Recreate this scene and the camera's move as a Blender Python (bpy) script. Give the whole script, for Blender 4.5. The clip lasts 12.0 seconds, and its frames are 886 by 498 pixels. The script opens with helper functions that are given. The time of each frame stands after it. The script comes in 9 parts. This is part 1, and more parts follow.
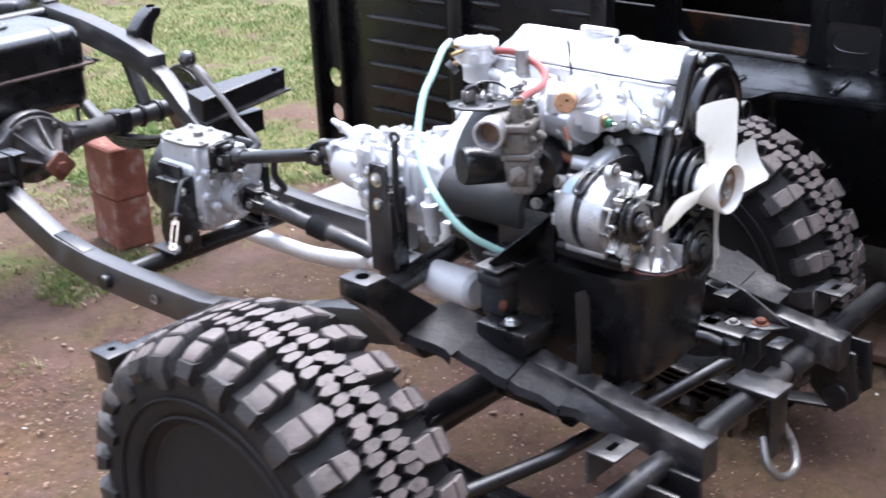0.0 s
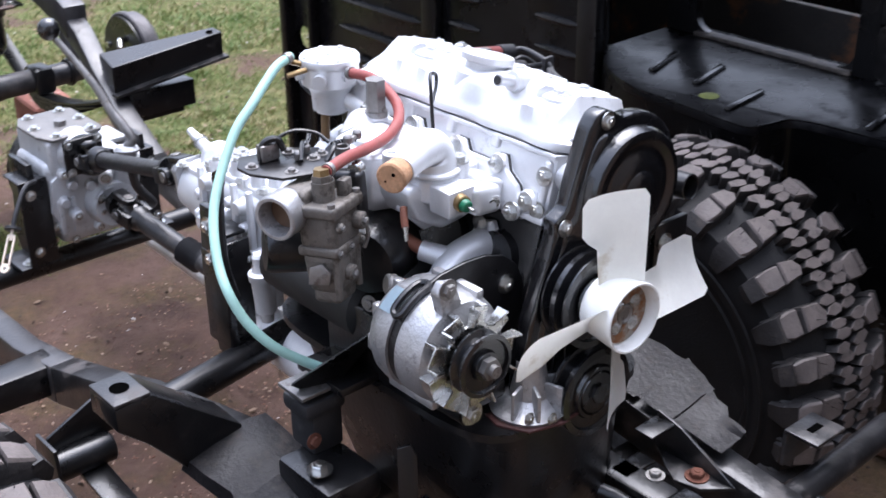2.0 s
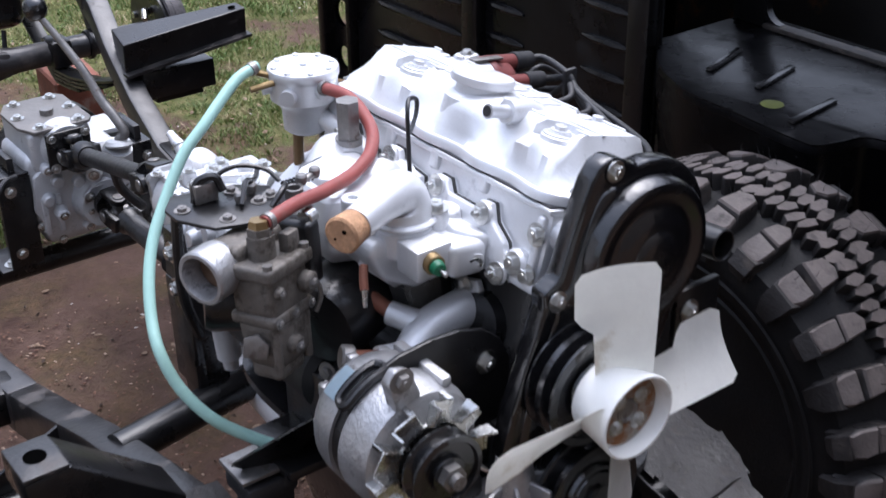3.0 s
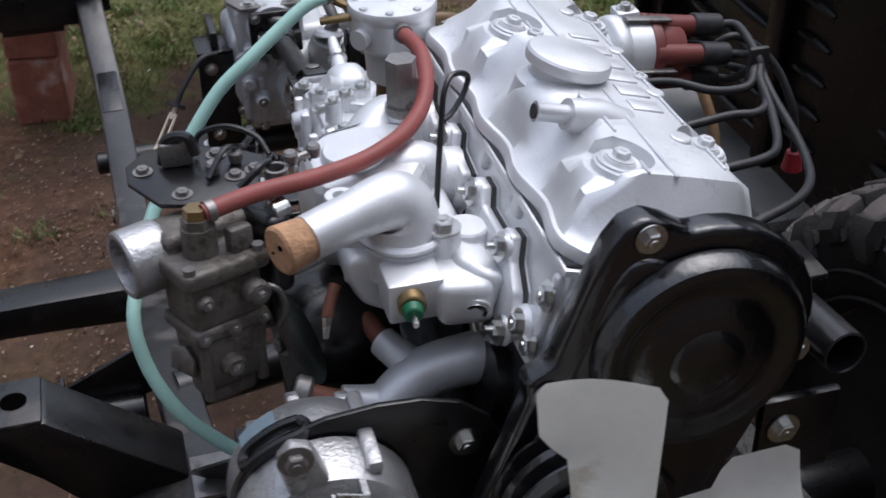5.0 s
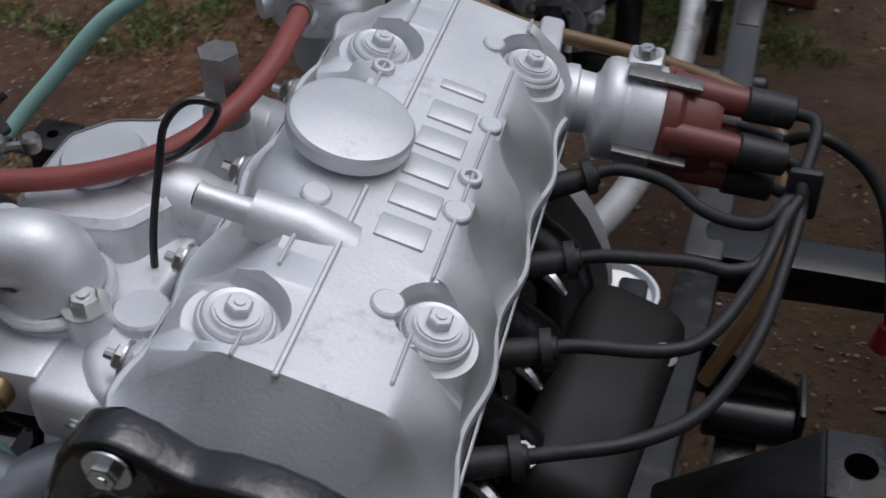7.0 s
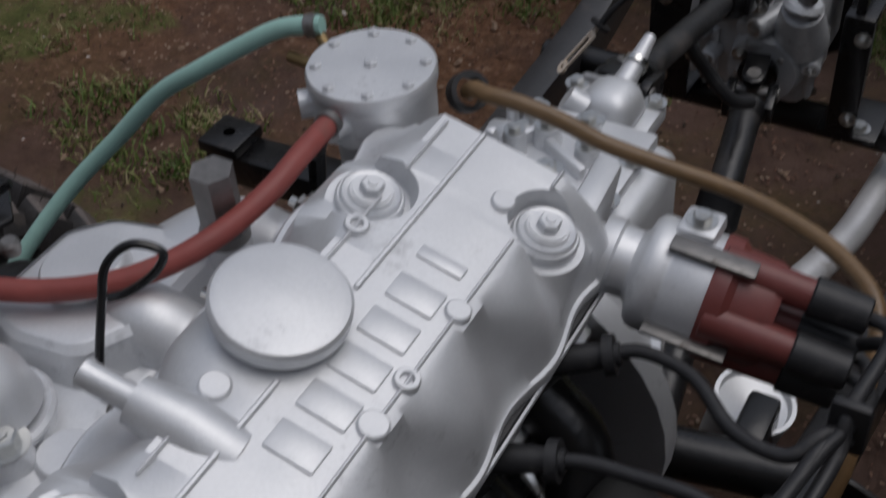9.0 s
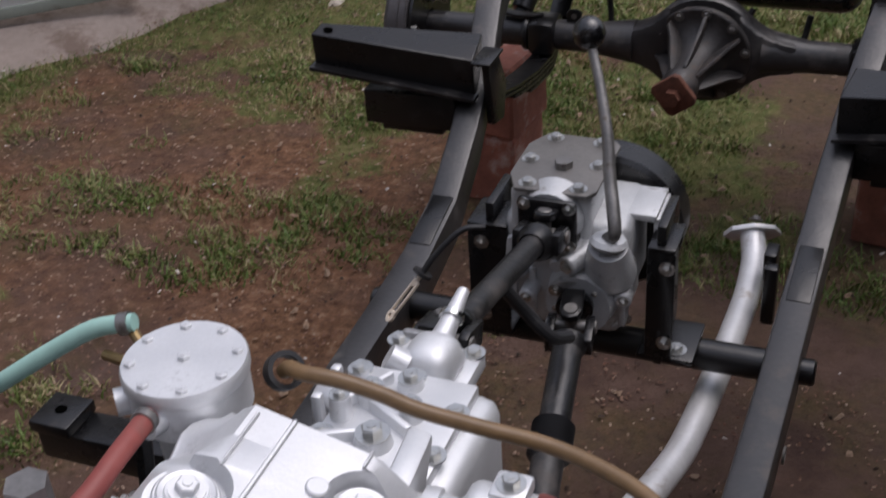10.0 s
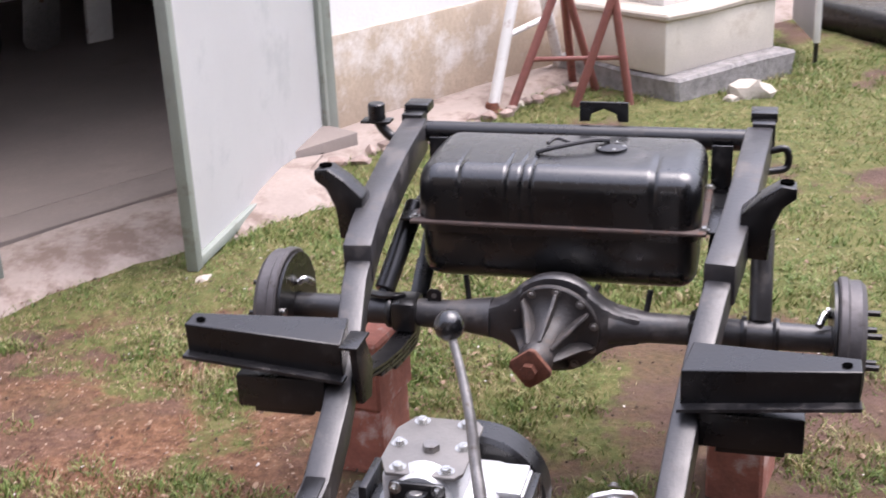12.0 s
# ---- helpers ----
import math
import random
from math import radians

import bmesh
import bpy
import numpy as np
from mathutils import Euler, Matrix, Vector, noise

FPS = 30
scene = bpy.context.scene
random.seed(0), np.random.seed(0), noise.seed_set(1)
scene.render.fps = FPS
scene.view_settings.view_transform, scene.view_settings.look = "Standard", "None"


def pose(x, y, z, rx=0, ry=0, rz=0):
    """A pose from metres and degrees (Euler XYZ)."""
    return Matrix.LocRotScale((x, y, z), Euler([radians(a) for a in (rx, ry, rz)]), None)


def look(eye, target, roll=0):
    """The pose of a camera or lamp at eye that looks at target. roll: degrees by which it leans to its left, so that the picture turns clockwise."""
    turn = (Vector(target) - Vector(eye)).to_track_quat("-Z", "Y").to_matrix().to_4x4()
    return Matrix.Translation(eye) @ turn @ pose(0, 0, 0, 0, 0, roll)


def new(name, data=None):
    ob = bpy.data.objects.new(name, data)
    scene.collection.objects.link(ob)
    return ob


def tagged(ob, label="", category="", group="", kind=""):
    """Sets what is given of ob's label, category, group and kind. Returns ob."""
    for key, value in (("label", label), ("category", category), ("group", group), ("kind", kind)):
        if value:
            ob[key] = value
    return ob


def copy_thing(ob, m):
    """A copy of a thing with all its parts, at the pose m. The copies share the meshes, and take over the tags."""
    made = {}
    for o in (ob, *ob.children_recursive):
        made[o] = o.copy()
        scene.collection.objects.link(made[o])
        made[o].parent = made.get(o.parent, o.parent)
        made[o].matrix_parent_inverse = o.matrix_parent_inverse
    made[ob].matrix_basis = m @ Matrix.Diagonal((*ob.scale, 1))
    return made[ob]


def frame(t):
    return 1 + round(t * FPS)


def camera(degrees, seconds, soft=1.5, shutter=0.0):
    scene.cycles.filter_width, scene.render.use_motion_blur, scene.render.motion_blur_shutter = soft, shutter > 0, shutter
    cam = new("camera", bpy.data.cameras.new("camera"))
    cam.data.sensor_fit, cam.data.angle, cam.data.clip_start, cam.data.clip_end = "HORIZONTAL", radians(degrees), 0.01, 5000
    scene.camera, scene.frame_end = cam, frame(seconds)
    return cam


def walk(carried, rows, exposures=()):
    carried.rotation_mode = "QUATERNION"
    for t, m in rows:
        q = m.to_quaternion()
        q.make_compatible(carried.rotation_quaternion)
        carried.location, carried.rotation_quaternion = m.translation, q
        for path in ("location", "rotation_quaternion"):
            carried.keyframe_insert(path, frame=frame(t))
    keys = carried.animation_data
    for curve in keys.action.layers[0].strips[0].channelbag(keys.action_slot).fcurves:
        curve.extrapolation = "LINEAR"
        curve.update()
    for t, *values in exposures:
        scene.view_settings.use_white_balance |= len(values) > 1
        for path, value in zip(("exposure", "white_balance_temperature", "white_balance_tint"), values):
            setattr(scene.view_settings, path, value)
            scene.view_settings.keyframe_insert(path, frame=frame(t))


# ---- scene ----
# Plan units: all places below are given in units of K metres.
K = 1.1
cam = camera(39.1, 12.0, soft=1.6, shutter=0.4)
PATH = [
    (0, (-1.657, -1.243, 1.484), (-0.313, 0.024, 0.717), -2.5),
    (0.5, (-1.442, -1.221, 1.487), (-0.089, 0.003, 0.669), -1.4),
    (1, (-1.27, -1.131, 1.475), (0.077, 0.081, 0.628), -1.8),
    (1.5, (-1.106, -1.055, 1.473), (0.234, 0.145, 0.6), -2.5),
    (2, (-0.909, -1.055, 1.461), (0.26, 0.301, 0.57), -0.8),
    (2.5, (-0.784, -1.035, 1.452), (0.279, 0.37, 0.507), -2.5),
    (3, (-0.652, -0.914, 1.441), (0.393, 0.499, 0.487), -0.7),
    (3.5, (-0.584, -0.836, 1.433), (0.388, 0.606, 0.446), -0.7),
    (3.7, (-0.552, -0.823, 1.428), (0.373, 0.636, 0.419), -0.8),
    (5.5, (-0.111, -0.73, 1.391), (0.176, 0.853, 0.203), -0.8),
    (6, (0.001, -0.614, 1.375), (0.185, 0.936, 0.126), -0.3),
    (6.5, (0.146, -0.542, 1.362), (0.04, 1.004, 0.098), -0.0),
    (8.5, (0.327, -0.316, 1.341), (-0.433, 0.883, -0.068), -5.6),
    (9, (0.347, -0.294, 1.383), (-0.442, 0.954, 0.034), -4.7),
    (9.5, (0.366, -0.292, 1.408), (-0.358, 1.146, 0.222), -4.5),
    (10, (0.374, -0.288, 1.424), (-0.281, 1.265, 0.347), -4.1),
    (10.5, (0.373, -0.287, 1.437), (-0.241, 1.336, 0.443), -2.9),
    (11, (0.38, -0.299, 1.457), (-0.216, 1.376, 0.541), -2.3),
    (11.2, (0.38, -0.297, 1.472), (-0.193, 1.4, 0.582), -2.5),
    (11.5, (0.386, -0.311, 1.48), (-0.172, 1.433, 0.676), -1.5),
    (12, (0.393, -0.355, 1.515), (-0.093, 1.441, 0.783), -2.6),
]
EXPOSURES = [(0, 1.70, 5950, 14), (1.0, 1.53, 5950, 15), (1.5, 1.35, 5950, 15), (2.5, 0.83, 5950, 15), (3.7, 0.20, 6050, 14), (5.3, -0.36, 6200, 12), (6.0, -0.56, 6200, 12), (6.5, -0.86, 6250, 11),
             (8.5, -1.42, 6400, 11), (9.0, -1.42, 6450, 11), (9.5, -1.28, 6450, 12), (10.0, -0.62, 6500, 16), (10.5, 0.36, 6650, 21), (11.0, 0.76, 6650, 22), (11.5, 0.95, 6600, 22), (12, 1.08, 6500, 21)]
walk(cam, [(t, look(K * Vector(eye), K * Vector(target), roll)) for t, eye, target, roll in PATH], EXPOSURES)

# ---- light: an overcast day, bright sky, one wide soft sun ----
world = bpy.data.worlds.new("sky")
scene.world = world
world.use_nodes = True
wn = world.node_tree.nodes
sky = wn.new("ShaderNodeTexSky")
sky.sky_type, sky.sun_disc = "NISHITA", False
sky.sun_elevation, sky.sun_rotation = radians(69), radians(54)
sky.air_density, sky.dust_density, sky.ozone_density = 1.0, 2.0, 1.0
hsv = wn.new("ShaderNodeHueSaturation")
hsv.inputs["Saturation"].default_value = 0.45
world.node_tree.links.new(sky.outputs[0], hsv.inputs["Color"])
# the cloud layer is brightest overhead
up = wn.new("ShaderNodeSeparateXYZ")
world.node_tree.links.new(wn.new("ShaderNodeTexCoord").outputs["Generated"], up.inputs[0])
rise = wn.new("ShaderNodeMapRange")
rise.inputs["To Min"].default_value, rise.inputs["To Max"].default_value = 0.42, 2.7
world.node_tree.links.new(up.outputs["Z"], rise.inputs["Value"])
cloud = wn.new("ShaderNodeVectorMath")
cloud.operation = "SCALE"
world.node_tree.links.new(hsv.outputs[0], cloud.inputs[0])
world.node_tree.links.new(rise.outputs[0], cloud.inputs["Scale"])
world.node_tree.links.new(cloud.outputs[0], wn["Background"].inputs["Color"])
wn["Background"].inputs["Strength"].default_value = 0.15
sun_data = bpy.data.lights.new("sun", "SUN")
sun_data.energy, sun_data.angle, sun_data.color = 1.1, radians(50), (1.0, 0.98, 0.96)
sun = new("sun", sun_data)
sun.matrix_world = look((2.5, 1.8, 8), (0, 0, 0))


# ---- materials ----
def mat(name, base, rough=0.5, metal=0.0, var=0.15, scale=9.0, bump=0.1, fine=120.0, dirt=None, amount=0.0, dirt_scale=5.0, coat=0.0, random_tint=0.0, spec=0.5):
    """A surface of one base colour with grain at two scales, uneven gloss, fine relief and patches of dirt."""
    m = bpy.data.materials.new(name)
    m.use_nodes = True
    n, l = m.node_tree.nodes, m.node_tree.links
    p = n["Principled BSDF"]
    p.inputs["Metallic"].default_value = metal
    p.inputs["Coat Weight"].default_value = coat
    p.inputs["Specular IOR Level"].default_value = spec
    p.inputs["Coat Roughness"].default_value = 0.12
    at = n.new("ShaderNodeTexCoord").outputs["Object"]

    def noise_at(size, detail=4.0, rough_=0.6):
        t = n.new("ShaderNodeTexNoise")
        t.inputs["Scale"].default_value, t.inputs["Detail"].default_value, t.inputs["Roughness"].default_value = size, detail, rough_
        l.new(at, t.inputs["Vector"])
        return t.outputs["Fac"]

    def ramp(value, lo, hi, a, b):
        r = n.new("ShaderNodeMapRange")
        for k, v in zip(("From Min", "From Max", "To Min", "To Max"), (lo, hi, a, b)):
            r.inputs[k].default_value = v
        l.new(value, r.inputs["Value"])
        return r.outputs[0]

    def mixed(fac, a, b):
        x = n.new("ShaderNodeMix")
        x.data_type = "RGBA"
        for sock, v in ((x.inputs[0], fac), (x.inputs[6], a), (x.inputs[7], b)):
            if isinstance(v, (tuple, float)):
                sock.default_value = v if isinstance(v, float) else (*v, 1.0)
            else:
                l.new(v, sock)
        return x.outputs[2]

    big, small = noise_at(scale), noise_at(fine, 2.0)
    colour = mixed(ramp(big, 0.3, 0.7, 0.0, 1.0), tuple(c * (1 - var) for c in base), tuple(min(1.0, c * (1 + var)) for c in base))
    colour = mixed(ramp(small, 0.35, 0.7, 0.0, 0.35), colour, tuple(c * (1 - 1.6 * var) for c in base))
    r_value = ramp(big, 0.3, 0.7, max(0.03, rough - 0.08), min(1.0, rough + 0.1))
    if dirt:
        spots = ramp(noise_at(dirt_scale, 8.0, 0.7), 0.62 - 0.3 * amount, 0.72 - 0.25 * amount, 0.0, min(1.0, 0.5 + amount))
        colour = mixed(spots, colour, dirt)
        x = n.new("ShaderNodeMix")
        l.new(spots, x.inputs[0]), l.new(r_value, x.inputs[2])
        x.inputs[3].default_value = 0.85
        r_value = x.outputs[0]
    if random_tint:
        info = n.new("ShaderNodeObjectInfo")
        h = n.new("ShaderNodeHueSaturation")
        l.new(ramp(info.outputs["Random"], 0, 1, 1 - random_tint, 1 + random_tint), h.inputs["Value"])
        l.new(colour, h.inputs["Color"])
        colour = h.outputs[0]
    l.new(colour, p.inputs["Base Color"])
    l.new(r_value, p.inputs["Roughness"])
    if bump:
        b = n.new("ShaderNodeBump")
        b.inputs["Strength"].default_value, b.inputs["Distance"].default_value = bump, 0.004
        add = n.new("ShaderNodeMath")
        add.operation = "ADD"
        l.new(big, add.inputs[0]), l.new(small, add.inputs[1])
        l.new(add.outputs[0], b.inputs["Height"])
        l.new(b.outputs[0], p.inputs["Normal"])
    return m


BLACK = mat("black_chassis_paint", (0.0075, 0.0073, 0.0080), 0.30, var=0.3, scale=14, bump=0.10, dirt=(0.045, 0.039, 0.036), amount=0.08, dirt_scale=11, coat=0.12, spec=0.5)
SHEET = mat("scuffed_grey_black_sheet", (0.026, 0.024, 0.026), 0.46, var=0.5, scale=13, bump=0.35, dirt=(0.105, 0.090, 0.080), amount=0.20, dirt_scale=24, coat=0.05, spec=0.45)
RAIL = mat("greyed_black_rail_paint", (0.030, 0.0285, 0.030), 0.40, var=0.35, scale=14, bump=0.15, dirt=(0.10, 0.088, 0.080), amount=0.26, dirt_scale=12, coat=0.1, spec=0.7)
IRON = mat("brown_black_cast_iron", (0.030, 0.026, 0.025), 0.5, var=0.35, scale=24, bump=0.3, fine=160, dirt=(0.085, 0.064, 0.052), amount=0.30, dirt_scale=18, spec=0.7)
DRUM = mat("weathered_drum_iron", (0.10, 0.094, 0.096), 0.5, metal=0.5, var=0.2, scale=18, bump=0.15, dirt=(0.05, 0.04, 0.035), amount=0.2, dirt_scale=16)
BLACK_GLOSS = mat("black_gloss_enamel", (0.005, 0.005, 0.006), 0.23, var=0.15, scale=10, bump=0.16, dirt=(0.03, 0.026, 0.022), amount=0.04, dirt_scale=9, coat=0.4, spec=0.7)
TANK_BLACK = mat("satin_black_tank_paint", (0.0035, 0.0035, 0.0040), 0.27, var=0.2, scale=12, bump=0.06, dirt=(0.06, 0.053, 0.050), amount=0.06, dirt_scale=9, coat=0.3, spec=0.9)
BODY_BLACK = mat("black_body_coating", (0.0062, 0.0060, 0.0066), 0.26, var=0.3, scale=5, bump=0.10, fine=60, dirt=(0.020, 0.018, 0.0175), amount=0.10, dirt_scale=4, spec=0.42)
SILVER = mat("silver_engine_paint", (0.735, 0.745, 0.76), 0.46, metal=0.55, var=0.07, scale=18, bump=0.06, fine=420, dirt=(0.34, 0.34, 0.35), amount=0.05, dirt_scale=22)
PALE_ALLOY = mat("pale_silver_painted_alloy", (0.58, 0.59, 0.60), 0.48, metal=0.45, var=0.12, scale=20, bump=0.15, fine=300, dirt=(0.20, 0.19, 0.18), amount=0.14, dirt_scale=24)
ALU = mat("bare_cast_aluminium", (0.46, 0.46, 0.465), 0.40, metal=0.75, var=0.18, scale=22, bump=0.25, fine=240, dirt=(0.12, 0.11, 0.10), amount=0.2, dirt_scale=30)
CARB = mat("stained_carburettor_alloy", (0.165, 0.15, 0.133), 0.55, metal=0.5, var=0.3, scale=25, bump=0.3, fine=220, dirt=(0.06, 0.05, 0.04), amount=0.35, dirt_scale=34)
STEEL = mat("zinc_plated_steel", (0.62, 0.62, 0.60), 0.25, metal=1.0, var=0.15, scale=60, bump=0.05)
DULL_STEEL = mat("dull_worn_steel", (0.27, 0.26, 0.25), 0.45, metal=0.8, var=0.25, scale=40, bump=0.15, dirt=(0.10, 0.06, 0.04), amount=0.2, dirt_scale=40)
RUST = mat("rusty_steel", (0.16, 0.058, 0.034), 0.85, var=0.4, scale=35, bump=0.4, fine=180, dirt=(0.07, 0.03, 0.02), amount=0.3, dirt_scale=30)
RUBBER = mat("tyre_rubber", (0.0085, 0.008, 0.0082), 0.66, var=0.25, scale=12, bump=0.2, fine=200, dirt=(0.030, 0.026, 0.024), amount=0.14, dirt_scale=14, spec=0.35)
# lug flanks: a darker copy of the tread colour, with shade put in
LUG = mat("shaded_grey_brown_lug_flanks", (0.024, 0.0215, 0.0210), 0.58, var=0.35, scale=16, bump=0.3, fine=160, dirt=(0.070, 0.058, 0.050), amount=0.25, dirt_scale=20)
DUSTY = mat("dusty_black_paint", (0.014, 0.0135, 0.0145), 0.36, var=0.4, scale=16, bump=0.2, dirt=(0.085, 0.074, 0.068), amount=0.30, dirt_scale=13, coat=0.1, spec=0.6)
LEDGE = mat("satin_black_ledge", (0.006, 0.006, 0.0068), 0.27, var=0.4, scale=7, bump=0.15, fine=40, dirt=(0.026, 0.025, 0.026), amount=0.18, dirt_scale=7, spec=0.12)
# lug tops: dust and wear, lightened further for the sky on them
TREAD = mat("dusty_worn_lit_tread", (0.128, 0.107, 0.098), 0.62, var=0.3, scale=25, bump=0.25, fine=200, dirt=(0.04, 0.036, 0.034), amount=0.2, dirt_scale=30)
WIRE = mat("black_rubber_lead", (0.022, 0.022, 0.024), 0.5, var=0.2, scale=30, bump=0.08, dirt=(0.08, 0.075, 0.07), amount=0.15, dirt_scale=40)
FAN = mat("white_nylon", (0.86, 0.86, 0.82), 0.38, var=0.06, scale=14, bump=0.05, dirt=(0.55, 0.49, 0.38), amount=0.12, dirt_scale=18)
# flat black for discs and slots: the shade inside a hole as colour
HOLE = mat("bore_shade_black", (0.0015, 0.0015, 0.0015), 0.9, var=0.1, bump=0.0, spec=0.0)
TEAL = mat("mint_rubber_hose", (0.37, 0.61, 0.54), 0.4, var=0.08, scale=20, bump=0.05)
RED_HOSE = mat("brick_red_rubber_hose", (0.27, 0.062, 0.052), 0.5, var=0.15, scale=20, bump=0.08, dirt=(0.19, 0.085, 0.07), amount=0.2, dirt_scale=25)
BROWN_HOSE = mat("brown_fuel_hose", (0.20, 0.12, 0.055), 0.4, var=0.25, scale=16, bump=0.06)
RED_CAP = mat("red_brown_bakelite", (0.19, 0.050, 0.044), 0.42, var=0.15, scale=22, bump=0.05, dirt=(0.16, 0.08, 0.07), amount=0.15, dirt_scale=20)
RED = mat("red_plastic", (0.24, 0.014, 0.022), 0.4, var=0.1)
CORK = mat("cork", (0.50, 0.285, 0.155), 0.85, var=0.25, scale=90, bump=0.4, fine=300, dirt=(0.25, 0.11, 0.05), amount=0.15, dirt_scale=80)
COPPER = mat("stained_red_stub", (0.20, 0.075, 0.045), 0.6, metal=0.2, var=0.25, scale=40)
GREEN = mat("green_plastic", (0.01, 0.13, 0.06), 0.4, var=0.1)
BRASS = mat("dull_brass", (0.30, 0.21, 0.10), 0.35, metal=0.8, var=0.2, scale=40)
CREAM = mat("cream_plated_clip", (0.80, 0.68, 0.55), 0.4, var=0.1, scale=30)
BLUE_STICKER = mat("pale_blue_sticker", (0.38, 0.49, 0.56), 0.35, var=0.08, scale=40)
EXHAUST = mat("aluminised_exhaust", (0.70, 0.70, 0.71), 0.45, metal=0.45, var=0.12, scale=14, bump=0.08, dirt=(0.3, 0.25, 0.2), amount=0.12, dirt_scale=18)
BRICK = mat("red_brick", (0.33, 0.125, 0.088), 0.9, var=0.3, scale=12, bump=0.5, fine=90, dirt=(0.50, 0.40, 0.36), amount=0.34, dirt_scale=11, random_tint=0.15)
WALL_WHITE = mat("whitewash", (0.82, 0.82, 0.80), 0.85, var=0.05, scale=3, bump=0.3, fine=60)
PLASTER = mat("flaking_lime_plaster", (0.52, 0.42, 0.32), 0.95, var=0.16, scale=4, bump=0.7, fine=45, dirt=(0.72, 0.67, 0.62), amount=0.42, dirt_scale=2.6)
CONCRETE = mat("worn_concrete", (0.33, 0.27, 0.235), 0.92, var=0.18, scale=3, bump=0.5, fine=50, dirt=(0.17, 0.12, 0.095), amount=0.42, dirt_scale=4)
GARAGE_FLOOR = mat("dusty_screed", (0.225, 0.188, 0.167), 0.9, var=0.12, scale=2.5, bump=0.2, fine=50, dirt=(0.18, 0.146, 0.126), amount=0.2, dirt_scale=2)
DOOR_PAINT = mat("pale_grey_door_paint", (0.82, 0.83, 0.82), 0.42, var=0.03, scale=2.5, bump=0.08, dirt=(0.70, 0.72, 0.71), amount=0.22, dirt_scale=2.2)
DOOR_GREEN = mat("grey_green_door_frame_paint", (0.27, 0.30, 0.265), 0.5, var=0.12, scale=6, bump=0.12, dirt=(0.18, 0.16, 0.13), amount=0.15, dirt_scale=9)
WHITE_PAINT = mat("chipped_white_paint", (0.74, 0.72, 0.69), 0.55, var=0.06, scale=8, bump=0.15, dirt=(0.28, 0.12, 0.06), amount=0.2, dirt_scale=9)
RED_PAINT = mat("faded_red_brown_paint", (0.24, 0.085, 0.07), 0.6, var=0.2, scale=12, bump=0.15, dirt=(0.14, 0.06, 0.05), amount=0.2, dirt_scale=14)
PALE_RENDER = mat("pale_cement_render", (0.60, 0.55, 0.475), 0.92, var=0.07, scale=5, bump=0.4, fine=70, dirt=(0.44, 0.38, 0.31), amount=0.12, dirt_scale=4)
GREY_STONE = mat("rough_grey_stone", (0.27, 0.255, 0.245), 0.95, var=0.3, scale=16, bump=0.9, fine=45, dirt=(0.14, 0.13, 0.12), amount=0.3, dirt_scale=13)
STONE = mat("pale_limestone", (0.46, 0.41, 0.345), 0.92, var=0.12, scale=8, bump=0.6, fine=60, dirt=(0.36, 0.32, 0.27), amount=0.25, dirt_scale=7)
WOOD = mat("brown_weathered_wood", (0.12, 0.060, 0.035), 0.7, var=0.3, scale=14, bump=0.3)
# dark grey-brown; on garage walls and ceiling its darkness puts the gloom in
DARK_CLUTTER = mat("grey_brown_with_gloom", (0.09, 0.075, 0.065), 0.7, var=0.3, scale=9, bump=0.2)
FIBREGLASS = mat("grey_sheet", (0.35, 0.34, 0.36), 0.6, var=0.1, scale=4)


# ---- building helpers ----
I4 = Matrix.Identity(4)
PLACE = {}


def thing(name, label, category, at=(0, 0, 0), group="", kind=""):
    ob = new(name)
    ob.empty_display_size = 0.1
    m = Matrix.Translation(K * Vector(at))
    ob.matrix_basis, PLACE[ob] = m, m
    return tagged(ob, label, category, group, kind)


def attach(ob, parent, m):
    ob.matrix_basis, PLACE[ob] = m, m
    if parent is not None:
        ob.parent, ob.matrix_parent_inverse = parent, PLACE[parent].inverted()
    return ob


def finish(bm, name, sharp=35.0):
    bmesh.ops.recalc_face_normals(bm, faces=bm.faces)
    lim = radians(sharp)
    for f in bm.faces:
        f.smooth = True
    for e in bm.edges:
        e.smooth = len(e.link_faces) == 2 and e.calc_face_angle(0.0) < lim
    me = bpy.data.meshes.new(name)
    bm.to_mesh(me)
    bm.free()
    return me


def part(name, bm, material, parent=None, label="", sharp=35.0):
    """Links a bmesh, drawn in plan units, as one mesh under a thing or a part."""
    bmesh.ops.scale(bm, vec=(K, K, K), verts=bm.verts)
    c = sum((v.co for v in bm.verts), Vector()) / max(1, len(bm.verts))
    bmesh.ops.translate(bm, vec=-c, verts=bm.verts)
    me = finish(bm, name, sharp)
    me.materials.append(material)
    ob = attach(new(name, me), parent, Matrix.Translation(c))
    return tagged(ob, label)


def piece(name, me, parent, m):
    """One more object on a shared mesh; m is its pose in plan units."""
    s = Matrix.Translation((K - 1) * m.translation) @ m
    return attach(new(name, me), parent, s @ Matrix.Diagonal((K, K, K, 1)))


def joined(bm, other, m=I4):
    me = bpy.data.meshes.new("tmp")
    other.to_mesh(me)
    other.free()
    me.transform(m)
    bm.from_mesh(me)
    bpy.data.meshes.remove(me)


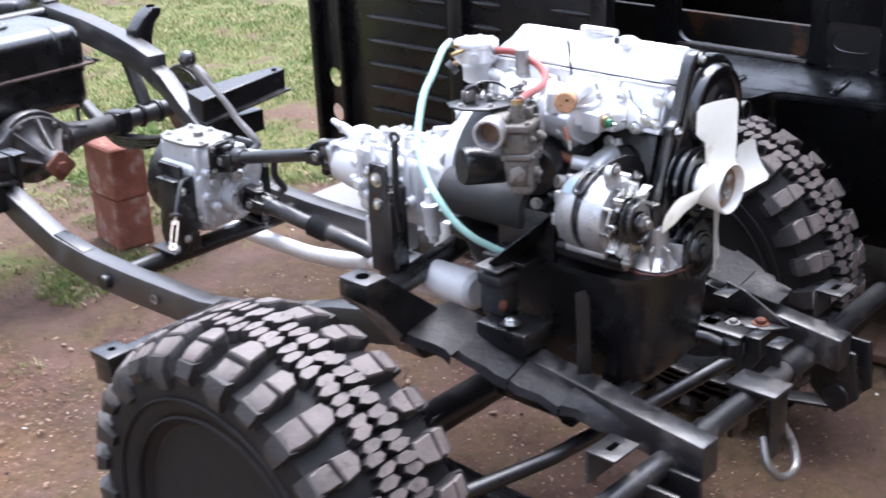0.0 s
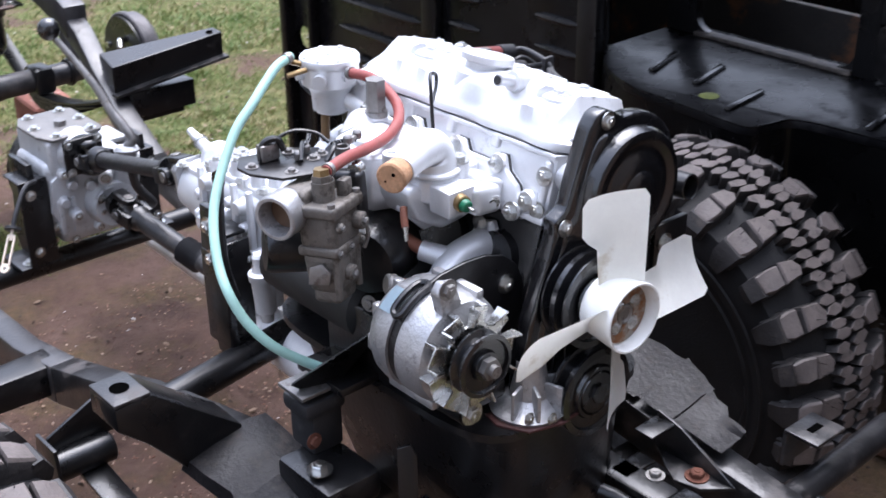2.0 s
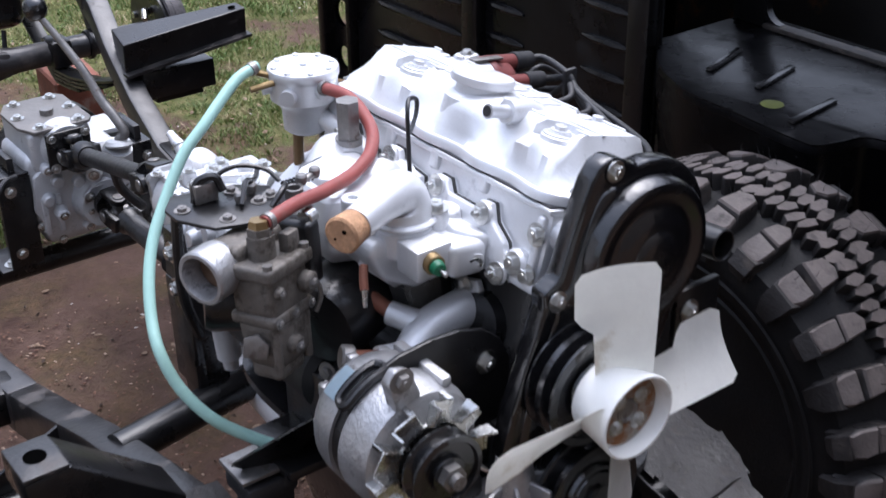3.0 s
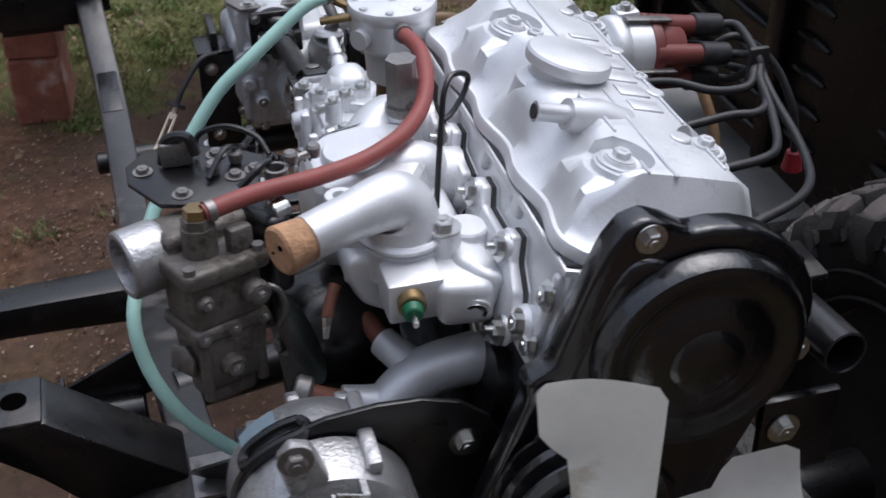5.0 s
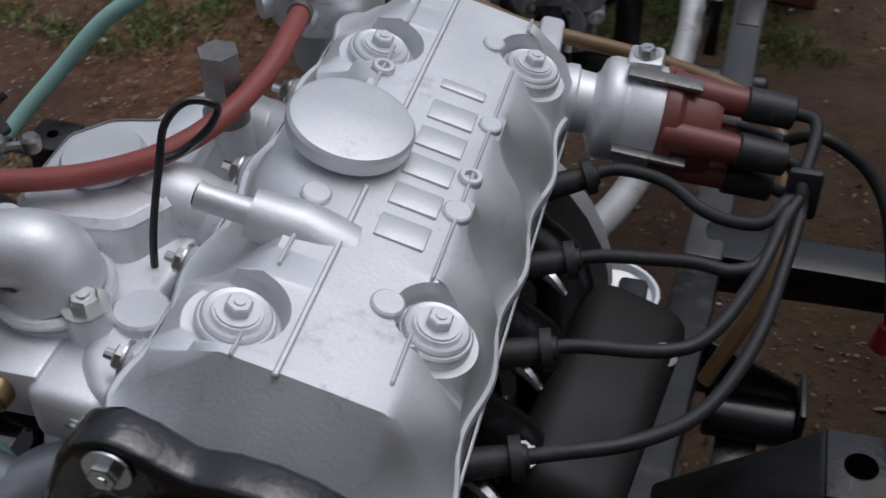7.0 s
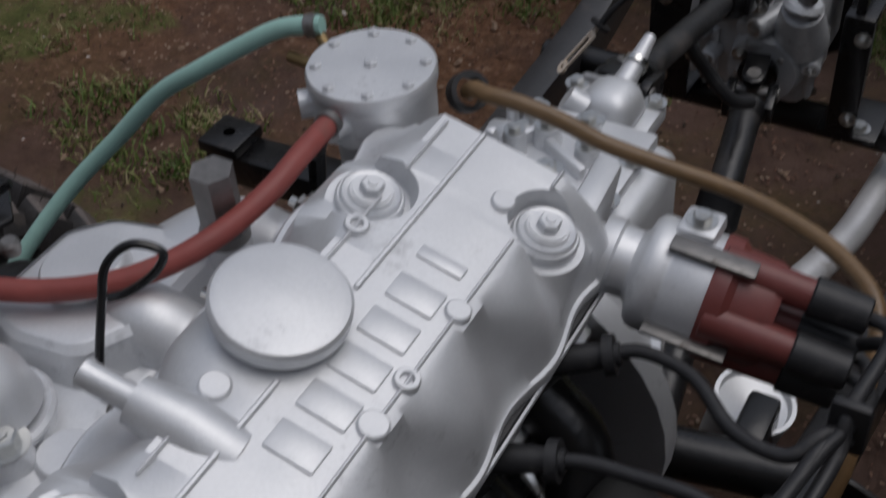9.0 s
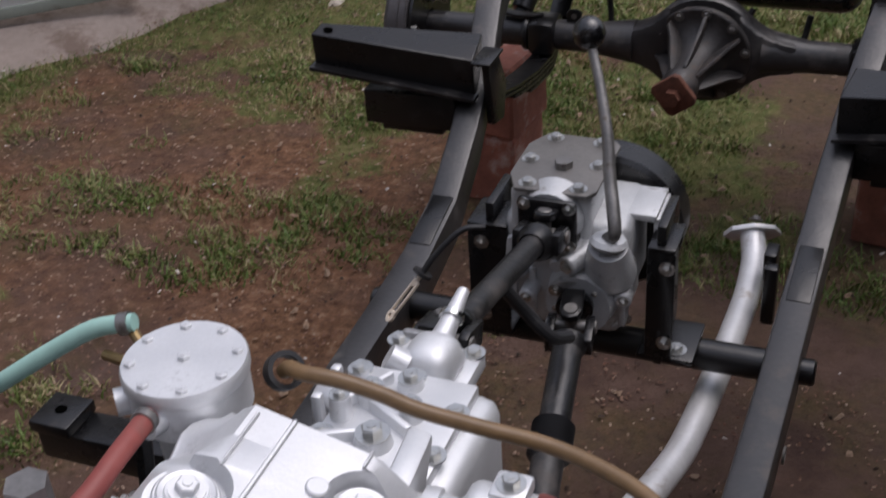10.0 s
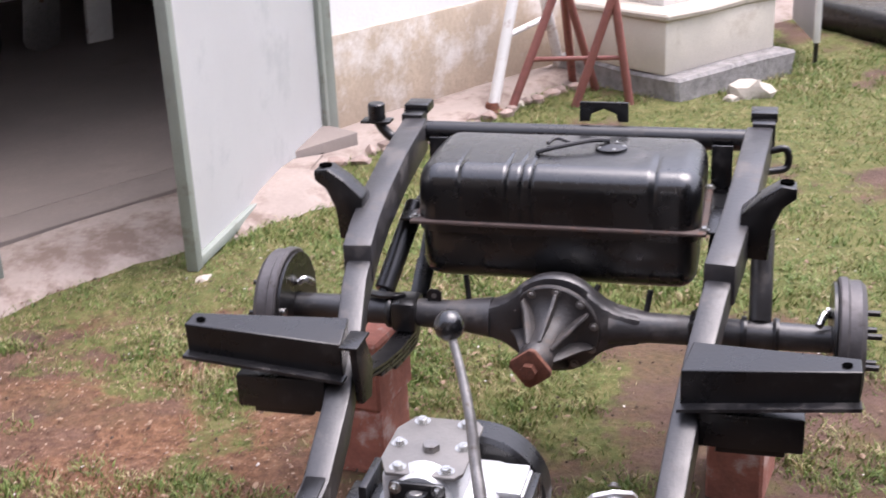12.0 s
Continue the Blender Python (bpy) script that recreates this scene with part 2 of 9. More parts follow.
def box(bm, c, s, m=I4, bev=0.0, seg=2, taper=1.0):
    b = bmesh.new()
    bmesh.ops.create_cube(b, size=1.0)
    for v in b.verts:
        t = taper if v.co.z > 0 else 1.0
        v.co = Vector((v.co.x * s[0] * t, v.co.y * s[1] * t, v.co.z * s[2]))
    if bev:
        bmesh.ops.bevel(b, geom=b.edges, offset=bev, segments=seg, affect="EDGES", profile=0.5)
    joined(bm, b, m @ Matrix.Translation(c))


def aim(a, b):
    """The pose at a whose z axis points to b."""
    d = Vector(b) - Vector(a)
    return Matrix.Translation(a) @ d.to_track_quat("Z", "Y").to_matrix().to_4x4()


def lathe(bm, prof, m=I4, n=28, arc=360.0, closed=False):
    """Turns (radius, height) points round the z axis of m."""
    rings = []
    full = arc >= 359.9
    for r, h in prof:
        rings.append([bm.verts.new(m @ Vector((r * math.cos(a), r * math.sin(a), h))) for a in (radians(arc) * i / n for i in range(n if full else n + 1))])
    pairs = list(zip(rings, rings[1:])) + ([(rings[-1], rings[0])] if closed else [])
    for p, q in pairs:
        for i in range(n):
            j = (i + 1) % n if full else i + 1
            bm.faces.new((p[i], p[j], q[j], q[i]))
    if not closed and full:
        for ring, r in ((rings[0], prof[0][0]), (rings[-1], prof[-1][0])):
            if r > 1e-6:
                bm.faces.new(ring)


def cyl(bm, a, b, r, r2=None, n=18, bev=0.0):
    r2 = r if r2 is None else r2
    h = (Vector(b) - Vector(a)).length
    prof = [(r, 0), (r2, h)]
    if bev:
        prof = [(r - bev, 0), (r, bev), (r2, h - bev), (r2 - bev, h)]
    lathe(bm, prof, aim(a, b), n)


def smooth_path(pts, steps=6):
    """A Catmull-Rom curve through the points."""
    p = [Vector(q) for q in pts]
    p = [2 * p[0] - p[1]] + p + [2 * p[-1] - p[-2]]
    out = []
    for i in range(1, len(p) - 2):
        a, b, c, d = p[i - 1:i + 3]
        for k in range(steps):
            t = k / steps
            out.append(0.5 * (2 * b + (c - a) * t + (2 * a - 5 * b + 4 * c - d) * t * t + (3 * b - a - 3 * c + d) * t ** 3))
    out.append(p[-2])
    return out


def tube(bm, pts, r, n=12, steps=6, curved=True, hollow=False, ends=True):
    """A round hose or pipe along the points; r may be a list of radii, one for each given point."""
    path = smooth_path(pts, steps) if curved else [Vector(q) for q in pts]
    radii = r if isinstance(r, (list, tuple)) else [r] * len(pts)
    last = len(path) - 1
    up = None
    rings = []
    for i, q in enumerate(path):
        d = (path[min(i + 1, last)] - path[max(i - 1, 0)]).normalized()
        if up is None:
            up = d.orthogonal().normalized()
        up = (up - d * up.dot(d)).normalized()
        side = d.cross(up)
        f = i / max(1, last) * (len(radii) - 1)
        k = min(int(f), len(radii) - 2) if len(radii) > 1 else 0
        rr = radii[k] + (radii[min(k + 1, len(radii) - 1)] - radii[k]) * (f - k)
        rings.append([bm.verts.new(q + rr * (math.cos(a) * up + math.sin(a) * side)) for a in (2 * math.pi * j / n for j in range(n))])
    for p, q in zip(rings, rings[1:]):
        for j in range(n):
            bm.faces.new((p[j], p[(j + 1) % n], q[(j + 1) % n], q[j]))
    if ends:
        bm.faces.new(rings[0])
        bm.faces.new(rings[-1])


def prism(bm, poly, lo, hi, m=I4, bev=0.0, seg=2):
    """A polygon in the x-y plane of m, drawn out from lo to hi along its z."""
    b = bmesh.new()
    vs = [b.verts.new((x, y, lo)) for x, y in poly]
    f = b.faces.new(vs)
    ext = bmesh.ops.extrude_face_region(b, geom=[f])
    bmesh.ops.translate(b, vec=(0, 0, hi - lo), verts=[v for v in ext["geom"] if isinstance(v, bmesh.types.BMVert)])
    if bev:
        bmesh.ops.recalc_face_normals(b, faces=b.faces)
        bmesh.ops.bevel(b, geom=b.edges, offset=bev, segments=seg, affect="EDGES", profile=0.5)
    joined(bm, b, m)


def girder(bm, pts, w, h, bev=0.004):
    """A closed rectangular section along the points (top-centre line), kept upright; w, h may be lists."""
    b = bmesh.new()
    n = len(pts)
    ws = w if isinstance(w, list) else [w] * n
    hs = h if isinstance(h, list) else [h] * n
    P = [Vector(p) for p in pts]
    rings = []
    for i, p in enumerate(P):
        d = P[min(i + 1, n - 1)] - P[max(i - 1, 0)]
        flat = Vector((d.x, d.y, 0)).normalized()
        side = Vector((flat.y, -flat.x, 0)) * ws[i] / 2
        down = Vector((0, 0, -hs[i]))
        rings.append([b.verts.new(q) for q in (p - side, p + side, p + side + down, p - side + down)])
    for p, q in zip(rings, rings[1:]):
        for j in range(4):
            b.faces.new((p[j], p[(j + 1) % 4], q[(j + 1) % 4], q[j]))
    b.faces.new(rings[0]), b.faces.new(rings[-1])
    if bev:
        bmesh.ops.recalc_face_normals(b, faces=b.faces)
        bmesh.ops.bevel(b, geom=[e for e in b.edges if e.calc_face_angle(0) > 0.9], offset=bev, segments=2, affect="EDGES", profile=0.5)
    joined(bm, b)


def hex_mesh(name, material, washer=1.6, head=0.75):
    b = bmesh.new()
    lathe(b, [(washer, 0), (washer, 0.18)], I4, 16)
    lathe(b, [(1.0, 0.18), (1.0, 0.18 + head - 0.12), (0.86, 0.18 + head)], I4, 6)
    lathe(b, [(0.45, 0.18 + head), (0.40, 0.30 + head)], I4, 8)
    me = finish(b, name, 25)
    me.materials.append(material)
    return me


BOLT = hex_mesh("bolt", STEEL)
BOLT_SILVER = hex_mesh("bolt", SILVER)
BOLT_RUST = hex_mesh("bolt", RUST)
BOLT_DARK = hex_mesh("bolt", DULL_STEEL)


def bolt(at, toward, r, parent, me=None, name="bolt"):
    m = aim(at, Vector(at) + Vector(toward))
    ob = piece(name, me or BOLT, parent, m @ Matrix.Diagonal((r, r, r, 1)))
    return ob


# ---- ground: trodden soil that passes into patchy grass ----
def grass_share(x, y):
    """0 bare soil, 1 thick grass; x, y in plan units."""
    n = noise.fractal(Vector((x * 1.3, y * 1.3, 3.0)), 1.0, 2.0, 4) + 0.42 * noise.fractal(Vector((x * 5.0, y * 5.0, 8.0)), 0.9, 2.0, 3)
    far = min(1.0, max(0.0, (y - 1.55 - 0.25 * x) / 0.9))
    base = -0.52 + 1.0 * far
    if x < -0.5:
        base += 0.10
    path = math.exp(-((x + 1.42 + 0.3 * (y - 2.2)) / 0.62) ** 2 - ((y - 2.12) / 0.55) ** 2)
    yard = math.exp(-((x + 0.1) / 0.8) ** 2 - ((y - 0.6) / 1.0) ** 2)
    right = math.exp(-((x - 0.9) / 0.55) ** 2 - ((y - 1.5) / 0.55) ** 2)
    garage = 0.0
    d = (x + 1.6) * 0.84 - (y - 3.9) * 0.54
    if y < 3.6 and d < 0.15:
        garage = min(1.0, (0.15 - d) * 3)
    return min(1.0, max(0.0, 0.5 + base + 1.15 * n - 1.0 * path - 1.0 * yard - 0.55 * right - 0.8 * garage))


def spread(lo, hi, step, far):
    near = list(np.arange(lo, hi + step / 2, step))
    out, d = [], step
    while d < far:
        d *= 1.7
        out.append(d)
    return [lo - o for o in reversed(out)] + near + [hi + o for o in out]


def make_ground():
    xs, ys = spread(-4.0, 4.0, 0.05, 400), spread(-2.5, 8.0, 0.05, 400)
    co, share, duff = [], [], []
    for y in ys:
        for x in xs:
            z = 0.0
            if abs(x) < 6 and abs(y) < 10:
                p = Vector((x, y, 0.0))
                z = 0.016 * noise.fractal(p * 1.1, 1.0, 2.0, 3) + 0.010 * noise.fractal(p * 7.0, 0.9, 2.0, 4)
            co.append((K * x, K * y, K * z))
            share.append(grass_share(x, y))
            duff.append(0.12 + 0.88 * min(1.0, max(0.0, (-x - 0.25) / 0.35)) * min(1.0, max(0.0, (y - 0.9) / 0.5)))
    w = len(xs)
    faces = [(j * w + i, j * w + i + 1, (j + 1) * w + i + 1, (j + 1) * w + i) for j in range(len(ys) - 1) for i in range(w - 1)]
    me = bpy.data.meshes.new("ground")
    me.from_pydata(co, [], faces)
    me.polygons.foreach_set("use_smooth", [True] * len(faces))
    me.attributes.new("turf", "FLOAT", "POINT").data.foreach_set("value", share)
    me.attributes.new("duff", "FLOAT", "POINT").data.foreach_set("value", duff)
    return new("ground", me)


def ground_material():
    m = bpy.data.materials.new("soil_and_turf")
    m.use_nodes = True
    n, l = m.node_tree.nodes, m.node_tree.links
    p = n["Principled BSDF"]
    at = n.new("ShaderNodeTexCoord").outputs["Object"]

    def tex(scale, detail=6.0, rough=0.65):
        t = n.new("ShaderNodeTexNoise")
        t.inputs["Scale"].default_value, t.inputs["Detail"].default_value, t.inputs["Roughness"].default_value = scale, detail, rough
        l.new(at, t.inputs["Vector"])
        return t.outputs["Fac"]

    def ramp(value, stops):
        r = n.new("ShaderNodeValToRGB")
        e = r.color_ramp.elements
        while len(e) < len(stops):
            e.new(0.5)
        for k, (pos, c) in zip(e, stops):
            k.position, k.color = pos, (*c, 1)
        l.new(value, r.inputs[0])
        return r.outputs[0]

    def mix(f, a, b):
        x = n.new("ShaderNodeMix")
        x.data_type = "RGBA"
        l.new(f, x.inputs[0]), l.new(a, x.inputs[6]), l.new(b, x.inputs[7])
        return x.outputs[2]

    soil = ramp(tex(5.0, 10.0, 0.72), [(0.28, (0.045, 0.025, 0.022)), (0.45, (0.085, 0.052, 0.040)), (0.60, (0.115, 0.072, 0.057)), (0.75, (0.164, 0.108, 0.087))])
    litter = ramp(tex(28.0, 8.0, 0.75), [(0.32, (0.054, 0.026, 0.015)), (0.46, (0.143, 0.069, 0.037)), (0.58, (0.222, 0.117, 0.066)), (0.70, (0.358, 0.237, 0.160))])
    f = n.new("ShaderNodeMapRange")
    l.new(tex(1.6), f.inputs["Value"])
    f.inputs["From Min"].default_value, f.inputs["From Max"].default_value, f.inputs["To Max"].default_value = 0.40, 0.56, 0.85
    moss = ramp(tex(38.0, 8.0, 0.75), [(0.34, (0.041, 0.034, 0.016)), (0.48, (0.092, 0.071, 0.030)), (0.62, (0.149, 0.094, 0.048)), (0.76, (0.241, 0.172, 0.109))])
    mf = n.new("ShaderNodeMapRange")
    l.new(tex(2.7, 8.0, 0.7), mf.inputs["Value"])
    mf.inputs["From Min"].default_value, mf.inputs["From Max"].default_value, mf.inputs["To Max"].default_value = 0.46, 0.60, 0.65
    soil = mix(mf.outputs[0], soil, moss)
    duff = n.new("ShaderNodeAttribute")
    duff.attribute_name = "duff"
    part_of = n.new("ShaderNodeMath")
    part_of.operation = "MULTIPLY"
    l.new(f.outputs[0], part_of.inputs[0]), l.new(duff.outputs["Fac"], part_of.inputs[1])
    soil = mix(part_of.outputs[0], soil, litter)
    turf = ramp(tex(16.0, 8.0, 0.7), [(0.3, (0.047, 0.050, 0.017)), (0.46, (0.090, 0.099, 0.030)), (0.60, (0.148, 0.134, 0.054)), (0.75, (0.224, 0.170, 0.094))])
    a = n.new("ShaderNodeAttribute")
    a.attribute_name = "turf"
    g = n.new("ShaderNodeMath")
    g.operation = "ADD"
    l.new(a.outputs["Fac"], g.inputs[0])
    e = n.new("ShaderNodeMapRange")
    l.new(tex(9.0, 8.0, 0.7), e.inputs["Value"])
    e.inputs["From Min"].default_value, e.inputs["From Max"].default_value, e.inputs["To Min"].default_value, e.inputs["To Max"].default_value = 0.3, 0.7, -0.35, 0.35
    l.new(e.outputs[0], g.inputs[1])
    h = n.new("ShaderNodeMapRange")
    l.new(g.outputs[0], h.inputs["Value"])
    h.inputs["From Min"].default_value, h.inputs["From Max"].default_value = 0.4, 0.7
    l.new(mix(h.outputs[0], soil, turf), p.inputs["Base Color"])
    p.inputs["Roughness"].default_value = 0.95
    p.inputs["Specular IOR Level"].default_value = 0.25
    b = n.new("ShaderNodeBump")
    b.inputs["Strength"].default_value, b.inputs["Distance"].default_value = 0.9, 0.012
    l.new(tex(45.0, 8.0, 0.7), b.inputs["Height"])
    l.new(b.outputs[0], p.inputs["Normal"])
    return m


ground = make_ground()
ground.data.materials.append(ground_material())
tagged(ground, "trodden brown soil with patchy yellow-green grass", "ground", kind="structure")


def blade_material():
    m = bpy.data.materials.new("grass_blades")
    m.use_nodes = True
    n, l = m.node_tree.nodes, m.node_tree.links
    geo = n.new("ShaderNodeNewGeometry")
    r = n.new("ShaderNodeValToRGB")
    e = r.color_ramp.elements
    e[0].position, e[0].color = 0.0, (0.095, 0.160, 0.034, 1)
    e[1].position, e[1].color = 1.0, (0.40, 0.32, 0.18, 1)
    for pos, c in ((0.40, (0.160, 0.225, 0.052)), (0.72, (0.23, 0.225, 0.078))):
        k = e.new(pos)
        k.color = (*c, 1)
    # drier and greener patches, some hand-widths across
    patch = n.new("ShaderNodeTexNoise")
    patch.inputs["Scale"].default_value, patch.inputs["Detail"].default_value = 5.0, 5.0
    l.new(geo.outputs["Position"], patch.inputs["Vector"])
    spread = n.new("ShaderNodeMapRange")
    for k, v in zip(("From Min", "From Max", "To Min", "To Max"), (0.36, 0.64, -0.42, 0.30)):
        spread.inputs[k].default_value = v
    l.new(patch.outputs["Fac"], spread.inputs["Value"])
    add = n.new("ShaderNodeMath")
    add.operation = "ADD"
    add.use_clamp = True
    l.new(geo.outputs["Random Per Island"], add.inputs[0]), l.new(spread.outputs[0], add.inputs[1])
    l.new(add.outputs[0], r.inputs[0])
    p = n["Principled BSDF"]
    l.new(r.outputs[0], p.inputs["Base Color"])
    p.inputs["Roughness"].default_value = 0.6
    return m


def make_grass():
    rng = random.Random(5)
    co, faces = [], []
    count = 0
    while count < 120000:
        x, y = rng.uniform(-2.4, 3.2), rng.uniform(0.2, 8.0)
        if rng.random() > (1.0 if y < 3.5 else 0.55):
            continue
        if x < -1.55 + 0.62 * (y - 4.2) and y > 2.2:
            continue
        g = grass_share(x, y)
        if g < 0.35 or rng.random() > (g - 0.25) * 1.3:
            continue
        count += 1
        h = rng.uniform(0.005, 0.017) * (0.5 + g)
        a, lean = rng.uniform(0, 6.283), rng.uniform(0.4, 1.8) * h
        w = rng.uniform(0.0010, 0.0020) * (1.0 if y < 3 else 1.6)
        dx, dy = math.cos(a) * w, math.sin(a) * w
        b = rng.uniform(0, 6.283)
        tx, ty = math.cos(b) * lean, math.sin(b) * lean
        i = len(co)
        for q in ((x - dx, y - dy, -0.004), (x + dx, y + dy, -0.004), (x + tx * 0.4 + dx * 0.7, y + ty * 0.4 + dy * 0.7, h * 0.6), (x + tx * 0.4 - dx * 0.7, y + ty * 0.4 - dy * 0.7, h * 0.6), (x + tx, y + ty, h)):
            co.append((K * q[0], K * q[1], K * q[2]))
        faces += [(i, i + 1, i + 2, i + 3), (i + 3, i + 2, i + 4)]
    # loose tufts on the trodden soil
    for _ in range(2400):
        cx, cy = rng.uniform(-2.1, 1.3), rng.uniform(0.9, 3.4)
        if noise.noise(Vector((cx * 2.6, cy * 2.6, 4.0))) < -0.02 or (cx > -0.9 and cy < 1.45) or (cx > -0.3 and cy < 1.75):
            continue
        if math.hypot((cx + 1.5) / 0.55, (cy - 2.12) / 0.30) < 1.0 and rng.random() < 0.85:
            continue
        if (cx + 1.41) * 0.866 - (cy - 4.5) * 0.5 < 0.62:
            continue
        for _ in range(rng.randint(20, 60)):
            r, q = 0.038 * math.sqrt(rng.random()), rng.uniform(0, 6.283)
            x, y = cx + 1.4 * r * math.cos(q), cy + r * math.sin(q)
            h, a, b = rng.uniform(0.008, 0.026), rng.uniform(0, 6.283), rng.uniform(0, 6.283)
            w, lean = rng.uniform(0.0014, 0.0026), rng.uniform(0.4, 1.6) * h
            dx, dy, tx, ty = math.cos(a) * w, math.sin(a) * w, math.cos(b) * lean, math.sin(b) * lean
            i = len(co)
            for p in ((x - dx, y - dy, -0.004), (x + dx, y + dy, -0.004), (x + tx * 0.4 + dx * 0.7, y + ty * 0.4 + dy * 0.7, h * 0.6), (x + tx * 0.4 - dx * 0.7, y + ty * 0.4 - dy * 0.7, h * 0.6), (x + tx, y + ty, h)):
                co.append((K * p[0], K * p[1], K * p[2]))
            faces += [(i, i + 1, i + 2, i + 3), (i + 3, i + 2, i + 4)]
    me = bpy.data.meshes.new("grass")
    me.from_pydata(co, [], faces)
    me.materials.append(blade_material())
    return tagged(new("grass", me), "short patchy yellow-green lawn grass", "grass", kind="stuff")


make_grass()


def scatter(name, label, category, count, size, material, area, seed, flat=0.25):
    """Leaves, chips and clods that nobody could count, as one mesh."""
    rng = random.Random(seed)
    bm = bmesh.new()
    for _ in range(count):
        x, y = rng.uniform(area[0], area[1]), rng.uniform(area[2], area[3])
        s = rng.uniform(0.4, 1.0) * size
        m = Matrix.Translation((K * x, K * y, K * 0.012)) @ Euler((rng.uniform(-0.4, 0.4), rng.uniform(-0.4, 0.4), rng.uniform(0, 6.28))).to_matrix().to_4x4()
        n = 6
        top = [bm.verts.new(m @ Vector((K * s * math.cos(6.283 * i / n) * rng.uniform(0.6, 1.1), 0.6 * K * s * math.sin(6.283 * i / n) * rng.uniform(0.6, 1.1), K * s * flat * rng.uniform(-0.3, 0.5)))) for i in range(n)]
        tip = bm.verts.new(m @ Vector((0, 0, K * s * flat)))
        for i in range(n):
            bm.faces.new((top[i], top[(i + 1) % n], tip))
    me = bpy.data.meshes.new(name)
    bm.to_mesh(me)
    bm.free()
    me.materials.append(material)
    return tagged(new(name, me), label, category, kind="stuff")


LEAF = mat("dead_leaf", (0.26, 0.17, 0.11), 0.7, var=0.4, scale=3)
CHIP = mat("pale_litter", (0.55, 0.50, 0.46), 0.7, var=0.25, scale=3)
CLOD = mat("soil_clod", (0.075, 0.05, 0.037), 0.95, var=0.3, scale=30, bump=0.4)
def island_material(name, stops):
    m = bpy.data.materials.new(name)
    m.use_nodes = True
    n, l = m.node_tree.nodes, m.node_tree.links
    r = n.new("ShaderNodeValToRGB")
    e = r.color_ramp.elements
    while len(e) < len(stops):
        e.new(0.5)
    for k, (pos, c) in zip(e, stops):
        k.position, k.color = pos, (*c, 1)
    l.new(n.new("ShaderNodeNewGeometry").outputs["Random Per Island"], r.inputs[0])
    l.new(r.outputs[0], n["Principled BSDF"].inputs["Base Color"])
    n["Principled BSDF"].inputs["Roughness"].default_value = 0.8
    return m


SCRAP = island_material("dry_scrap", [(0.0, (0.075, 0.033, 0.021)), (0.4, (0.15, 0.072, 0.046)), (0.75, (0.23, 0.135, 0.09)), (1.0, (0.36, 0.27, 0.20))])
scatter("fallen_leaves", "dry brown fallen leaves on the soil", "leaves", 700, 0.014, LEAF, (-2.2, 2.4, 0.2, 4.0), 11)
scatter("litter", "small pale chips and twig bits on the ground", "litter", 420, 0.008, CHIP, (-2.2, 2.0, -0.8, 4.2), 12)
scatter("soil_clods", "small dark clods of loose soil", "soil clods", 1500, 0.008, CLOD, (-1.8, 1.8, -1.2, 3.0), 13, 0.8)
scatter("dry_scraps", "countless small reddish dry leaf and grass scraps", "leaf litter", 13000, 0.0060, SCRAP, (-2.0, -0.25, 0.9, 3.2), 14, 0.35)
scatter("dry_scraps", "countless small brown leaf scraps under the chassis", "leaf litter", 5200, 0.0062, SCRAP, (-0.45, 0.75, -0.3, 1.5), 15, 0.35)

# ---- garage: wall along a slanting line, an open leaf and a closed leaf ----
HINGE = Vector((-1.41, 4.50, 0))
ALONG = Vector((0.50, 0.866, 0))
INTO = Vector((-0.866, 0.50, 0))


def wall_frame(s, d=0.0, z=0.0):
    """The pose at s along the garage wall, d into the building; x runs along the wall, y into it."""
    p = HINGE + ALONG * s + INTO * d
    return Matrix(((ALONG.x, INTO.x, 0, p.x), (ALONG.y, INTO.y, 0, p.y), (0, 0, 1, z), (0, 0, 0, 1)))


def slab(name, material, s0, s1, d0, d1, z0, z1, label, category, bev=0.0, rough_edge=0.0):
    bm = bmesh.new()
    box(bm, ((s0 + s1) / 2, (d0 + d1) / 2, (z0 + z1) / 2), (s1 - s0, d1 - d0, z1 - z0), wall_frame(0), bev)
    ob = part(name, bm, material)
    return tagged(ob, label, category, kind="structure")


slab("wall_garage", PLASTER, 0.06, 7.5, 0.0, 0.35, -0.05, 0.45, "flaking tan lime plaster base of the garage wall", "wall", 0.006)
slab("wall_garage_upper", WALL_WHITE, 0.06, 7.5, 0.006, 0.35, 0.45, 2.6, "whitewashed upper garage wall", "wall")
slab("wall_garage_far", WALL_WHITE, -6.0, -3.2, 0.0, 0.35, -0.05, 2.6, "whitewashed garage wall", "wall")
slab("wall_lintel", WALL_WHITE, -3.2, 0.06, 0.0, 0.35, 2.05, 2.6, "whitewashed wall above the garage door", "wall")
slab("wall_inner_back", WALL_WHITE, -6.0, 7.5, 4.2, 4.4, -0.05, 2.6, "dim inner back wall of the garage", "wall")
# side walls and ceiling carry the interior's gloom in their base colour
slab("wall_inner_side", DARK_CLUTTER, -6.0, -5.8, 0.35, 4.2, -0.05, 2.6, "inner side wall of the garage, coloured dark for the gloom", "wall")
slab("wall_inner_side_far", DARK_CLUTTER, 1.2, 1.4, 0.35, 4.2, -0.05, 2.6, "inner side wall of the garage, coloured dark for the gloom", "wall")
slab("ceiling_garage", DARK_CLUTTER, -6.0, 7.5, 0.0, 4.4, 2.6, 2.7, "garage ceiling, coloured dark for the gloom", "ceiling")
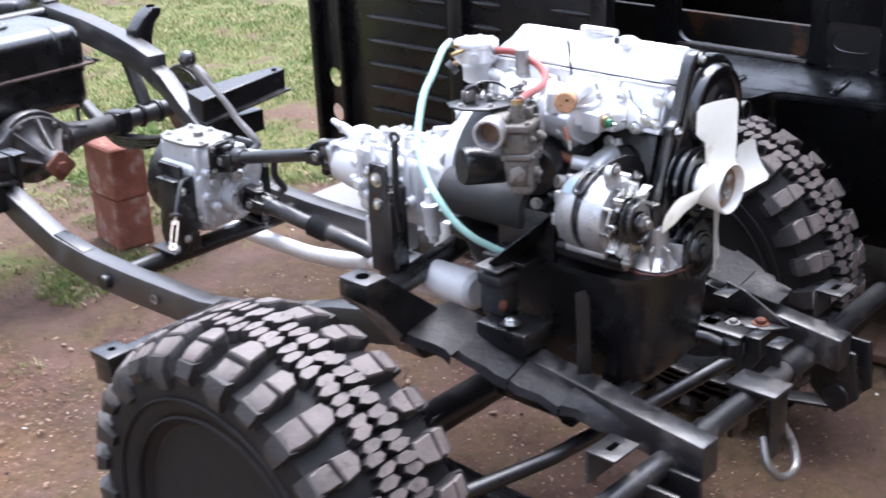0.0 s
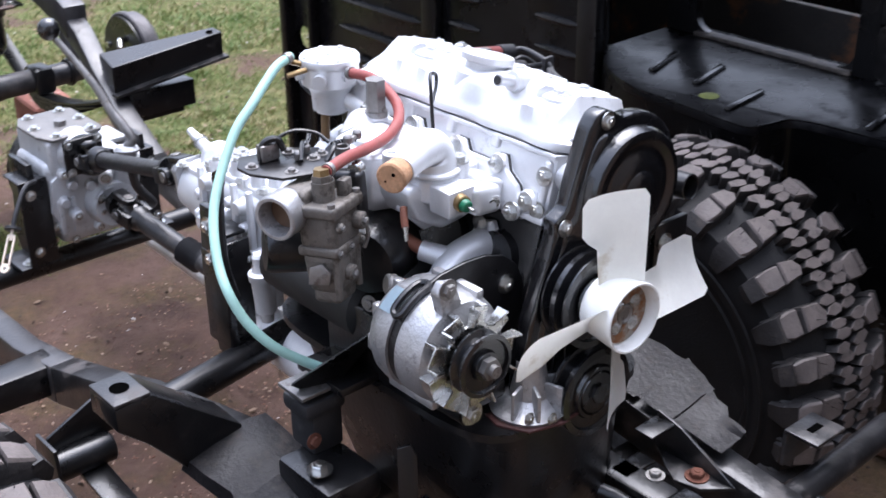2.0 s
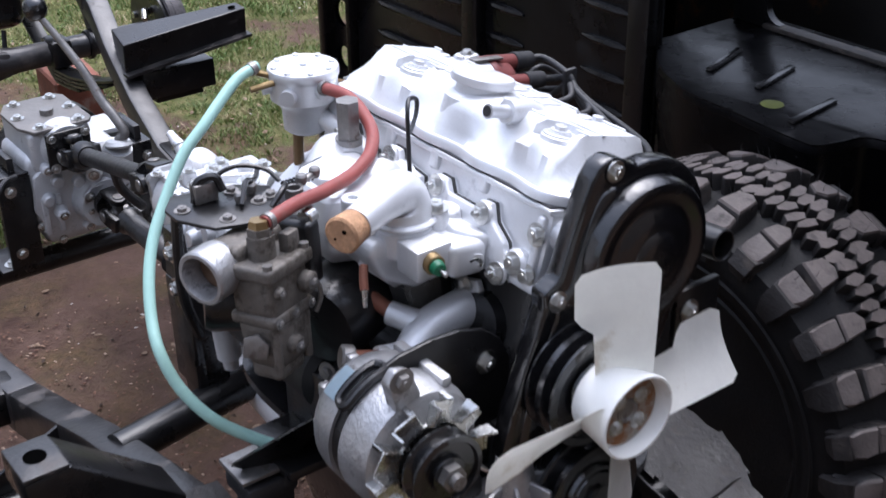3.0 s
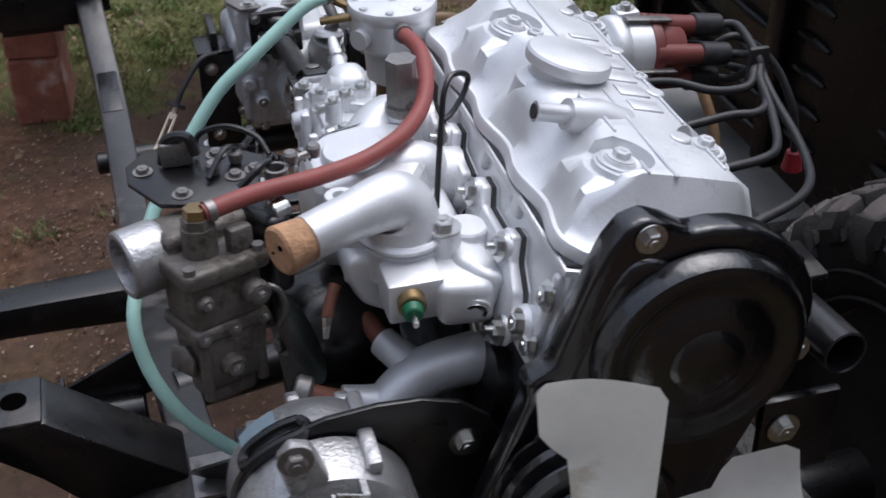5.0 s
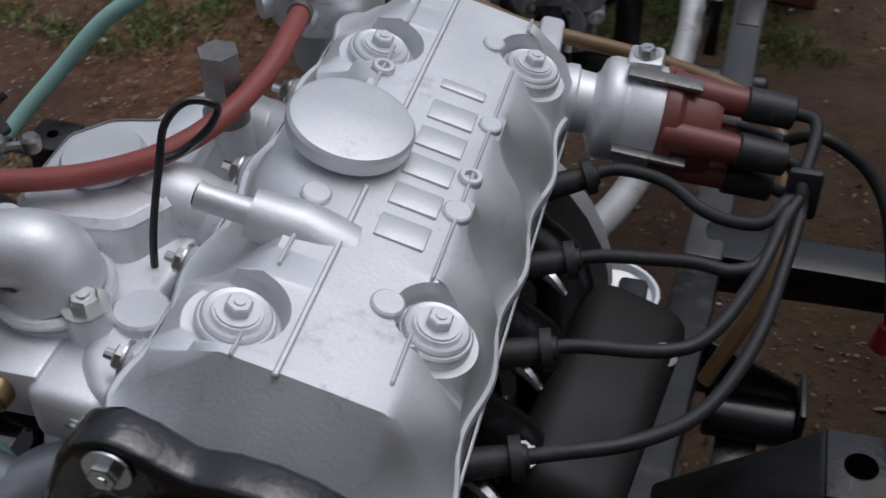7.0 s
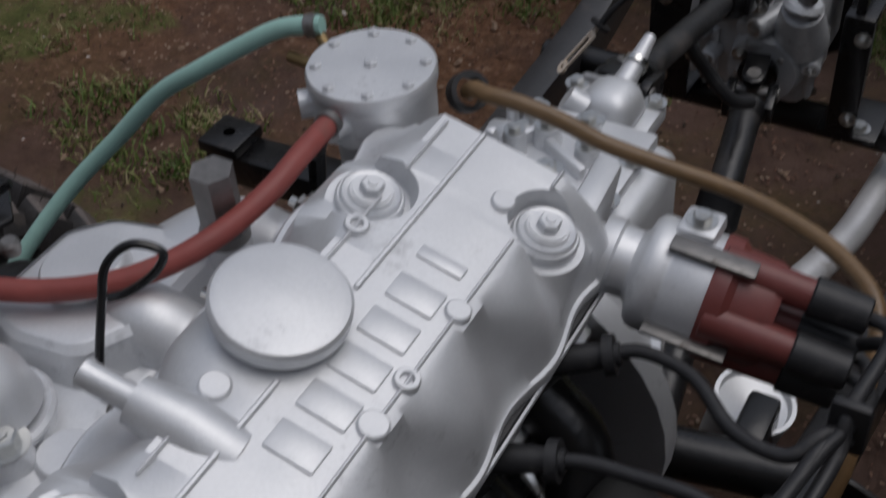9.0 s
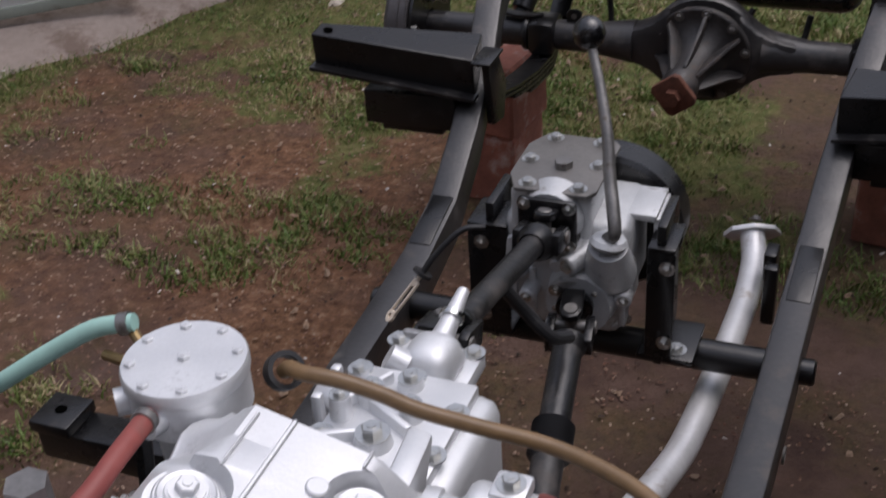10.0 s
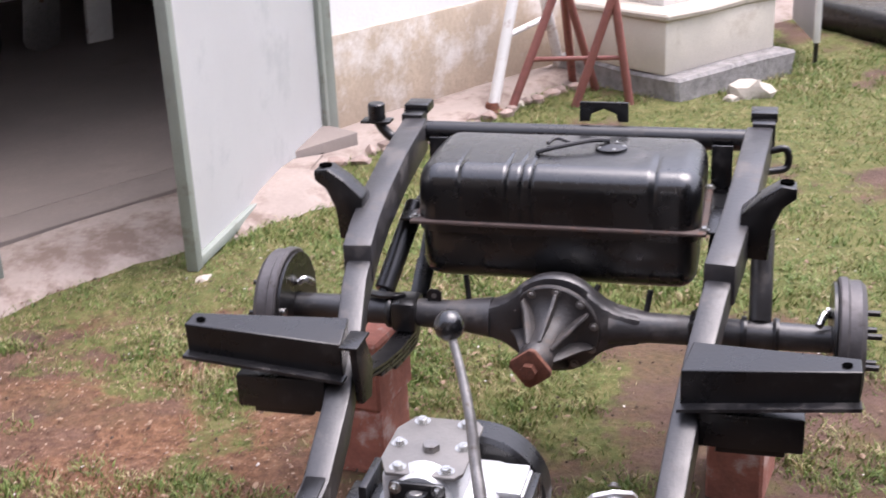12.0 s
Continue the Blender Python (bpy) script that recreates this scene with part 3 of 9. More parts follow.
slab("doorstep", GARAGE_FLOOR, -3.0, -0.01, -0.21, 0.016, -0.05, 0.086, "dusty screed door step of the garage", "door step", 0.006)
slab("floor_garage", GARAGE_FLOOR, -6.0, 1.2, 0.02, 4.2, -0.05, 0.085, "dusty screed garage floor", "floor", 0.004)


# added wall, out of view, that cuts low sky from front-facing surfaces
bm = bmesh.new()
box(bm, (0.0, -4.4, 2.85), (14.0, 0.3, 5.8), I4, 0.01)
tagged(part("wall_yard", bm, mat("dark_screen_plaster", (0.22, 0.19, 0.165), 0.95, var=0.15, scale=2, bump=0.4, fine=40)), "plain unseen wall added behind the place to darken reflections", "wall", kind="structure")


def apron():
    """The concrete threshold, with a slumped, broken outer edge."""
    bm = bmesh.new()
    rng = random.Random(3)
    n = 46
    rows = []
    for i in range(n + 1):
        s = -6.0 + 13.3 * i / n
        width = 0.55 if s < -0.3 else 0.24
        out = width + rng.uniform(-0.05, 0.06)
        h = (0.075 if s < -0.3 else 0.05) + rng.uniform(-0.008, 0.006)
        rows.append([bm.verts.new(wall_frame(s, d, z).translation) for d, z in ((-0.224 if -3.05 < s < 0.02 else 0.02, h), (-out * 0.75, h * rng.uniform(0.75, 0.95)), (-out, h * 0.35), (-out - 0.07, -0.03), (0.02, -0.05))])
    for p, q in zip(rows, rows[1:]):
        for j in range(4):
            bm.faces.new((p[j], p[j + 1], q[j + 1], q[j]))
    return tagged(part("pavement_threshold", bm, CONCRETE), "worn concrete threshold with broken edge along the garage", "threshold", kind="structure")


apron()


def edge_stones():
    """Broken pinkish stones that line the threshold's foot."""
    rng = random.Random(31)
    for i in range(34):
        s = -0.9 + 2.6 * i / 33 + rng.uniform(-0.03, 0.03)
        c = wall_frame(s, -0.26 - rng.uniform(0.0, 0.10), 0.0).translation
        bm = bmesh.new()
        bmesh.ops.create_icosphere(bm, subdivisions=1, radius=1.0)
        size = Vector((rng.uniform(0.035, 0.075), rng.uniform(0.025, 0.05), rng.uniform(0.018, 0.035)))
        m = pose(c.x, c.y, 0.008, 0, 0, rng.uniform(0, 180))
        for v in bm.verts:
            k = 1 + 0.5 * noise.noise(v.co * 1.7 + Vector((i * 3.1, 0, 0)))
            v.co = m @ Vector((v.co.x * size.x * k, v.co.y * size.y * k, v.co.z * size.z * k))
        tagged(part("edge_stone", bm, PINK_STONE if rng.random() < 0.7 else STONE, None, sharp=20), "broken pinkish stone at the foot of the garage threshold", "stone", "stones along the threshold")


PINK_STONE = mat("pinkish_broken_stone", (0.34, 0.26, 0.225), 0.92, var=0.25, scale=9, bump=0.6, fine=60, dirt=(0.22, 0.14, 0.11), amount=0.3, dirt_scale=8, random_tint=0.25)
edge_stones()


def door_leaf(name, m, width, label):
    """A sheet-metal leaf on an angle-iron frame; x from the hinge to the free edge, y its thickness."""
    ob = tagged(thing(name, label, "garage door", m.translation), kind="structure")
    bm = bmesh.new()
    cols, rowsn = 14, 18
    g = [[bm.verts.new(m @ Vector((0.03 + (width - 0.06) * i / cols, -0.004 + 0.006 * noise.noise(Vector((i * 0.4, j * 0.3, 1))) * (0 < i < cols and 0 < j < rowsn), 0.05 + 1.93 * j / rowsn))) for i in range(cols + 1)] for j in range(rowsn + 1)]
    for j in range(rowsn):
        for i in range(cols):
            bm.faces.new((g[j][i], g[j][i + 1], g[j + 1][i + 1], g[j + 1][i]))
    bmesh.ops.solidify(bm, geom=bm.faces[:], thickness=0.004)
    part("door_panel", bm, DOOR_PAINT, ob)
    for nm, c, s in (("hinge_stile", (0.02, 0, 1.02), (0.04, 0.035, 1.98)), ("free_stile", (width - 0.02, 0, 1.02), (0.045, 0.04, 1.98)), ("bottom_rail", (width / 2, 0.004, 0.05), (width - 0.08, 0.03, 0.035)), ("top_rail", (width / 2, 0.004, 1.99), (width - 0.08, 0.03, 0.04))):
        bm = bmesh.new()
        box(bm, c, s, m, 0.004)
        part(nm, bm, DOOR_GREEN, ob)
    for z in (0.35, 1.6):
        bm = bmesh.new()
        cyl(bm, m @ Vector((-0.012, -0.012, z)), m @ Vector((-0.012, -0.012, z + 0.13)), 0.012, bev=0.002)
        part("hinge", bm, DULL_STEEL, ob)
    return ob


open_dir = math.degrees(math.atan2(-1.47, 0.05))
door_leaf("door_open_leaf", pose(HINGE.x, HINGE.y, -0.02, 0, 0, open_dir), 1.47, "pale grey sheet-metal garage door leaf standing open")
door_leaf("door_far_leaf", pose(-2.93, 1.75, 0.06, 0, 0, 42), 1.46, "pale grey sheet-metal garage door leaf swung outwards")
slab("door_post", DOOR_GREEN, 0.0, 0.06, -0.01, 0.10, 0.0, 2.05, "grey-green steel door post", "door frame", 0.003)


def stored_tools():
    rng = random.Random(8)
    for i in range(9):
        s = -2.5 + 0.36 * i
        m = wall_frame(s, 2.6 + rng.uniform(-0.2, 0.2), 0.085) @ pose(0, 0, 0, rng.uniform(4, 12), rng.uniform(-6, 6), 0)
        if i % 3 == 1:
            sh = thing("shovel", "dull steel shovel with a wooden shaft leaning in the dim garage", "shovel", m.translation, "tools leaning in the garage")
            bm = bmesh.new()
            prism(bm, [(-0.11, 0.02), (-0.09, -0.02), (0, -0.05), (0.09, -0.02), (0.11, 0.02), (0.11, 0.26), (-0.11, 0.26)], -0.006, 0.006, m @ pose(0, 0, 0.05, 90, 0, 0), 0.004)
            part("blade", bm, DULL_STEEL, sh)
            bm = bmesh.new()
            cyl(bm, m @ Vector((0, 0, 0.28)), m @ Vector((0, 0, 1.3)), 0.016)
            part("shaft", bm, WOOD, sh)
        elif i % 3 == 0:
            sk = thing("sack", "dark slumped sack on the garage floor", "sack", m.translation, "sacks in the garage")
            bm = bmesh.new()
            box(bm, (0, 0, 0.24), (0.34, 0.26, 0.46), m, 0.09, 3, 0.8)
            part("cloth", bm, DARK_CLUTTER, sk)
        else:
            pl = thing("plank", "rough wooden board leaning in the dim garage", "board", m.translation, "boards in the garage")
            bm = bmesh.new()
            box(bm, (0, 0, 0.75), (0.16, 0.03, 1.5), m, 0.004)
            part("board", bm, WOOD if i % 2 else WHITE_PAINT, pl)


stored_tools()

# ---- things along the wall ----
def stone_trough():
    m = pose(0.014, 5.261, 0, 0, 0, 53)
    ob = thing("well_box", "low pale concrete well box on a rough stone plinth", "well box", (0, 5.3, 0))

    def weather(bm, k, size):
        bmesh.ops.subdivide_edges(bm, edges=bm.edges[:], cuts=2, use_grid_fill=True)
        for v in bm.verts:
            v.co += Vector((noise.noise(v.co * k), noise.noise(v.co * k + Vector((5, 0, 0))), 0.5 * noise.noise(v.co * k + Vector((0, 5, 0))))) * size

    bm = bmesh.new()
    box(bm, (0.43, 0.42, 0.045), (0.86, 0.84, 0.13), m, 0.015, 1)
    weather(bm, 8, 0.026)
    part("plinth", bm, GREY_STONE, ob, sharp=25)
    bm = bmesh.new()
    box(bm, (0.42, 0.40, 0.235), (0.80, 0.60, 0.255), m, 0.012)
    part("trough_wall", bm, PALE_RENDER, ob)
    bm = bmesh.new()
    box(bm, (0.42, 0.40, 0.375), (0.84, 0.64, 0.035), m, 0.010, 1)
    weather(bm, 11, 0.016)
    part("capping", bm, STONE, ob, sharp=25)
    bm = bmesh.new()
    box(bm, (0.40, 0.42, 0.42), (0.46, 0.34, 0.065), m, 0.01)
    part("frame", bm, WHITE_PAINT, ob)
    bm = bmesh.new()
    box(bm, (0.40, 0.42, 0.50), (0.40, 0.28, 0.10), m, 0.008)
    lid = part("lid", bm, WOOD, ob, "brown slatted wooden lid")
    for i in range(7):
        bm = bmesh.new()
        box(bm, (0.23 + 0.057 * i, 0.42, 0.556), (0.04, 0.27, 0.012), m, 0.003)
        part("slat", bm, WOOD, lid)


stone_trough()


def frame_of_legs(name, label, material, legs, bars, r, feet):
    """A welded stand: legs from foot to head, bars between points, round rusty feet where given."""
    ob = thing(name, label, "trestle", legs[0][0])
    for a, b in legs:
        bm = bmesh.new()
        cyl(bm, a, b, r, n=12)
        part("leg", bm, material, ob)
        if feet:
            bm = bmesh.new()
            lathe(bm, [(0.0, -0.01), (0.052, -0.01), (0.054, 0.006), (0.036, 0.014), (0.028, 0.045), (0.0, 0.045)], pose(a[0], a[1], 0.0), 20)
            part("foot", bm, RUST, ob)
    for a, b in bars:
        bm = bmesh.new()
        cyl(bm, a, b, r * 0.55, n=10)
        part("crossbar", bm, material, ob)


frame_of_legs("steel_trestle", "white painted tubular steel trestle with rusty feet", WHITE_PAINT, (((-0.807, 5.05, 0.0), (-0.690, 5.33, 0.78)), ((-0.610, 5.80, 0.0), (-0.690, 5.40, 0.78))), (((-0.758, 5.167, 0.325), (-0.643, 5.635, 0.325)), ((-0.690, 5.33, 0.775), (-0.690, 5.40, 0.775))), 0.026, True)
frame_of_legs("red_trestle", "red-brown painted steel trestle standing by the wall", RED_PAINT, (((-0.727, 5.093, 0.0), (-0.520, 5.26, 0.58)), ((-0.520, 5.60, 0.0), (-0.520, 5.28, 0.58)), ((-0.395, 5.50, 0.0), (-0.515, 5.27, 0.58)), ((-0.444, 5.168, 0.0), (-0.265, 5.205, 0.54)), ((-0.201, 5.230, 0.0), (-0.280, 5.205, 0.54))), (((-0.520, 5.27, 0.57), (-0.270, 5.205, 0.53)), ((-0.648, 5.157, 0.222), (-0.233, 5.220, 0.222))), 0.020, False)


def rubble():
    for (x, y, s, t) in ((0.33, 5.42, 0.085, 20), (-1.3, 2.98, 0.022, 60), (0.25, 5.33, 0.03, 10)):
        bm = bmesh.new()
        bmesh.ops.create_icosphere(bm, subdivisions=2, radius=1.0)
        for v in bm.verts:
            v.co *= 1 + 0.5 * noise.noise(v.co * 1.3 + Vector((x * 9, y, 0)))
            v.co = pose(x, y, s * 0.30, 0, 0, t) @ Vector((v.co.x * s * 1.25, v.co.y * s * 0.8, v.co.z * s * 0.75))
        tagged(part("stone", bm, STONE, None, sharp=25), "pale broken stone lying on the grass", "stone", "stones on the grass")


rubble()


def board_sign():
    ob = thing("leaning_sheet", "grey sheet on a dark post at the lawn's end", "sheet", (0.62, 6.05, 0))
    m = pose(0.63, 6.1, 0, 0, 0, 100)
    bm = bmesh.new()
    box(bm, (0.3, 0, 0.42), (0.6, 0.015, 0.62), m, 0.003)
    part("sheet", bm, FIBREGLASS, ob)
    bm = bmesh.new()
    box(bm, (-0.012, 0, 0.42), (0.03, 0.03, 0.62), m, 0.003)
    part("edge", bm, WHITE_PAINT, ob)
    bm = bmesh.new()
    cyl(bm, m @ Vector((-0.01, 0, -0.02)), m @ Vector((-0.01, 0, 0.12)), 0.012)
    part("post", bm, BLACK, ob)


board_sign()
bm = bmesh.new()
box(bm, (0, 0, 0.08), (2.2, 0.5, 0.17), pose(1.42, 6.35, 0, 0, 0, -52), 0.05, 3)
tagged(part("tarpaulin_roll", bm, BODY_BLACK), "dark rolled tarpaulin lying across the lawn's end", "tarpaulin")


# ---- bricks that carry the rear of the frame ----
def brick_mesh():
    b = bmesh.new()
    box(b, (0, 0, 0), (0.122, 0.172, 0.168), I4, 0.006, 1)
    for v in b.verts:
        v.co += Vector((noise.noise(v.co * 30), noise.noise(v.co * 30 + Vector((7, 0, 0))), noise.noise(v.co * 30 + Vector((0, 7, 0))))) * 0.004
    me = finish(b, "brick", 25)
    me.materials.append(BRICK)
    return me


BRICK_MESH = brick_mesh()
for x, y, z, turn in ((-0.449, 2.060, 0.082, -5), (-0.441, 2.056, 0.251, -9), (0.385, 2.090, 0.082, -9), (0.381, 2.084, 0.251, -5)):
    b = piece("brick", BRICK_MESH, None, pose(x, y, z, 0, 0, turn))
    tagged(b, "worn red brick stacked under the rear frame", "brick", "bricks under the frame")


# ---- rolling chassis: ladder frame ----
frame_thing = thing("chassis_frame", "bare ladder frame of an off-road vehicle, freshly painted satin black", "vehicle chassis", (0, 0.9, 0.0))

RAIL_LINE = [(0.222, -0.425, 0.485), (0.222, -0.30, 0.500), (0.223, -0.15, 0.522), (0.226, 0.0, 0.545), (0.230, 0.10, 0.550), (0.238, 0.20, 0.535), (0.248, 0.36, 0.503), (0.256, 0.50, 0.462), (0.262, 0.62, 0.430), (0.268, 0.75, 0.410), (0.274, 1.0, 0.408), (0.277, 1.15, 0.412), (0.282, 1.28, 0.430), (0.292, 1.42, 0.492), (0.308, 1.56, 0.565), (0.325, 1.66, 0.625), (0.338, 1.76, 0.655)]
REAR = [(0.333, 1.71, 0.672), (0.345, 1.80, 0.690), (0.358, 1.92, 0.708), (0.372, 2.10, 0.728), (0.388, 2.34, 0.742)]
for side in (-1, 1):
    bm = bmesh.new()
    girder(bm, [(side * x, y, z) for x, y, z in RAIL_LINE[:9]], 0.046, [0.062] * 3 + [0.070] * 6, 0.005)
    part("front_rail", bm, DUSTY, frame_thing, "dusty black front part of the rail")
    bm = bmesh.new()
    girder(bm, [(side * x, y, z) for x, y, z in RAIL_LINE[8:]], 0.046, [0.070] * 6 + [0.060] * 3, 0.005)
    rail = part("side_rail", bm, RAIL, frame_thing)
    bm = bmesh.new()
    girder(bm, [(side * x, y, z) for x, y, z in REAR], 0.056, 0.078, 0.005)
    rear = part("rear_rail", bm, RAIL, frame_thing)
    # weld seam and splice plates on the rail
    bm = bmesh.new()
    girder(bm, [(side * x, y, z + 0.0025) for x, y, z in ((0.279, 1.17, 0.414), (0.2825, 1.285, 0.433))], 0.034, 0.006, 0.002)
    part("splice_plate", bm, BLACK, rail)
    for y, z in ((0.90, 0.375), (1.08, 0.375)):
        bm = bmesh.new()
        x = side * 0.299
        lathe(bm, [(0.006, 0), (0.011, 0), (0.012, 0.003), (0.006, 0.003)], aim((x, y, z), (x + side, y, z)), 16, closed=True)
        part("rail_grommet", bm, DULL_STEEL, rail)
    # rear end cap and body mount on top
    bm = bmesh.new()
    box(bm, (side * 0.396, 2.405, 0.752), (0.058, 0.06, 0.022), I4, 0.004)
    box(bm, (side * 0.396, 2.36, 0.72), (0.05, 0.05, 0.06), I4, 0.004)
    part("rear_body_mount", bm, BLACK, frame_thing)
    # shock tower: a curved horn outside the rail with an eye on top
    bm = bmesh.new()
    x0 = side * 0.362
    prism(bm, [(0.0, 0.0), (0.052, -0.005), (0.058, 0.06), (0.075, 0.10), (0.098, 0.118), (0.098, 0.138), (0.07, 0.142), (0.035, 0.118), (0.0, 0.085)], -0.026, 0.026, Matrix(((side, 0, 0, x0), (0, 0, 1, 1.87), (0, 1, 0, 0.632), (0, 0, 0, 1))), 0.005)
    part("shock_tower", bm, BLACK, frame_thing)
    bm = bmesh.new()
    lathe(bm, [(0.0, 0.0), (0.013, 0.0), (0.013, 0.004)], pose(side * 0.442, 1.87, 0.7725), 16)
    part("shock_eye", bm, HOLE, frame_thing)
    # body outrigger: a folded, tapering box with a hole near its tip, and a pocket under it
    bm = bmesh.new()
    m = Matrix(((side, 0, 0, 0), (0, 1, 0, 0), (0, 0, 1, 0), (0, 0, 0, 1)))
    b = bmesh.new()
    pts = [(0.286, 1.455, 0.590), (0.560, 1.428, 0.623), (0.560, 1.470, 0.626), (0.300, 1.545, 0.600)]
    low = [(0.286, 1.459, 0.524), (0.560, 1.432, 0.566), (0.560, 1.466, 0.570), (0.300, 1.535, 0.535)]
    tv, lv = [b.verts.new(m @ Vector(p)) for p in pts], [b.verts.new(m @ Vector(p)) for p in low]
    b.faces.new(tv), b.faces.new(lv)
    for i in range(4):
        b.faces.new((tv[i], tv[(i + 1) % 4], lv[(i + 1) % 4], lv[i]))
    bmesh.ops.recalc_face_normals(b, faces=b.faces)
    bmesh.ops.bevel(b, geom=b.edges, offset=0.003, segments=2, affect="EDGES", profile=0.5)
    joined(bm, b)
    out = part("outrigger", bm, BLACK, frame_thing, "", 20)
    bm = bmesh.new()
    b = bmesh.new()
    a0 = [m @ Vector(p) for p in ((0.282, 1.4645, 0.5255), (0.562, 1.4365, 0.5675), (0.562, 1.4115, 0.5665), (0.282, 1.4390, 0.5245))]
    up = [b.verts.new(p + Vector((0, 0, 0.003))) for p in a0]
    dn = [b.verts.new(p - Vector((0, 0, 0.003))) for p in a0]
    b.faces.new(up), b.faces.new(dn)
    for i in range(4):
        b.faces.new((up[i], up[(i + 1) % 4], dn[(i + 1) % 4], dn[i]))
    bmesh.ops.recalc_face_normals(b, faces=b.faces)
    joined(bm, b)
    part("outrigger_lip", bm, DUSTY, out)
    bm = bmesh.new()
    lathe(bm, [(0.0, 0.0), (0.008, 0.0), (0.0085, 0.0005)], pose(side * 0.538, 1.450, 0.6232, 0, side * -7, 0), 16)
    part("mount_hole", bm, HOLE, out)
    bm = bmesh.new()
    box(bm, (side * 0.400, 1.482, 0.492), (0.165, 0.076, 0.062), I4, 0.004)
    box(bm, (side * 0.40, 1.482, 0.458), (0.11, 0.06, 0.02), I4, 0.003)
    part("outrigger_box", bm, BLACK, out)
    # spring hanger inside the outrigger root
    if side < 0:
        bm = bmesh.new()
        prism(bm, [(1.45, 0.590), (1.50, 0.592), (1.54, 0.52), (1.52, 0.46), (1.47, 0.47)], side * 0.264 - 0.007, side * 0.264 + 0.007, Matrix(((0, 0, 1, 0), (1, 0, 0, 0), (0, 1, 0, 0), (0, 0, 0, 1))), 0.003)
    if side < 0:
        box(bm, (side * 0.268, 1.475, 0.590), (0.034, 0.07, 0.006), I4, 0.002)
        part("spring_hanger", bm, BLACK, frame_thing)
    # front body mount: a bent box arm outside the rail with a pad on top
    bm = bmesh.new()
    prism(bm, [(0.411, 0.659), (0.362, 0.661), (0.315, 0.622), (0.246, 0.566), (0.246, 0.475), (0.285, 0.480), (0.340, 0.552), (0.375, 0.595), (0.411, 0.628)], 0.105, 0.172, Matrix(((side, 0, 0, 0), (0, 0, 1, 0), (0, 1, 0, 0), (0, 0, 0, 1))), 0.004)
    tower = part("body_mount_tower", bm, BLACK, frame_thing)
    bm = bmesh.new()
    box(bm, (side * 0.387, 0.138, 0.6615), (0.048, 0.064, 0.006), pose(0, 0, 0), 0.002)
    part("mount_pad", bm, DUSTY, tower)
    bm = bmesh.new()
    lathe(bm, [(0.0, 0.0), (0.0115, 0.0), (0.012, 0.0004)], pose(side * 0.387, 0.138, 0.6649), 20)
    part("mount_hole", bm, HOLE, tower)
    # outrigger behind the wheel
    bm = bmesh.new()
    girder(bm, [(side * 0.262, 0.662, 0.424), (side * 0.40, 0.659, 0.423), (side * 0.585, 0.656, 0.420)], [0.062, 0.055, 0.052], [0.056, 0.050, 0.044], 0.004)
    back = part("step_outrigger", bm, BLACK, frame_thing)
    bm = bmesh.new()
    box(bm, (side * 0.560, 0.656, 0.429), (0.058, 0.062, 0.018), I4, 0.003)
    part("outrigger_pad", bm, BLACK, back)
    bm = bmesh.new()
    lathe(bm, [(0.0, 0.0), (0.008, 0.0), (0.008, 0.0004)], pose(side * 0.560, 0.656, 0.4383), 16)
    part("mount_hole", bm, HOLE, back)
    # folded, torn cover plates lying along the front of the rail
    rng = random.Random(21 + side)
    if side < 0:
        plates = [(0.115, 0.012, 0.118, 0.110, 0.006), (0.004, -0.088, 0.108, 0.092, 0.012), (-0.094, -0.184, 0.096, 0.074, 0.004), (-0.190, -0.285, 0.076, 0.040, 0.008)]
        lift = -0.008
    else:
        plates = [(0.040, -0.055, 0.088, 0.094, 0.006), (-0.060, -0.150, 0.098, 0.108, 0.010), (-0.154, -0.215, 0.106, 0.092, 0.006), (-0.219, -0.300, 0.078, 0.046, 0.004)]
        lift = 0.016
    for y0, y1, w0, w1, step in plates:
        bm = bmesh.new()
        prev = None
        for k in range(6):
            y = y0 + (y1 - y0) * k / 5
            z = (0.545 - 0.22 * max(0.0, 0.06 - y) if side < 0 else 0.536 + 0.10 * max(-0.25, y + 0.03)) + step * (1 - k / 5) + 0.004
            w = w0 + (w1 - w0) * k / 5 + rng.uniform(-0.005, 0.005)
            row = [bm.verts.new((side * (0.205 + q), y + rng.uniform(-0.002, 0.002), z + dz)) for q, dz in ((0.0, 0.004), (0.040, 0.008), (0.5 * (w + 0.04), lift / 2 + 0.006), (w, lift), (w + 0.005, lift - 0.012 - rng.uniform(0, 0.006)))]
            if prev:
                for j in range(4):
                    bm.faces.new((prev[j], prev[j + 1], row[j + 1], row[j]))
            prev = row
        bmesh.ops.solidify(bm, geom=bm.faces[:], thickness=0.003)
        part("rail_cover", bm, SHEET, frame_thing, "torn grey-black sheet cover folded over the rail", 28)
    # front cross tube brackets
    bm = bmesh.new()
    box(bm, (side * 0.354, -0.338, 0.505), (0.064, 0.052, 0.006), pose(0, 0, 0), 0.002)
    box(bm, (side * 0.354, -0.314, 0.478), (0.064, 0.006, 0.055), I4, 0.002)
    brk = part("wing_bracket", bm, DUSTY, frame_thing)
    bm = bmesh.new()
    box(bm, (side * 0.354, -0.338, 0.5086), (0.024, 0.010, 0.001), I4, 0.0)
    part("slot", bm, HOLE, brk)
    # spring shackle under the rail's front end
    bm = bmesh.new()
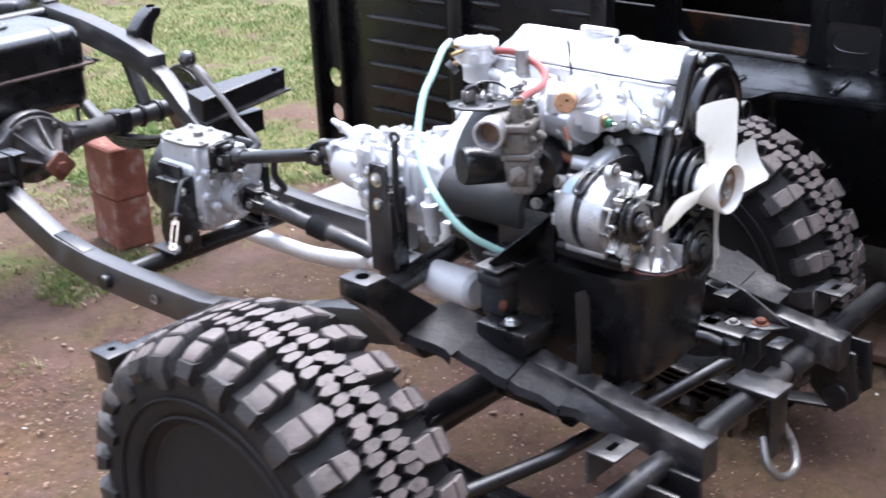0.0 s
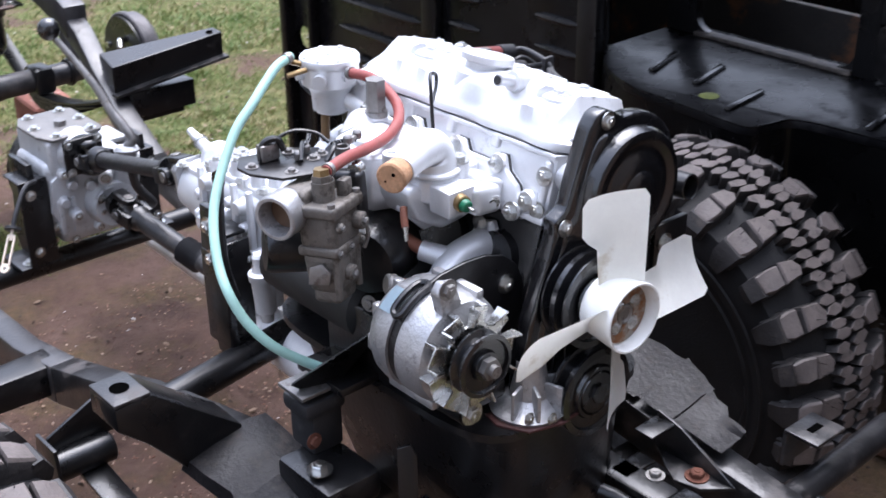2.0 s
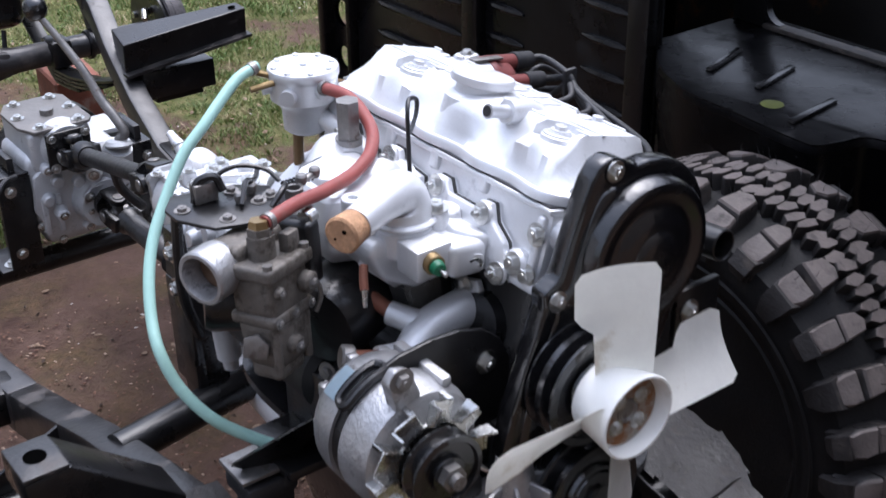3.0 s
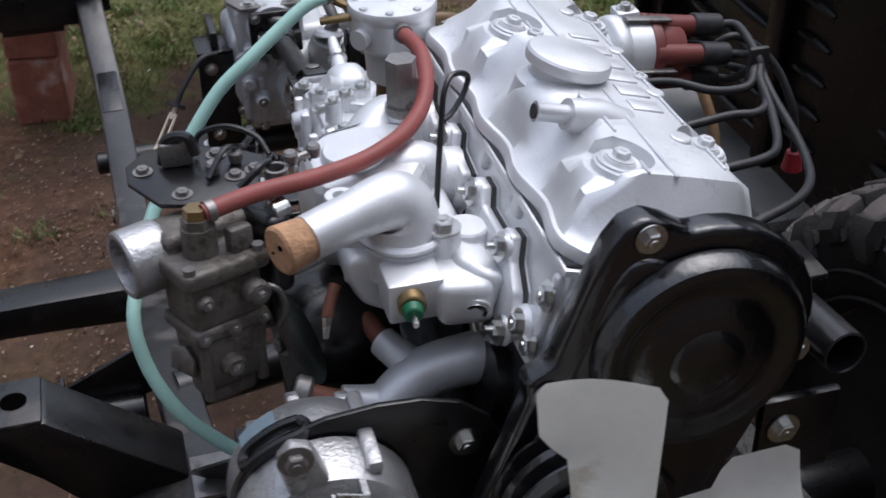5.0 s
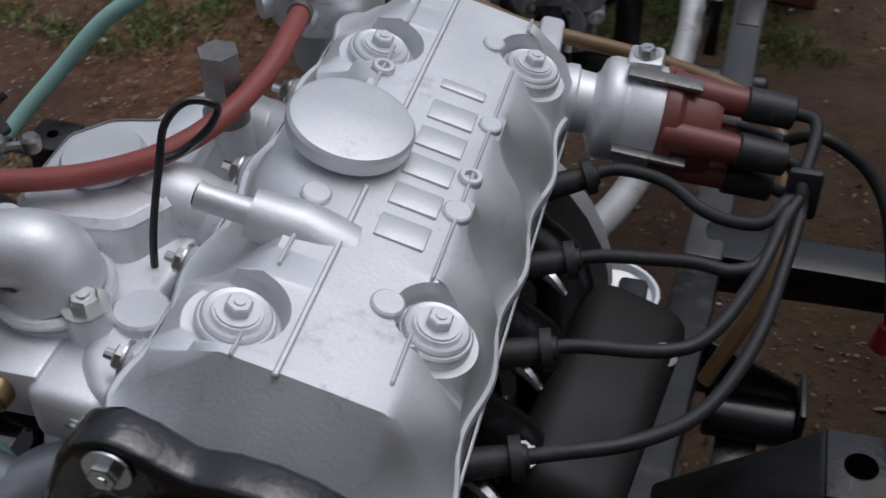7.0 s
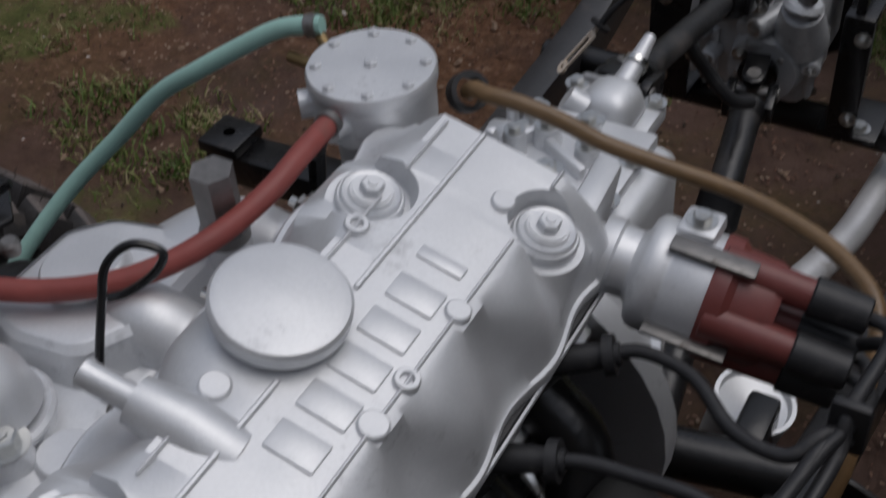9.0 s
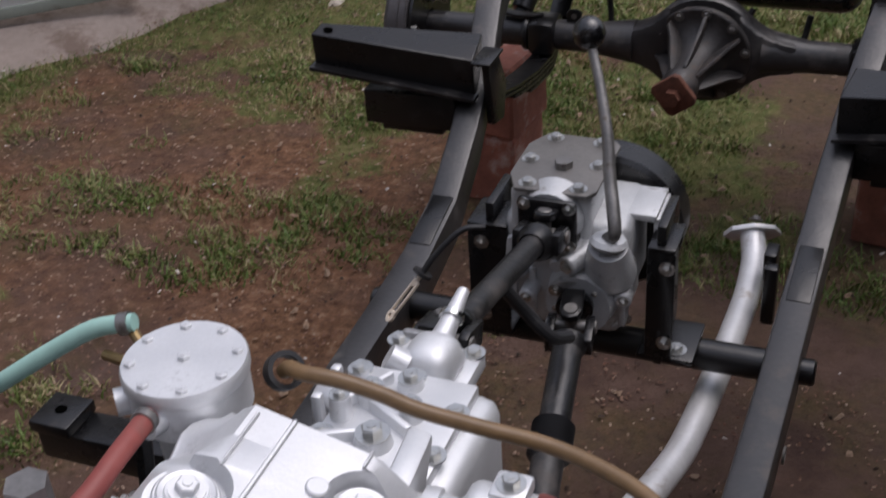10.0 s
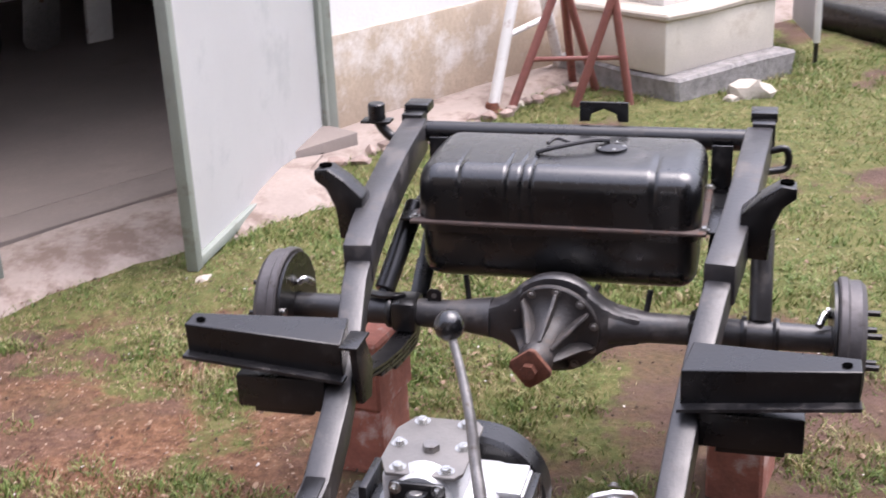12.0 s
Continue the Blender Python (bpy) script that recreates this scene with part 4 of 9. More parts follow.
    prism(bm, [(-0.43, 0.44), (-0.34, 0.44), (-0.35, 0.35), (-0.40, 0.31), (-0.44, 0.35)], side * 0.316 - 0.005, side * 0.316 + 0.005, Matrix(((0, 0, 1, 0), (1, 0, 0, 0), (0, 1, 0, 0), (0, 0, 0, 1))), 0.002)
    prism(bm, [(-0.43, 0.44), (-0.34, 0.44), (-0.35, 0.35), (-0.40, 0.31), (-0.44, 0.35)], side * 0.258 - 0.005, side * 0.258 + 0.005, Matrix(((0, 0, 1, 0), (1, 0, 0, 0), (0, 1, 0, 0), (0, 0, 0, 1))), 0.002)
    cyl(bm, (side * 0.250, -0.400, 0.345), (side * 0.326, -0.400, 0.345), 0.026, bev=0.003)
    part("spring_shackle", bm, BLACK, frame_thing)
    # hanger of the spring's rear end: gusset plate, bush and its bracket
    bm = bmesh.new()
    prism(bm, [(0.268, 0.478), (0.374, 0.428), (0.378, 0.392), (0.262, 0.400)], -0.445, -0.439, Matrix(((side, 0, 0, 0), (0, 0, -1, 0), (0, 1, 0, 0), (0, 0, 0, 1))), 0.0015)
    hanger = part("spring_hanger_plate", bm, BLACK, frame_thing)
    bm = bmesh.new()
    cyl(bm, (side * 0.285, 0.428, 0.384), (side * 0.378, 0.428, 0.384), 0.024, bev=0.003)
    part("hanger_bush", bm, BLACK, hanger)
    bm = bmesh.new()
    prism(bm, [(0.40, 0.43), (0.46, 0.43), (0.47, 0.37), (0.43, 0.345), (0.395, 0.365)], side * 0.380 - 0.003, side * 0.380 + 0.003, Matrix(((0, 0, 1, 0), (1, 0, 0, 0), (0, 1, 0, 0), (0, 0, 0, 1))), 0.001)
    part("hanger_cheek", bm, BLACK, hanger)
    # front leaf spring
    spring = thing("leaf_spring", "black steel leaf spring pack slung under the rail", "leaf spring", (side * 0.287, 0.0, 0.3), "leaf springs")
    for i in range(4):
        ln = 0.46 - 0.10 * i
        bm = bmesh.new()
        girder(bm, [(side * (0.290 + 0.035 * max(0.0, s)), 0.02 + ln * s * 0.9, 0.345 + 0.03 * s - 0.011 * i - 0.06 * (1 - (ln * s / 0.46) ** 2)) for s in (-1, -0.75, -0.5, -0.25, 0, 0.25, 0.5, 0.75, 1)], 0.042, 0.007, 0.0015)
        part("leaf", bm, BLACK, spring)
    spring = thing("leaf_spring", "black steel leaf spring pack slung under the rail", "leaf spring", (side * 0.30, 1.85, 0.4), "leaf springs")
    for i in range(4):
        ln = 0.42 - 0.09 * i
        bm = bmesh.new()
        girder(bm, [(side * (0.30 + 0.02 * max(0, s)), 1.89 + ln * s, 0.415 - 0.009 * i + (0.20 if s > 0 else 0.10) * abs(ln * s / 0.42) ** 1.6) for s in (-1, -0.75, -0.5, -0.25, 0, 0.25, 0.5, 0.75, 1)], 0.040, 0.007, 0.0015)
        part("leaf", bm, BLACK, spring)

for nm, a, b, r in (("rear_cross_tube", (-0.372, 2.335, 0.712), (0.372, 2.335, 0.712), 0.024), ("centre_cross_tube", (-0.285, 1.075, 0.372), (0.285, 1.075, 0.372), 0.022), ("gearbox_cross_tube", (-0.245, 0.31, 0.498), (0.245, 0.40, 0.498), 0.024), ("front_cross_tube", (-0.215, -0.15, 0.43), (0.215, -0.15, 0.43), 0.022)):
    bm = bmesh.new()
    cyl(bm, a, b, r, n=24)
    part(nm, bm, BLACK, frame_thing)
for side in (-1, 1):
    bm = bmesh.new()
    cyl(bm, (side * 0.292, 1.075, 0.372), (side * 0.318, 1.075, 0.372), 0.018, bev=0.003)
    part("tube_stub", bm, BLACK, frame_thing)
# front tube with two half clamps, tow plate and ring
bm = bmesh.new()
tube(bm, [(-0.52, -0.352, 0.432), (-0.3, -0.358, 0.435), (0.0, -0.360, 0.436), (0.3, -0.358, 0.437), (0.53, -0.352, 0.438)], 0.0205, n=22, curved=False)
front_tube = part("front_tube", bm, DUSTY, frame_thing, "dusty black front tube")
for x in (-0.235, 0.235):
    bm = bmesh.new()
    lathe(bm, [(0.0205, -0.05), (0.0232, -0.05), (0.0232, 0.05), (0.0205, 0.05)], aim((x - 0.06 * (1 if x > 0 else -1), -0.359, 0.4360), (x - 0.06 * (1 if x > 0 else -1) + 1, -0.359, 0.4360)), 22, closed=True)
    part("sleeve", bm, DUSTY, front_tube)
bm = bmesh.new()
box(bm, (0.02, -0.37, 0.460), (0.062, 0.092, 0.008), pose(0, 0, 0), 0.002)
tow = part("tow_plate", bm, DUSTY, frame_thing)
for y, h in ((-0.405, 0.12), (-0.335, 0.10)):
    bm = bmesh.new()
    box(bm, (0.02, y, 0.457 - h / 2), (0.055, 0.010, h), I4, 0.002)
    part("tow_cheek", bm, BLACK, tow)
bm = bmesh.new()
tube(bm, [(-0.012, -0.398, 0.385), (-0.03, -0.42, 0.350), (-0.01, -0.438, 0.322), (0.035, -0.438, 0.320), (0.058, -0.42, 0.346), (0.052, -0.398, 0.385)], 0.007, n=10)
part("tow_ring", bm, DULL_STEEL, frame_thing, "bare steel tow ring")
# gusset with a rusty bolt by the left rail, steering stay plates
bm = bmesh.new()
prism(bm, [(0.20, -0.20), (0.20, -0.33), (0.165, -0.30), (0.155, -0.265), (0.17, -0.24)], 0.478, 0.484, I4, 0.002)
prism(bm, [(-0.20, 0.484), (-0.33, 0.484), (-0.24, 0.53), (-0.20, 0.54)], 0.196, 0.201, Matrix(((0, 0, 1, 0), (1, 0, 0, 0), (0, 1, 0, 0), (0, 0, 0, 1))), 0.001)
g = part("gusset", bm, DUSTY, frame_thing)
bolt((0.182, -0.281, 0.484), (0, 0, 1), 0.010, g, BOLT_RUST)
for y, x0, x1 in ((-0.22, 0.10, 0.155), (-0.355, 0.09, 0.135), (-0.31, 0.10, 0.14)):
    bm = bmesh.new()
    box(bm, ((x0 + x1) / 2, y, 0.495), (x1 - x0, 0.028, 0.004), pose(0, 0, 0), 0.001)
    box(bm, (x0 + 0.003, y, 0.478), (0.005, 0.028, 0.036), I4, 0.001)
    part("tab", bm, BLACK, frame_thing)
for (x, y, z, sx, sy) in ((0.175, -0.215, 0.53, 0.05, 0.03), (-0.165, -0.14, 0.535, 0.045, 0.022), (-0.17, -0.245, 0.495, 0.04, 0.03)):
    bm = bmesh.new()
    box(bm, (x, y, z), (sx, sy, 0.004), pose(0, 0, 0), 0.001)
    part("tab", bm, BLACK, frame_thing)
# steering box, drag link
steer = thing("steering_linkage", "black steering relay arm and drag link with greasy joints", "steering linkage", (0.08, -0.28, 0.44))
bm = bmesh.new()
box(bm, (0.11, -0.215, 0.488), (0.045, 0.16, 0.018), pose(0, 0, 0, 0, 0, 0), 0.005)
part("relay_arm", bm, BLACK, steer)
for x, y, z, r in ((0.086, -0.278, 0.482, 0.020), (0.10, -0.19, 0.50, 0.014)):
    bm = bmesh.new()
    cyl(bm, (x, y, z - 0.05), (x, y, z + 0.008), r, r * 0.9, bev=0.004)
    part("ball_joint", bm, BLACK, steer)
bm = bmesh.new()
tube(bm, [(0.03, -0.13, 0.50), (0.07, -0.24, 0.488), (0.086, -0.278, 0.472)], 0.010, curved=False)
part("drag_link", bm, BLACK, steer)
bm = bmesh.new()
tube(bm, [(0.09, -0.285, 0.455), (-0.30, -0.18, 0.40), (-0.46, -0.12, 0.385)], 0.013, curved=False)
part("tie_rod", bm, BLACK, steer)
bolt((0.13, -0.255, 0.497), (0, 0, 1), 0.008, steer, BOLT_DARK)

# ---- front axle and wheels ----
axle = thing("front_axle", "black painted solid front axle under the engine", "axle", (0, 0.1, 0.3))
bm = bmesh.new()
tube(bm, [(-0.5, 0.1, 0.36), (-0.25, 0.1, 0.36), (0.1, 0.1, 0.36), (0.5, 0.1, 0.36)], [0.034, 0.032, 0.032, 0.034], n=20, curved=False)
part("axle_tube", bm, BLACK, axle)
bm = bmesh.new()
lathe(bm, [(0.035, -0.075), (0.085, -0.05), (0.102, -0.02), (0.102, 0.02), (0.085, 0.05), (0.035, 0.075)], aim((0.12, 0.1, 0.36), (0.12, 1.1, 0.36)), 24)
cyl(bm, (0.12, 0.14, 0.37), (0.12, 0.30, 0.385), 0.05, 0.03)
part("differential", bm, BLACK, axle)


def tyre_and_rim():
    """A mud-terrain wheel about the origin, its axle along x; +x is the outer face."""
    R, W = 0.326, 0.118
    rx = Matrix.Rotation(radians(90), 4, "Y")
    tyre = bmesh.new()
    prof = [(0.198, -0.088), (0.206, -0.098), (0.235, -0.112), (0.275, -0.118), (0.300, -0.112), (0.306, -0.092), (0.314, -0.06), (0.322, -0.045), (0.323, 0.0), (0.322, 0.045), (0.314, 0.06), (0.306, 0.092), (0.300, 0.112), (0.275, 0.118), (0.235, 0.112), (0.206, 0.098), (0.198, 0.088)]
    lathe(tyre, prof, rx, 88)
    for h in (-0.1165, 0.1165):
        lathe(tyre, [(0.212, h * 0.93), (0.215, h * 0.965), (0.219, h * 0.94)], rx, 88, closed=True)
    for h in (-0.1185, 0.1185):
        lathe(tyre, [(0.246, h * 0.985), (0.249, h * 1.012), (0.252, h * 0.987)], rx, 88, closed=True)
    rng = random.Random(2)

    def block(corners, r0, r1, shrink=0.86, round_=0.003):
        """Corners (angle, across) on the tread; drawn out from radius r0 to r1, with a worn, rounded rim."""
        corners = [(a + rng.uniform(-0.006, 0.006), s + rng.uniform(-0.0024, 0.0024)) for a, s in corners]
        r1 += rng.uniform(-0.004, 0.002)
        ca, cs = sum(c[0] for c in corners) / len(corners), sum(c[1] for c in corners) / len(corners)
        rings = []
        for r, k in ((r0, 1.04), (r1 - round_ * 1.6, 1.0), (r1 - round_ * 0.4, (1 + shrink) / 2), (r1, shrink)):
            rings.append([tyre.verts.new((cs + (s - cs) * k, (r - 0.9 * max(0, abs(s) - 0.07) ** 1.3) * math.sin(ca + (a - ca) * k), (r - 0.9 * max(0, abs(s) - 0.07) ** 1.3) * math.cos(ca + (a - ca) * k))) for a, s in corners])
        k = len(corners)
        for p, q in zip(rings, rings[1:]):
            for i in range(k):
                # 1 is the paler, sky-lit top colour; 2 the darker, shaded flank colour
                tyre.faces.new((p[i], p[(i + 1) % k], q[(i + 1) % k], q[i])).material_index = 1 if q is rings[3] else 2
        tyre.faces.new(rings[3]).material_index = 1

    n = 28
    for i in range(n):
        a0 = 2 * math.pi * i / n
        for sgn in (-1, 1):
            a = a0 + (0.5 if sgn > 0 else 0.0) * 2 * math.pi / n
            # small rounded centre blocks, two for each shoulder lug, each split by a narrow groove
            for t, s0 in ((-0.0561, 0.020), (0.0561, 0.023)):
                for half in (-1, 1):
                    pts = [(a + t + half * 0.0250 + 0.0278 * math.cos(q), sgn * (s0 + 0.0196 * math.sin(q) + half * 0.003 + 0.003 * math.cos(q))) for q in (math.pi * (j + 0.5) / 3 for j in range(6))]
                    block(pts, R - 0.018, R + 0.020, 0.94, 0.003)
            # shoulder lug, alternately long and short, running down the sidewall
            ln = 0.0 if i % 2 else 0.010
            w = 0.084 if i % 2 == 0 else 0.074
            c = a + 0.05
            # an inner and an outer piece, parted by a narrow step
            block([(c - w * 0.70, sgn * (0.054 - ln)), (c - 0.1 * w, sgn * (0.045 - ln)), (c + w * 0.66, sgn * (0.055 - ln)), (c + w * 0.86, sgn * 0.083), (c - w * 0.80, sgn * 0.086)], R - 0.024, R + 0.018, 0.80, 0.008)
            block([(c - w * 0.84, sgn * 0.085), (c + w * 0.84, sgn * 0.082), (c + w * 0.88, sgn * 0.104), (c + w * 0.74, sgn * 0.120), (c - w * 0.74, sgn * 0.120), (c - w * 0.88, sgn * 0.104)], R - 0.024, R + 0.014, 0.76, 0.010)
            lo, up = [], []
            for rr, ww, proud in ((R - 0.007, 0.84, 0.121), (0.300, 0.82, 0.132), (0.268 if i % 2 == 0 else 0.284, 0.55, 0.126)):
                for e in (-1, 1):
                    lo.append(tyre.verts.new((sgn * 0.108, rr * math.sin(c + e * w * ww), rr * math.cos(c + e * w * ww))))
                    up.append(tyre.verts.new((sgn * proud, rr * math.sin(c + e * w * ww * 0.86), rr * math.cos(c + e * w * ww * 0.86))))
            for j in (0, 2):
                for quad in ((up[j], up[j + 1], up[j + 3], up[j + 2]), (lo[j], lo[j + 2], up[j + 2], up[j]), (lo[j + 1], lo[j + 3], up[j + 3], up[j + 1])):
                    tyre.faces.new(quad).material_index = 2
            tyre.faces.new((lo[4], lo[5], up[5], up[4])).material_index = 2
            tyre.faces.new((lo[0], lo[1], up[1], up[0])).material_index = 2
    # thin rubber hairs left by the mould
    for i in range(210):
        a, sx = rng.uniform(0, 2 * math.pi), rng.choice((-1, 1)) * rng.uniform(0.006, 0.118)
        r, lean = R + 0.008 - 0.9 * max(0, abs(sx) - 0.07) ** 1.3, rng.uniform(-0.03, 0.03)
        tip = tyre.verts.new((sx * 1.03, (r + 0.024) * math.sin(a + lean), (r + 0.024) * math.cos(a + lean)))
        foot = [tyre.verts.new((sx + 0.0009 * math.cos(q), r * math.sin(a + 0.0027 * math.sin(q)), r * math.cos(a + 0.0027 * math.sin(q)))) for q in (0, 2.1, 4.2)]
        for j in range(3):
            tyre.faces.new((foot[j], foot[(j + 1) % 3], tip)).material_index = 2
    rim = bmesh.new()
    lathe(rim, [(0.204, -0.092), (0.204, -0.082), (0.190, -0.078), (0.178, -0.04), (0.172, 0.0), (0.178, 0.045), (0.190, 0.078), (0.204, 0.082), (0.204, 0.092), (0.196, 0.088), (0.184, 0.070), (0.170, 0.035), (0.166, 0.0), (0.172, -0.04), (0.184, -0.070), (0.196, -0.088)], rx, 56, closed=True)
    disc = bmesh.new()
    lathe(disc, [(0.172, 0.005), (0.150, 0.028), (0.110, 0.040), (0.075, 0.030), (0.048, 0.026), (0.048, 0.020), (0.075, 0.024), (0.110, 0.034), (0.150, 0.022), (0.172, -0.001)], rx, 56, closed=True)
    hub = bmesh.new()
    lathe(hub, [(0.0, 0.075), (0.026, 0.075), (0.030, 0.068), (0.032, 0.03), (0.052, 0.024), (0.052, -0.04), (0.0, -0.04)], rx, 28)
    drum = bmesh.new()
    lathe(drum, [(0.0, -0.07), (0.12, -0.07), (0.128, -0.06), (0.128, -0.012), (0.12, 0.0), (0.0, 0.0)], rx, 36)
    return tyre, rim, disc, hub, drum


wheel = thing("off_road_wheel", "mud-terrain tyre with deep lugs on a black steel rim", "wheel", (-0.637, 0.1, 0.348), "front wheels")
tyre_bm, rim_bm, disc_bm, hub_bm, drum_bm = tyre_and_rim()
WM = pose(-0.637, 0.1, 0.348, 0, 0, 180)
for b in (tyre_bm, rim_bm, disc_bm, hub_bm, drum_bm):
    bmesh.ops.transform(b, matrix=WM, verts=b.verts)
tyre_part = part("tyre", tyre_bm, RUBBER, wheel, "black mud-terrain tyre, dusty lug tops coloured paler than shaded flanks", 42)
tyre_part.data.materials.append(TREAD)
tyre_part.data.materials.append(LUG)
rim = part("rim", rim_bm, BLACK, wheel)
part("wheel_disc", disc_bm, BLACK, rim)
part("hub", hub_bm, BLACK, wheel)
part("brake_disc", drum_bm, DULL_STEEL, wheel)
for i in range(5):
    a = 2 * math.pi * i / 5
    bolt(WM @ Vector((0.028, 0.07 * math.cos(a), 0.07 * math.sin(a))), (-1, 0, 0), 0.010, wheel, BOLT_DARK, "wheel_nut")
copy_thing(wheel, Matrix.Translation(K * Vector((0.637, 0.1, 0.348))) @ pose(0, 0, 0, 17, 0, 180))

# ---- rear axle, with bare drums ----
rear_axle = thing("rear_axle", "black painted rear axle with bare drums and a rusty pinion flange", "axle", (0, 1.9, 0.4))
bm = bmesh.new()
tube(bm, [(-0.56, 1.90, 0.452), (-0.40, 1.90, 0.452), (-0.2, 1.90, 0.452), (-0.12, 1.90, 0.452)], [0.026, 0.028, 0.03, 0.042], n=20, curved=False)
tube(bm, [(0.56, 1.90, 0.452), (0.40, 1.90, 0.452), (0.2, 1.90, 0.452), (0.12, 1.90, 0.452)], [0.026, 0.028, 0.03, 0.042], n=20, curved=False)
lathe(bm, [(0.0, 0.085), (0.05, 0.08), (0.085, 0.055), (0.10, 0.02), (0.105, 0.0), (0.105, -0.010), (0.101, -0.018), (0.09, -0.020)], aim((0.012, 1.90, 0.452), (0.012, 2.9, 0.452)), 40)
for s in (-1, 1):
    prism(bm, [(s * x, z) for x, z in ((0.062, 0.080), (0.088, 0.056), (0.108, 0.043), (0.135, 0.034), (0.172, 0.029), (0.172, -0.029), (0.135, -0.034), (0.108, -0.043), (0.088, -0.056), (0.062, -0.080))], -0.03, 0.03, Matrix(((1, 0, 0, 0.012), (0, 0, 1, 1.90), (0, 1, 0, 0.452), (0, 0, 0, 1))), 0.012)
part("axle_housing", bm, RAIL, rear_axle)
bm = bmesh.new()
AX = aim((0.012, 1.882, 0.450), (-0.118, 0.88, 0.353))
lathe(bm, [(0.094, 0.0), (0.094, 0.010), (0.092, 0.012), (0.076, 0.013), (0.062, 0.018), (0.044, 0.036), (0.034, 0.060), (0.030, 0.090), (0.030, 0.118), (0.034, 0.122), (0.034, 0.140), (0.028, 0.152), (0.0, 0.152)], AX, 36)
ribs = []
for i in range(7):
    a = 2 * math.pi * i / 7 + 0.55
    rb = bmesh.new()
    prism(rb, [(0.024, 0.116), (0.034, 0.116), (0.070, 0.046), (0.086, 0.026), (0.086, 0.006), (0.024, 0.03)], -0.0032, 0.0032, AX @ Matrix.Rotation(a, 4, "Z") @ Matrix(((1, 0, 0, 0), (0, 0, 1, 0), (0, 1, 0, 0), (0, 0, 0, 1))), 0.001)
    ribs.append(rb)
carrier = part("differential_carrier", bm, IRON, rear_axle, "ribbed dark brown cast differential carrier")
for rb in ribs:
    part("rib", rb, IRON, carrier)
for i in range(10):
    a = 2 * math.pi * i / 10 + 0.2
    bolt(AX @ Vector((0.085 * math.cos(a), 0.085 * math.sin(a), 0.0125)), AX.to_3x3() @ Vector((0, 0, 1)), 0.0060, carrier, BOLT_DARK)
bm = bmesh.new()
FL = AX @ Matrix.Translation((0, 0, 0.156))
prism(bm, [(0.033, -0.025), (0.033, 0.025), (0.025, 0.033), (-0.025, 0.033), (-0.033, 0.025), (-0.033, -0.025), (-0.025, -0.033), (0.025, -0.033)], 0.0, 0.011, FL @ pose(0, 0, 0, 0, 0, 38), 0.002)
part("pinion_flange", bm, RUST, rear_axle, "rusty pinion flange")
bm = bmesh.new()
cyl(bm, FL @ Vector((0, 0, 0.011)), FL @ Vector((0, 0, 0.024)), 0.016, n=6)
part("pinion_nut", bm, RUST, rear_axle)
for s in (-1, 1):
    face = aim((s * 0.545, 1.90, 0.452), (s * 1.545, 1.90, 0.452))
    bm = bmesh.new()
    lathe(bm, [(0.03, 0.0), (0.112, 0.0), (0.112, -0.006), (0.03, -0.006)], face, 36, closed=True)
    plate = part("backing_plate", bm, BLACK, rear_axle)
    bm = bmesh.new()
    lathe(bm, [(0.118, 0.002), (0.122, 0.006), (0.122, 0.018), (0.117, 0.022), (0.117, 0.042), (0.108, 0.052), (0.04, 0.056), (0.0, 0.056), (0.0, 0.046), (0.108, 0.04), (0.112, 0.004)], face, 40)
    part("brake_drum", bm, DRUM, rear_axle, "weathered grey cast brake drum")
    for i in range(5):
        a = 2 * math.pi * i / 5
        bm = bmesh.new()
        cyl(bm, face @ Vector((0.055 * math.cos(a), 0.055 * math.sin(a), 0.05)), face @ Vector((0.055 * math.cos(a), 0.055 * math.sin(a), 0.082)), 0.006, n=10)
        part("wheel_stud", bm, BLACK, rear_axle)
    bm = bmesh.new()
    tube(bm, [face @ Vector((0.0, 0.05, -0.008)), face @ Vector((-0.01, 0.055, -0.02)), face @ Vector((-0.03, 0.04, -0.03))], 0.008, n=10)
    part("wheel_cylinder", bm, STEEL, plate)
    bm = bmesh.new()
    cyl(bm, face @ Vector((0.085, 0.02, -0.004)), face @ Vector((0.085, 0.02, -0.012)), 0.009, n=12)
    part("inspection_plug", bm, STEEL, plate)
    bm = bmesh.new()
    box(bm, (s * 0.30, 1.90, 0.452), (0.055, 0.075, 0.068), I4, 0.012)
    part("spring_seat", bm, BLACK, rear_axle)
for x, z, dx, dz in ((-0.174, 0.470, -0.007, 0.055), (0.082, 0.500, 0.010, 0.020), (0.187, 0.466, 0.008, 0.049)):
    bm = bmesh.new()
    cyl(bm, (x, 1.93, z), (x + dx, 1.94, z + dz), 0.006, n=10)
    part("breather", bm, BLACK, rear_axle)
bm = bmesh.new()
prism(bm, [(-0.015, 0), (0.015, 0), (0.015, 0.024), (0.008, 0.030), (-0.008, 0.030), (-0.015, 0.024)], -0.003, 0.003, Matrix(((1, 0, 0, -0.240), (0, 0, 1, 1.90), (0, 1, 0, 0.476), (0, 0, 0, 1))), 0.001)
tab = part("pipe_tab", bm, BLACK, rear_axle)
bm = bmesh.new()
cyl(bm, (-0.240, 1.8975, 0.493), (-0.240, 1.8965, 0.493), 0.0055, n=14)
part("tab_hole", bm, DULL_STEEL, tab)

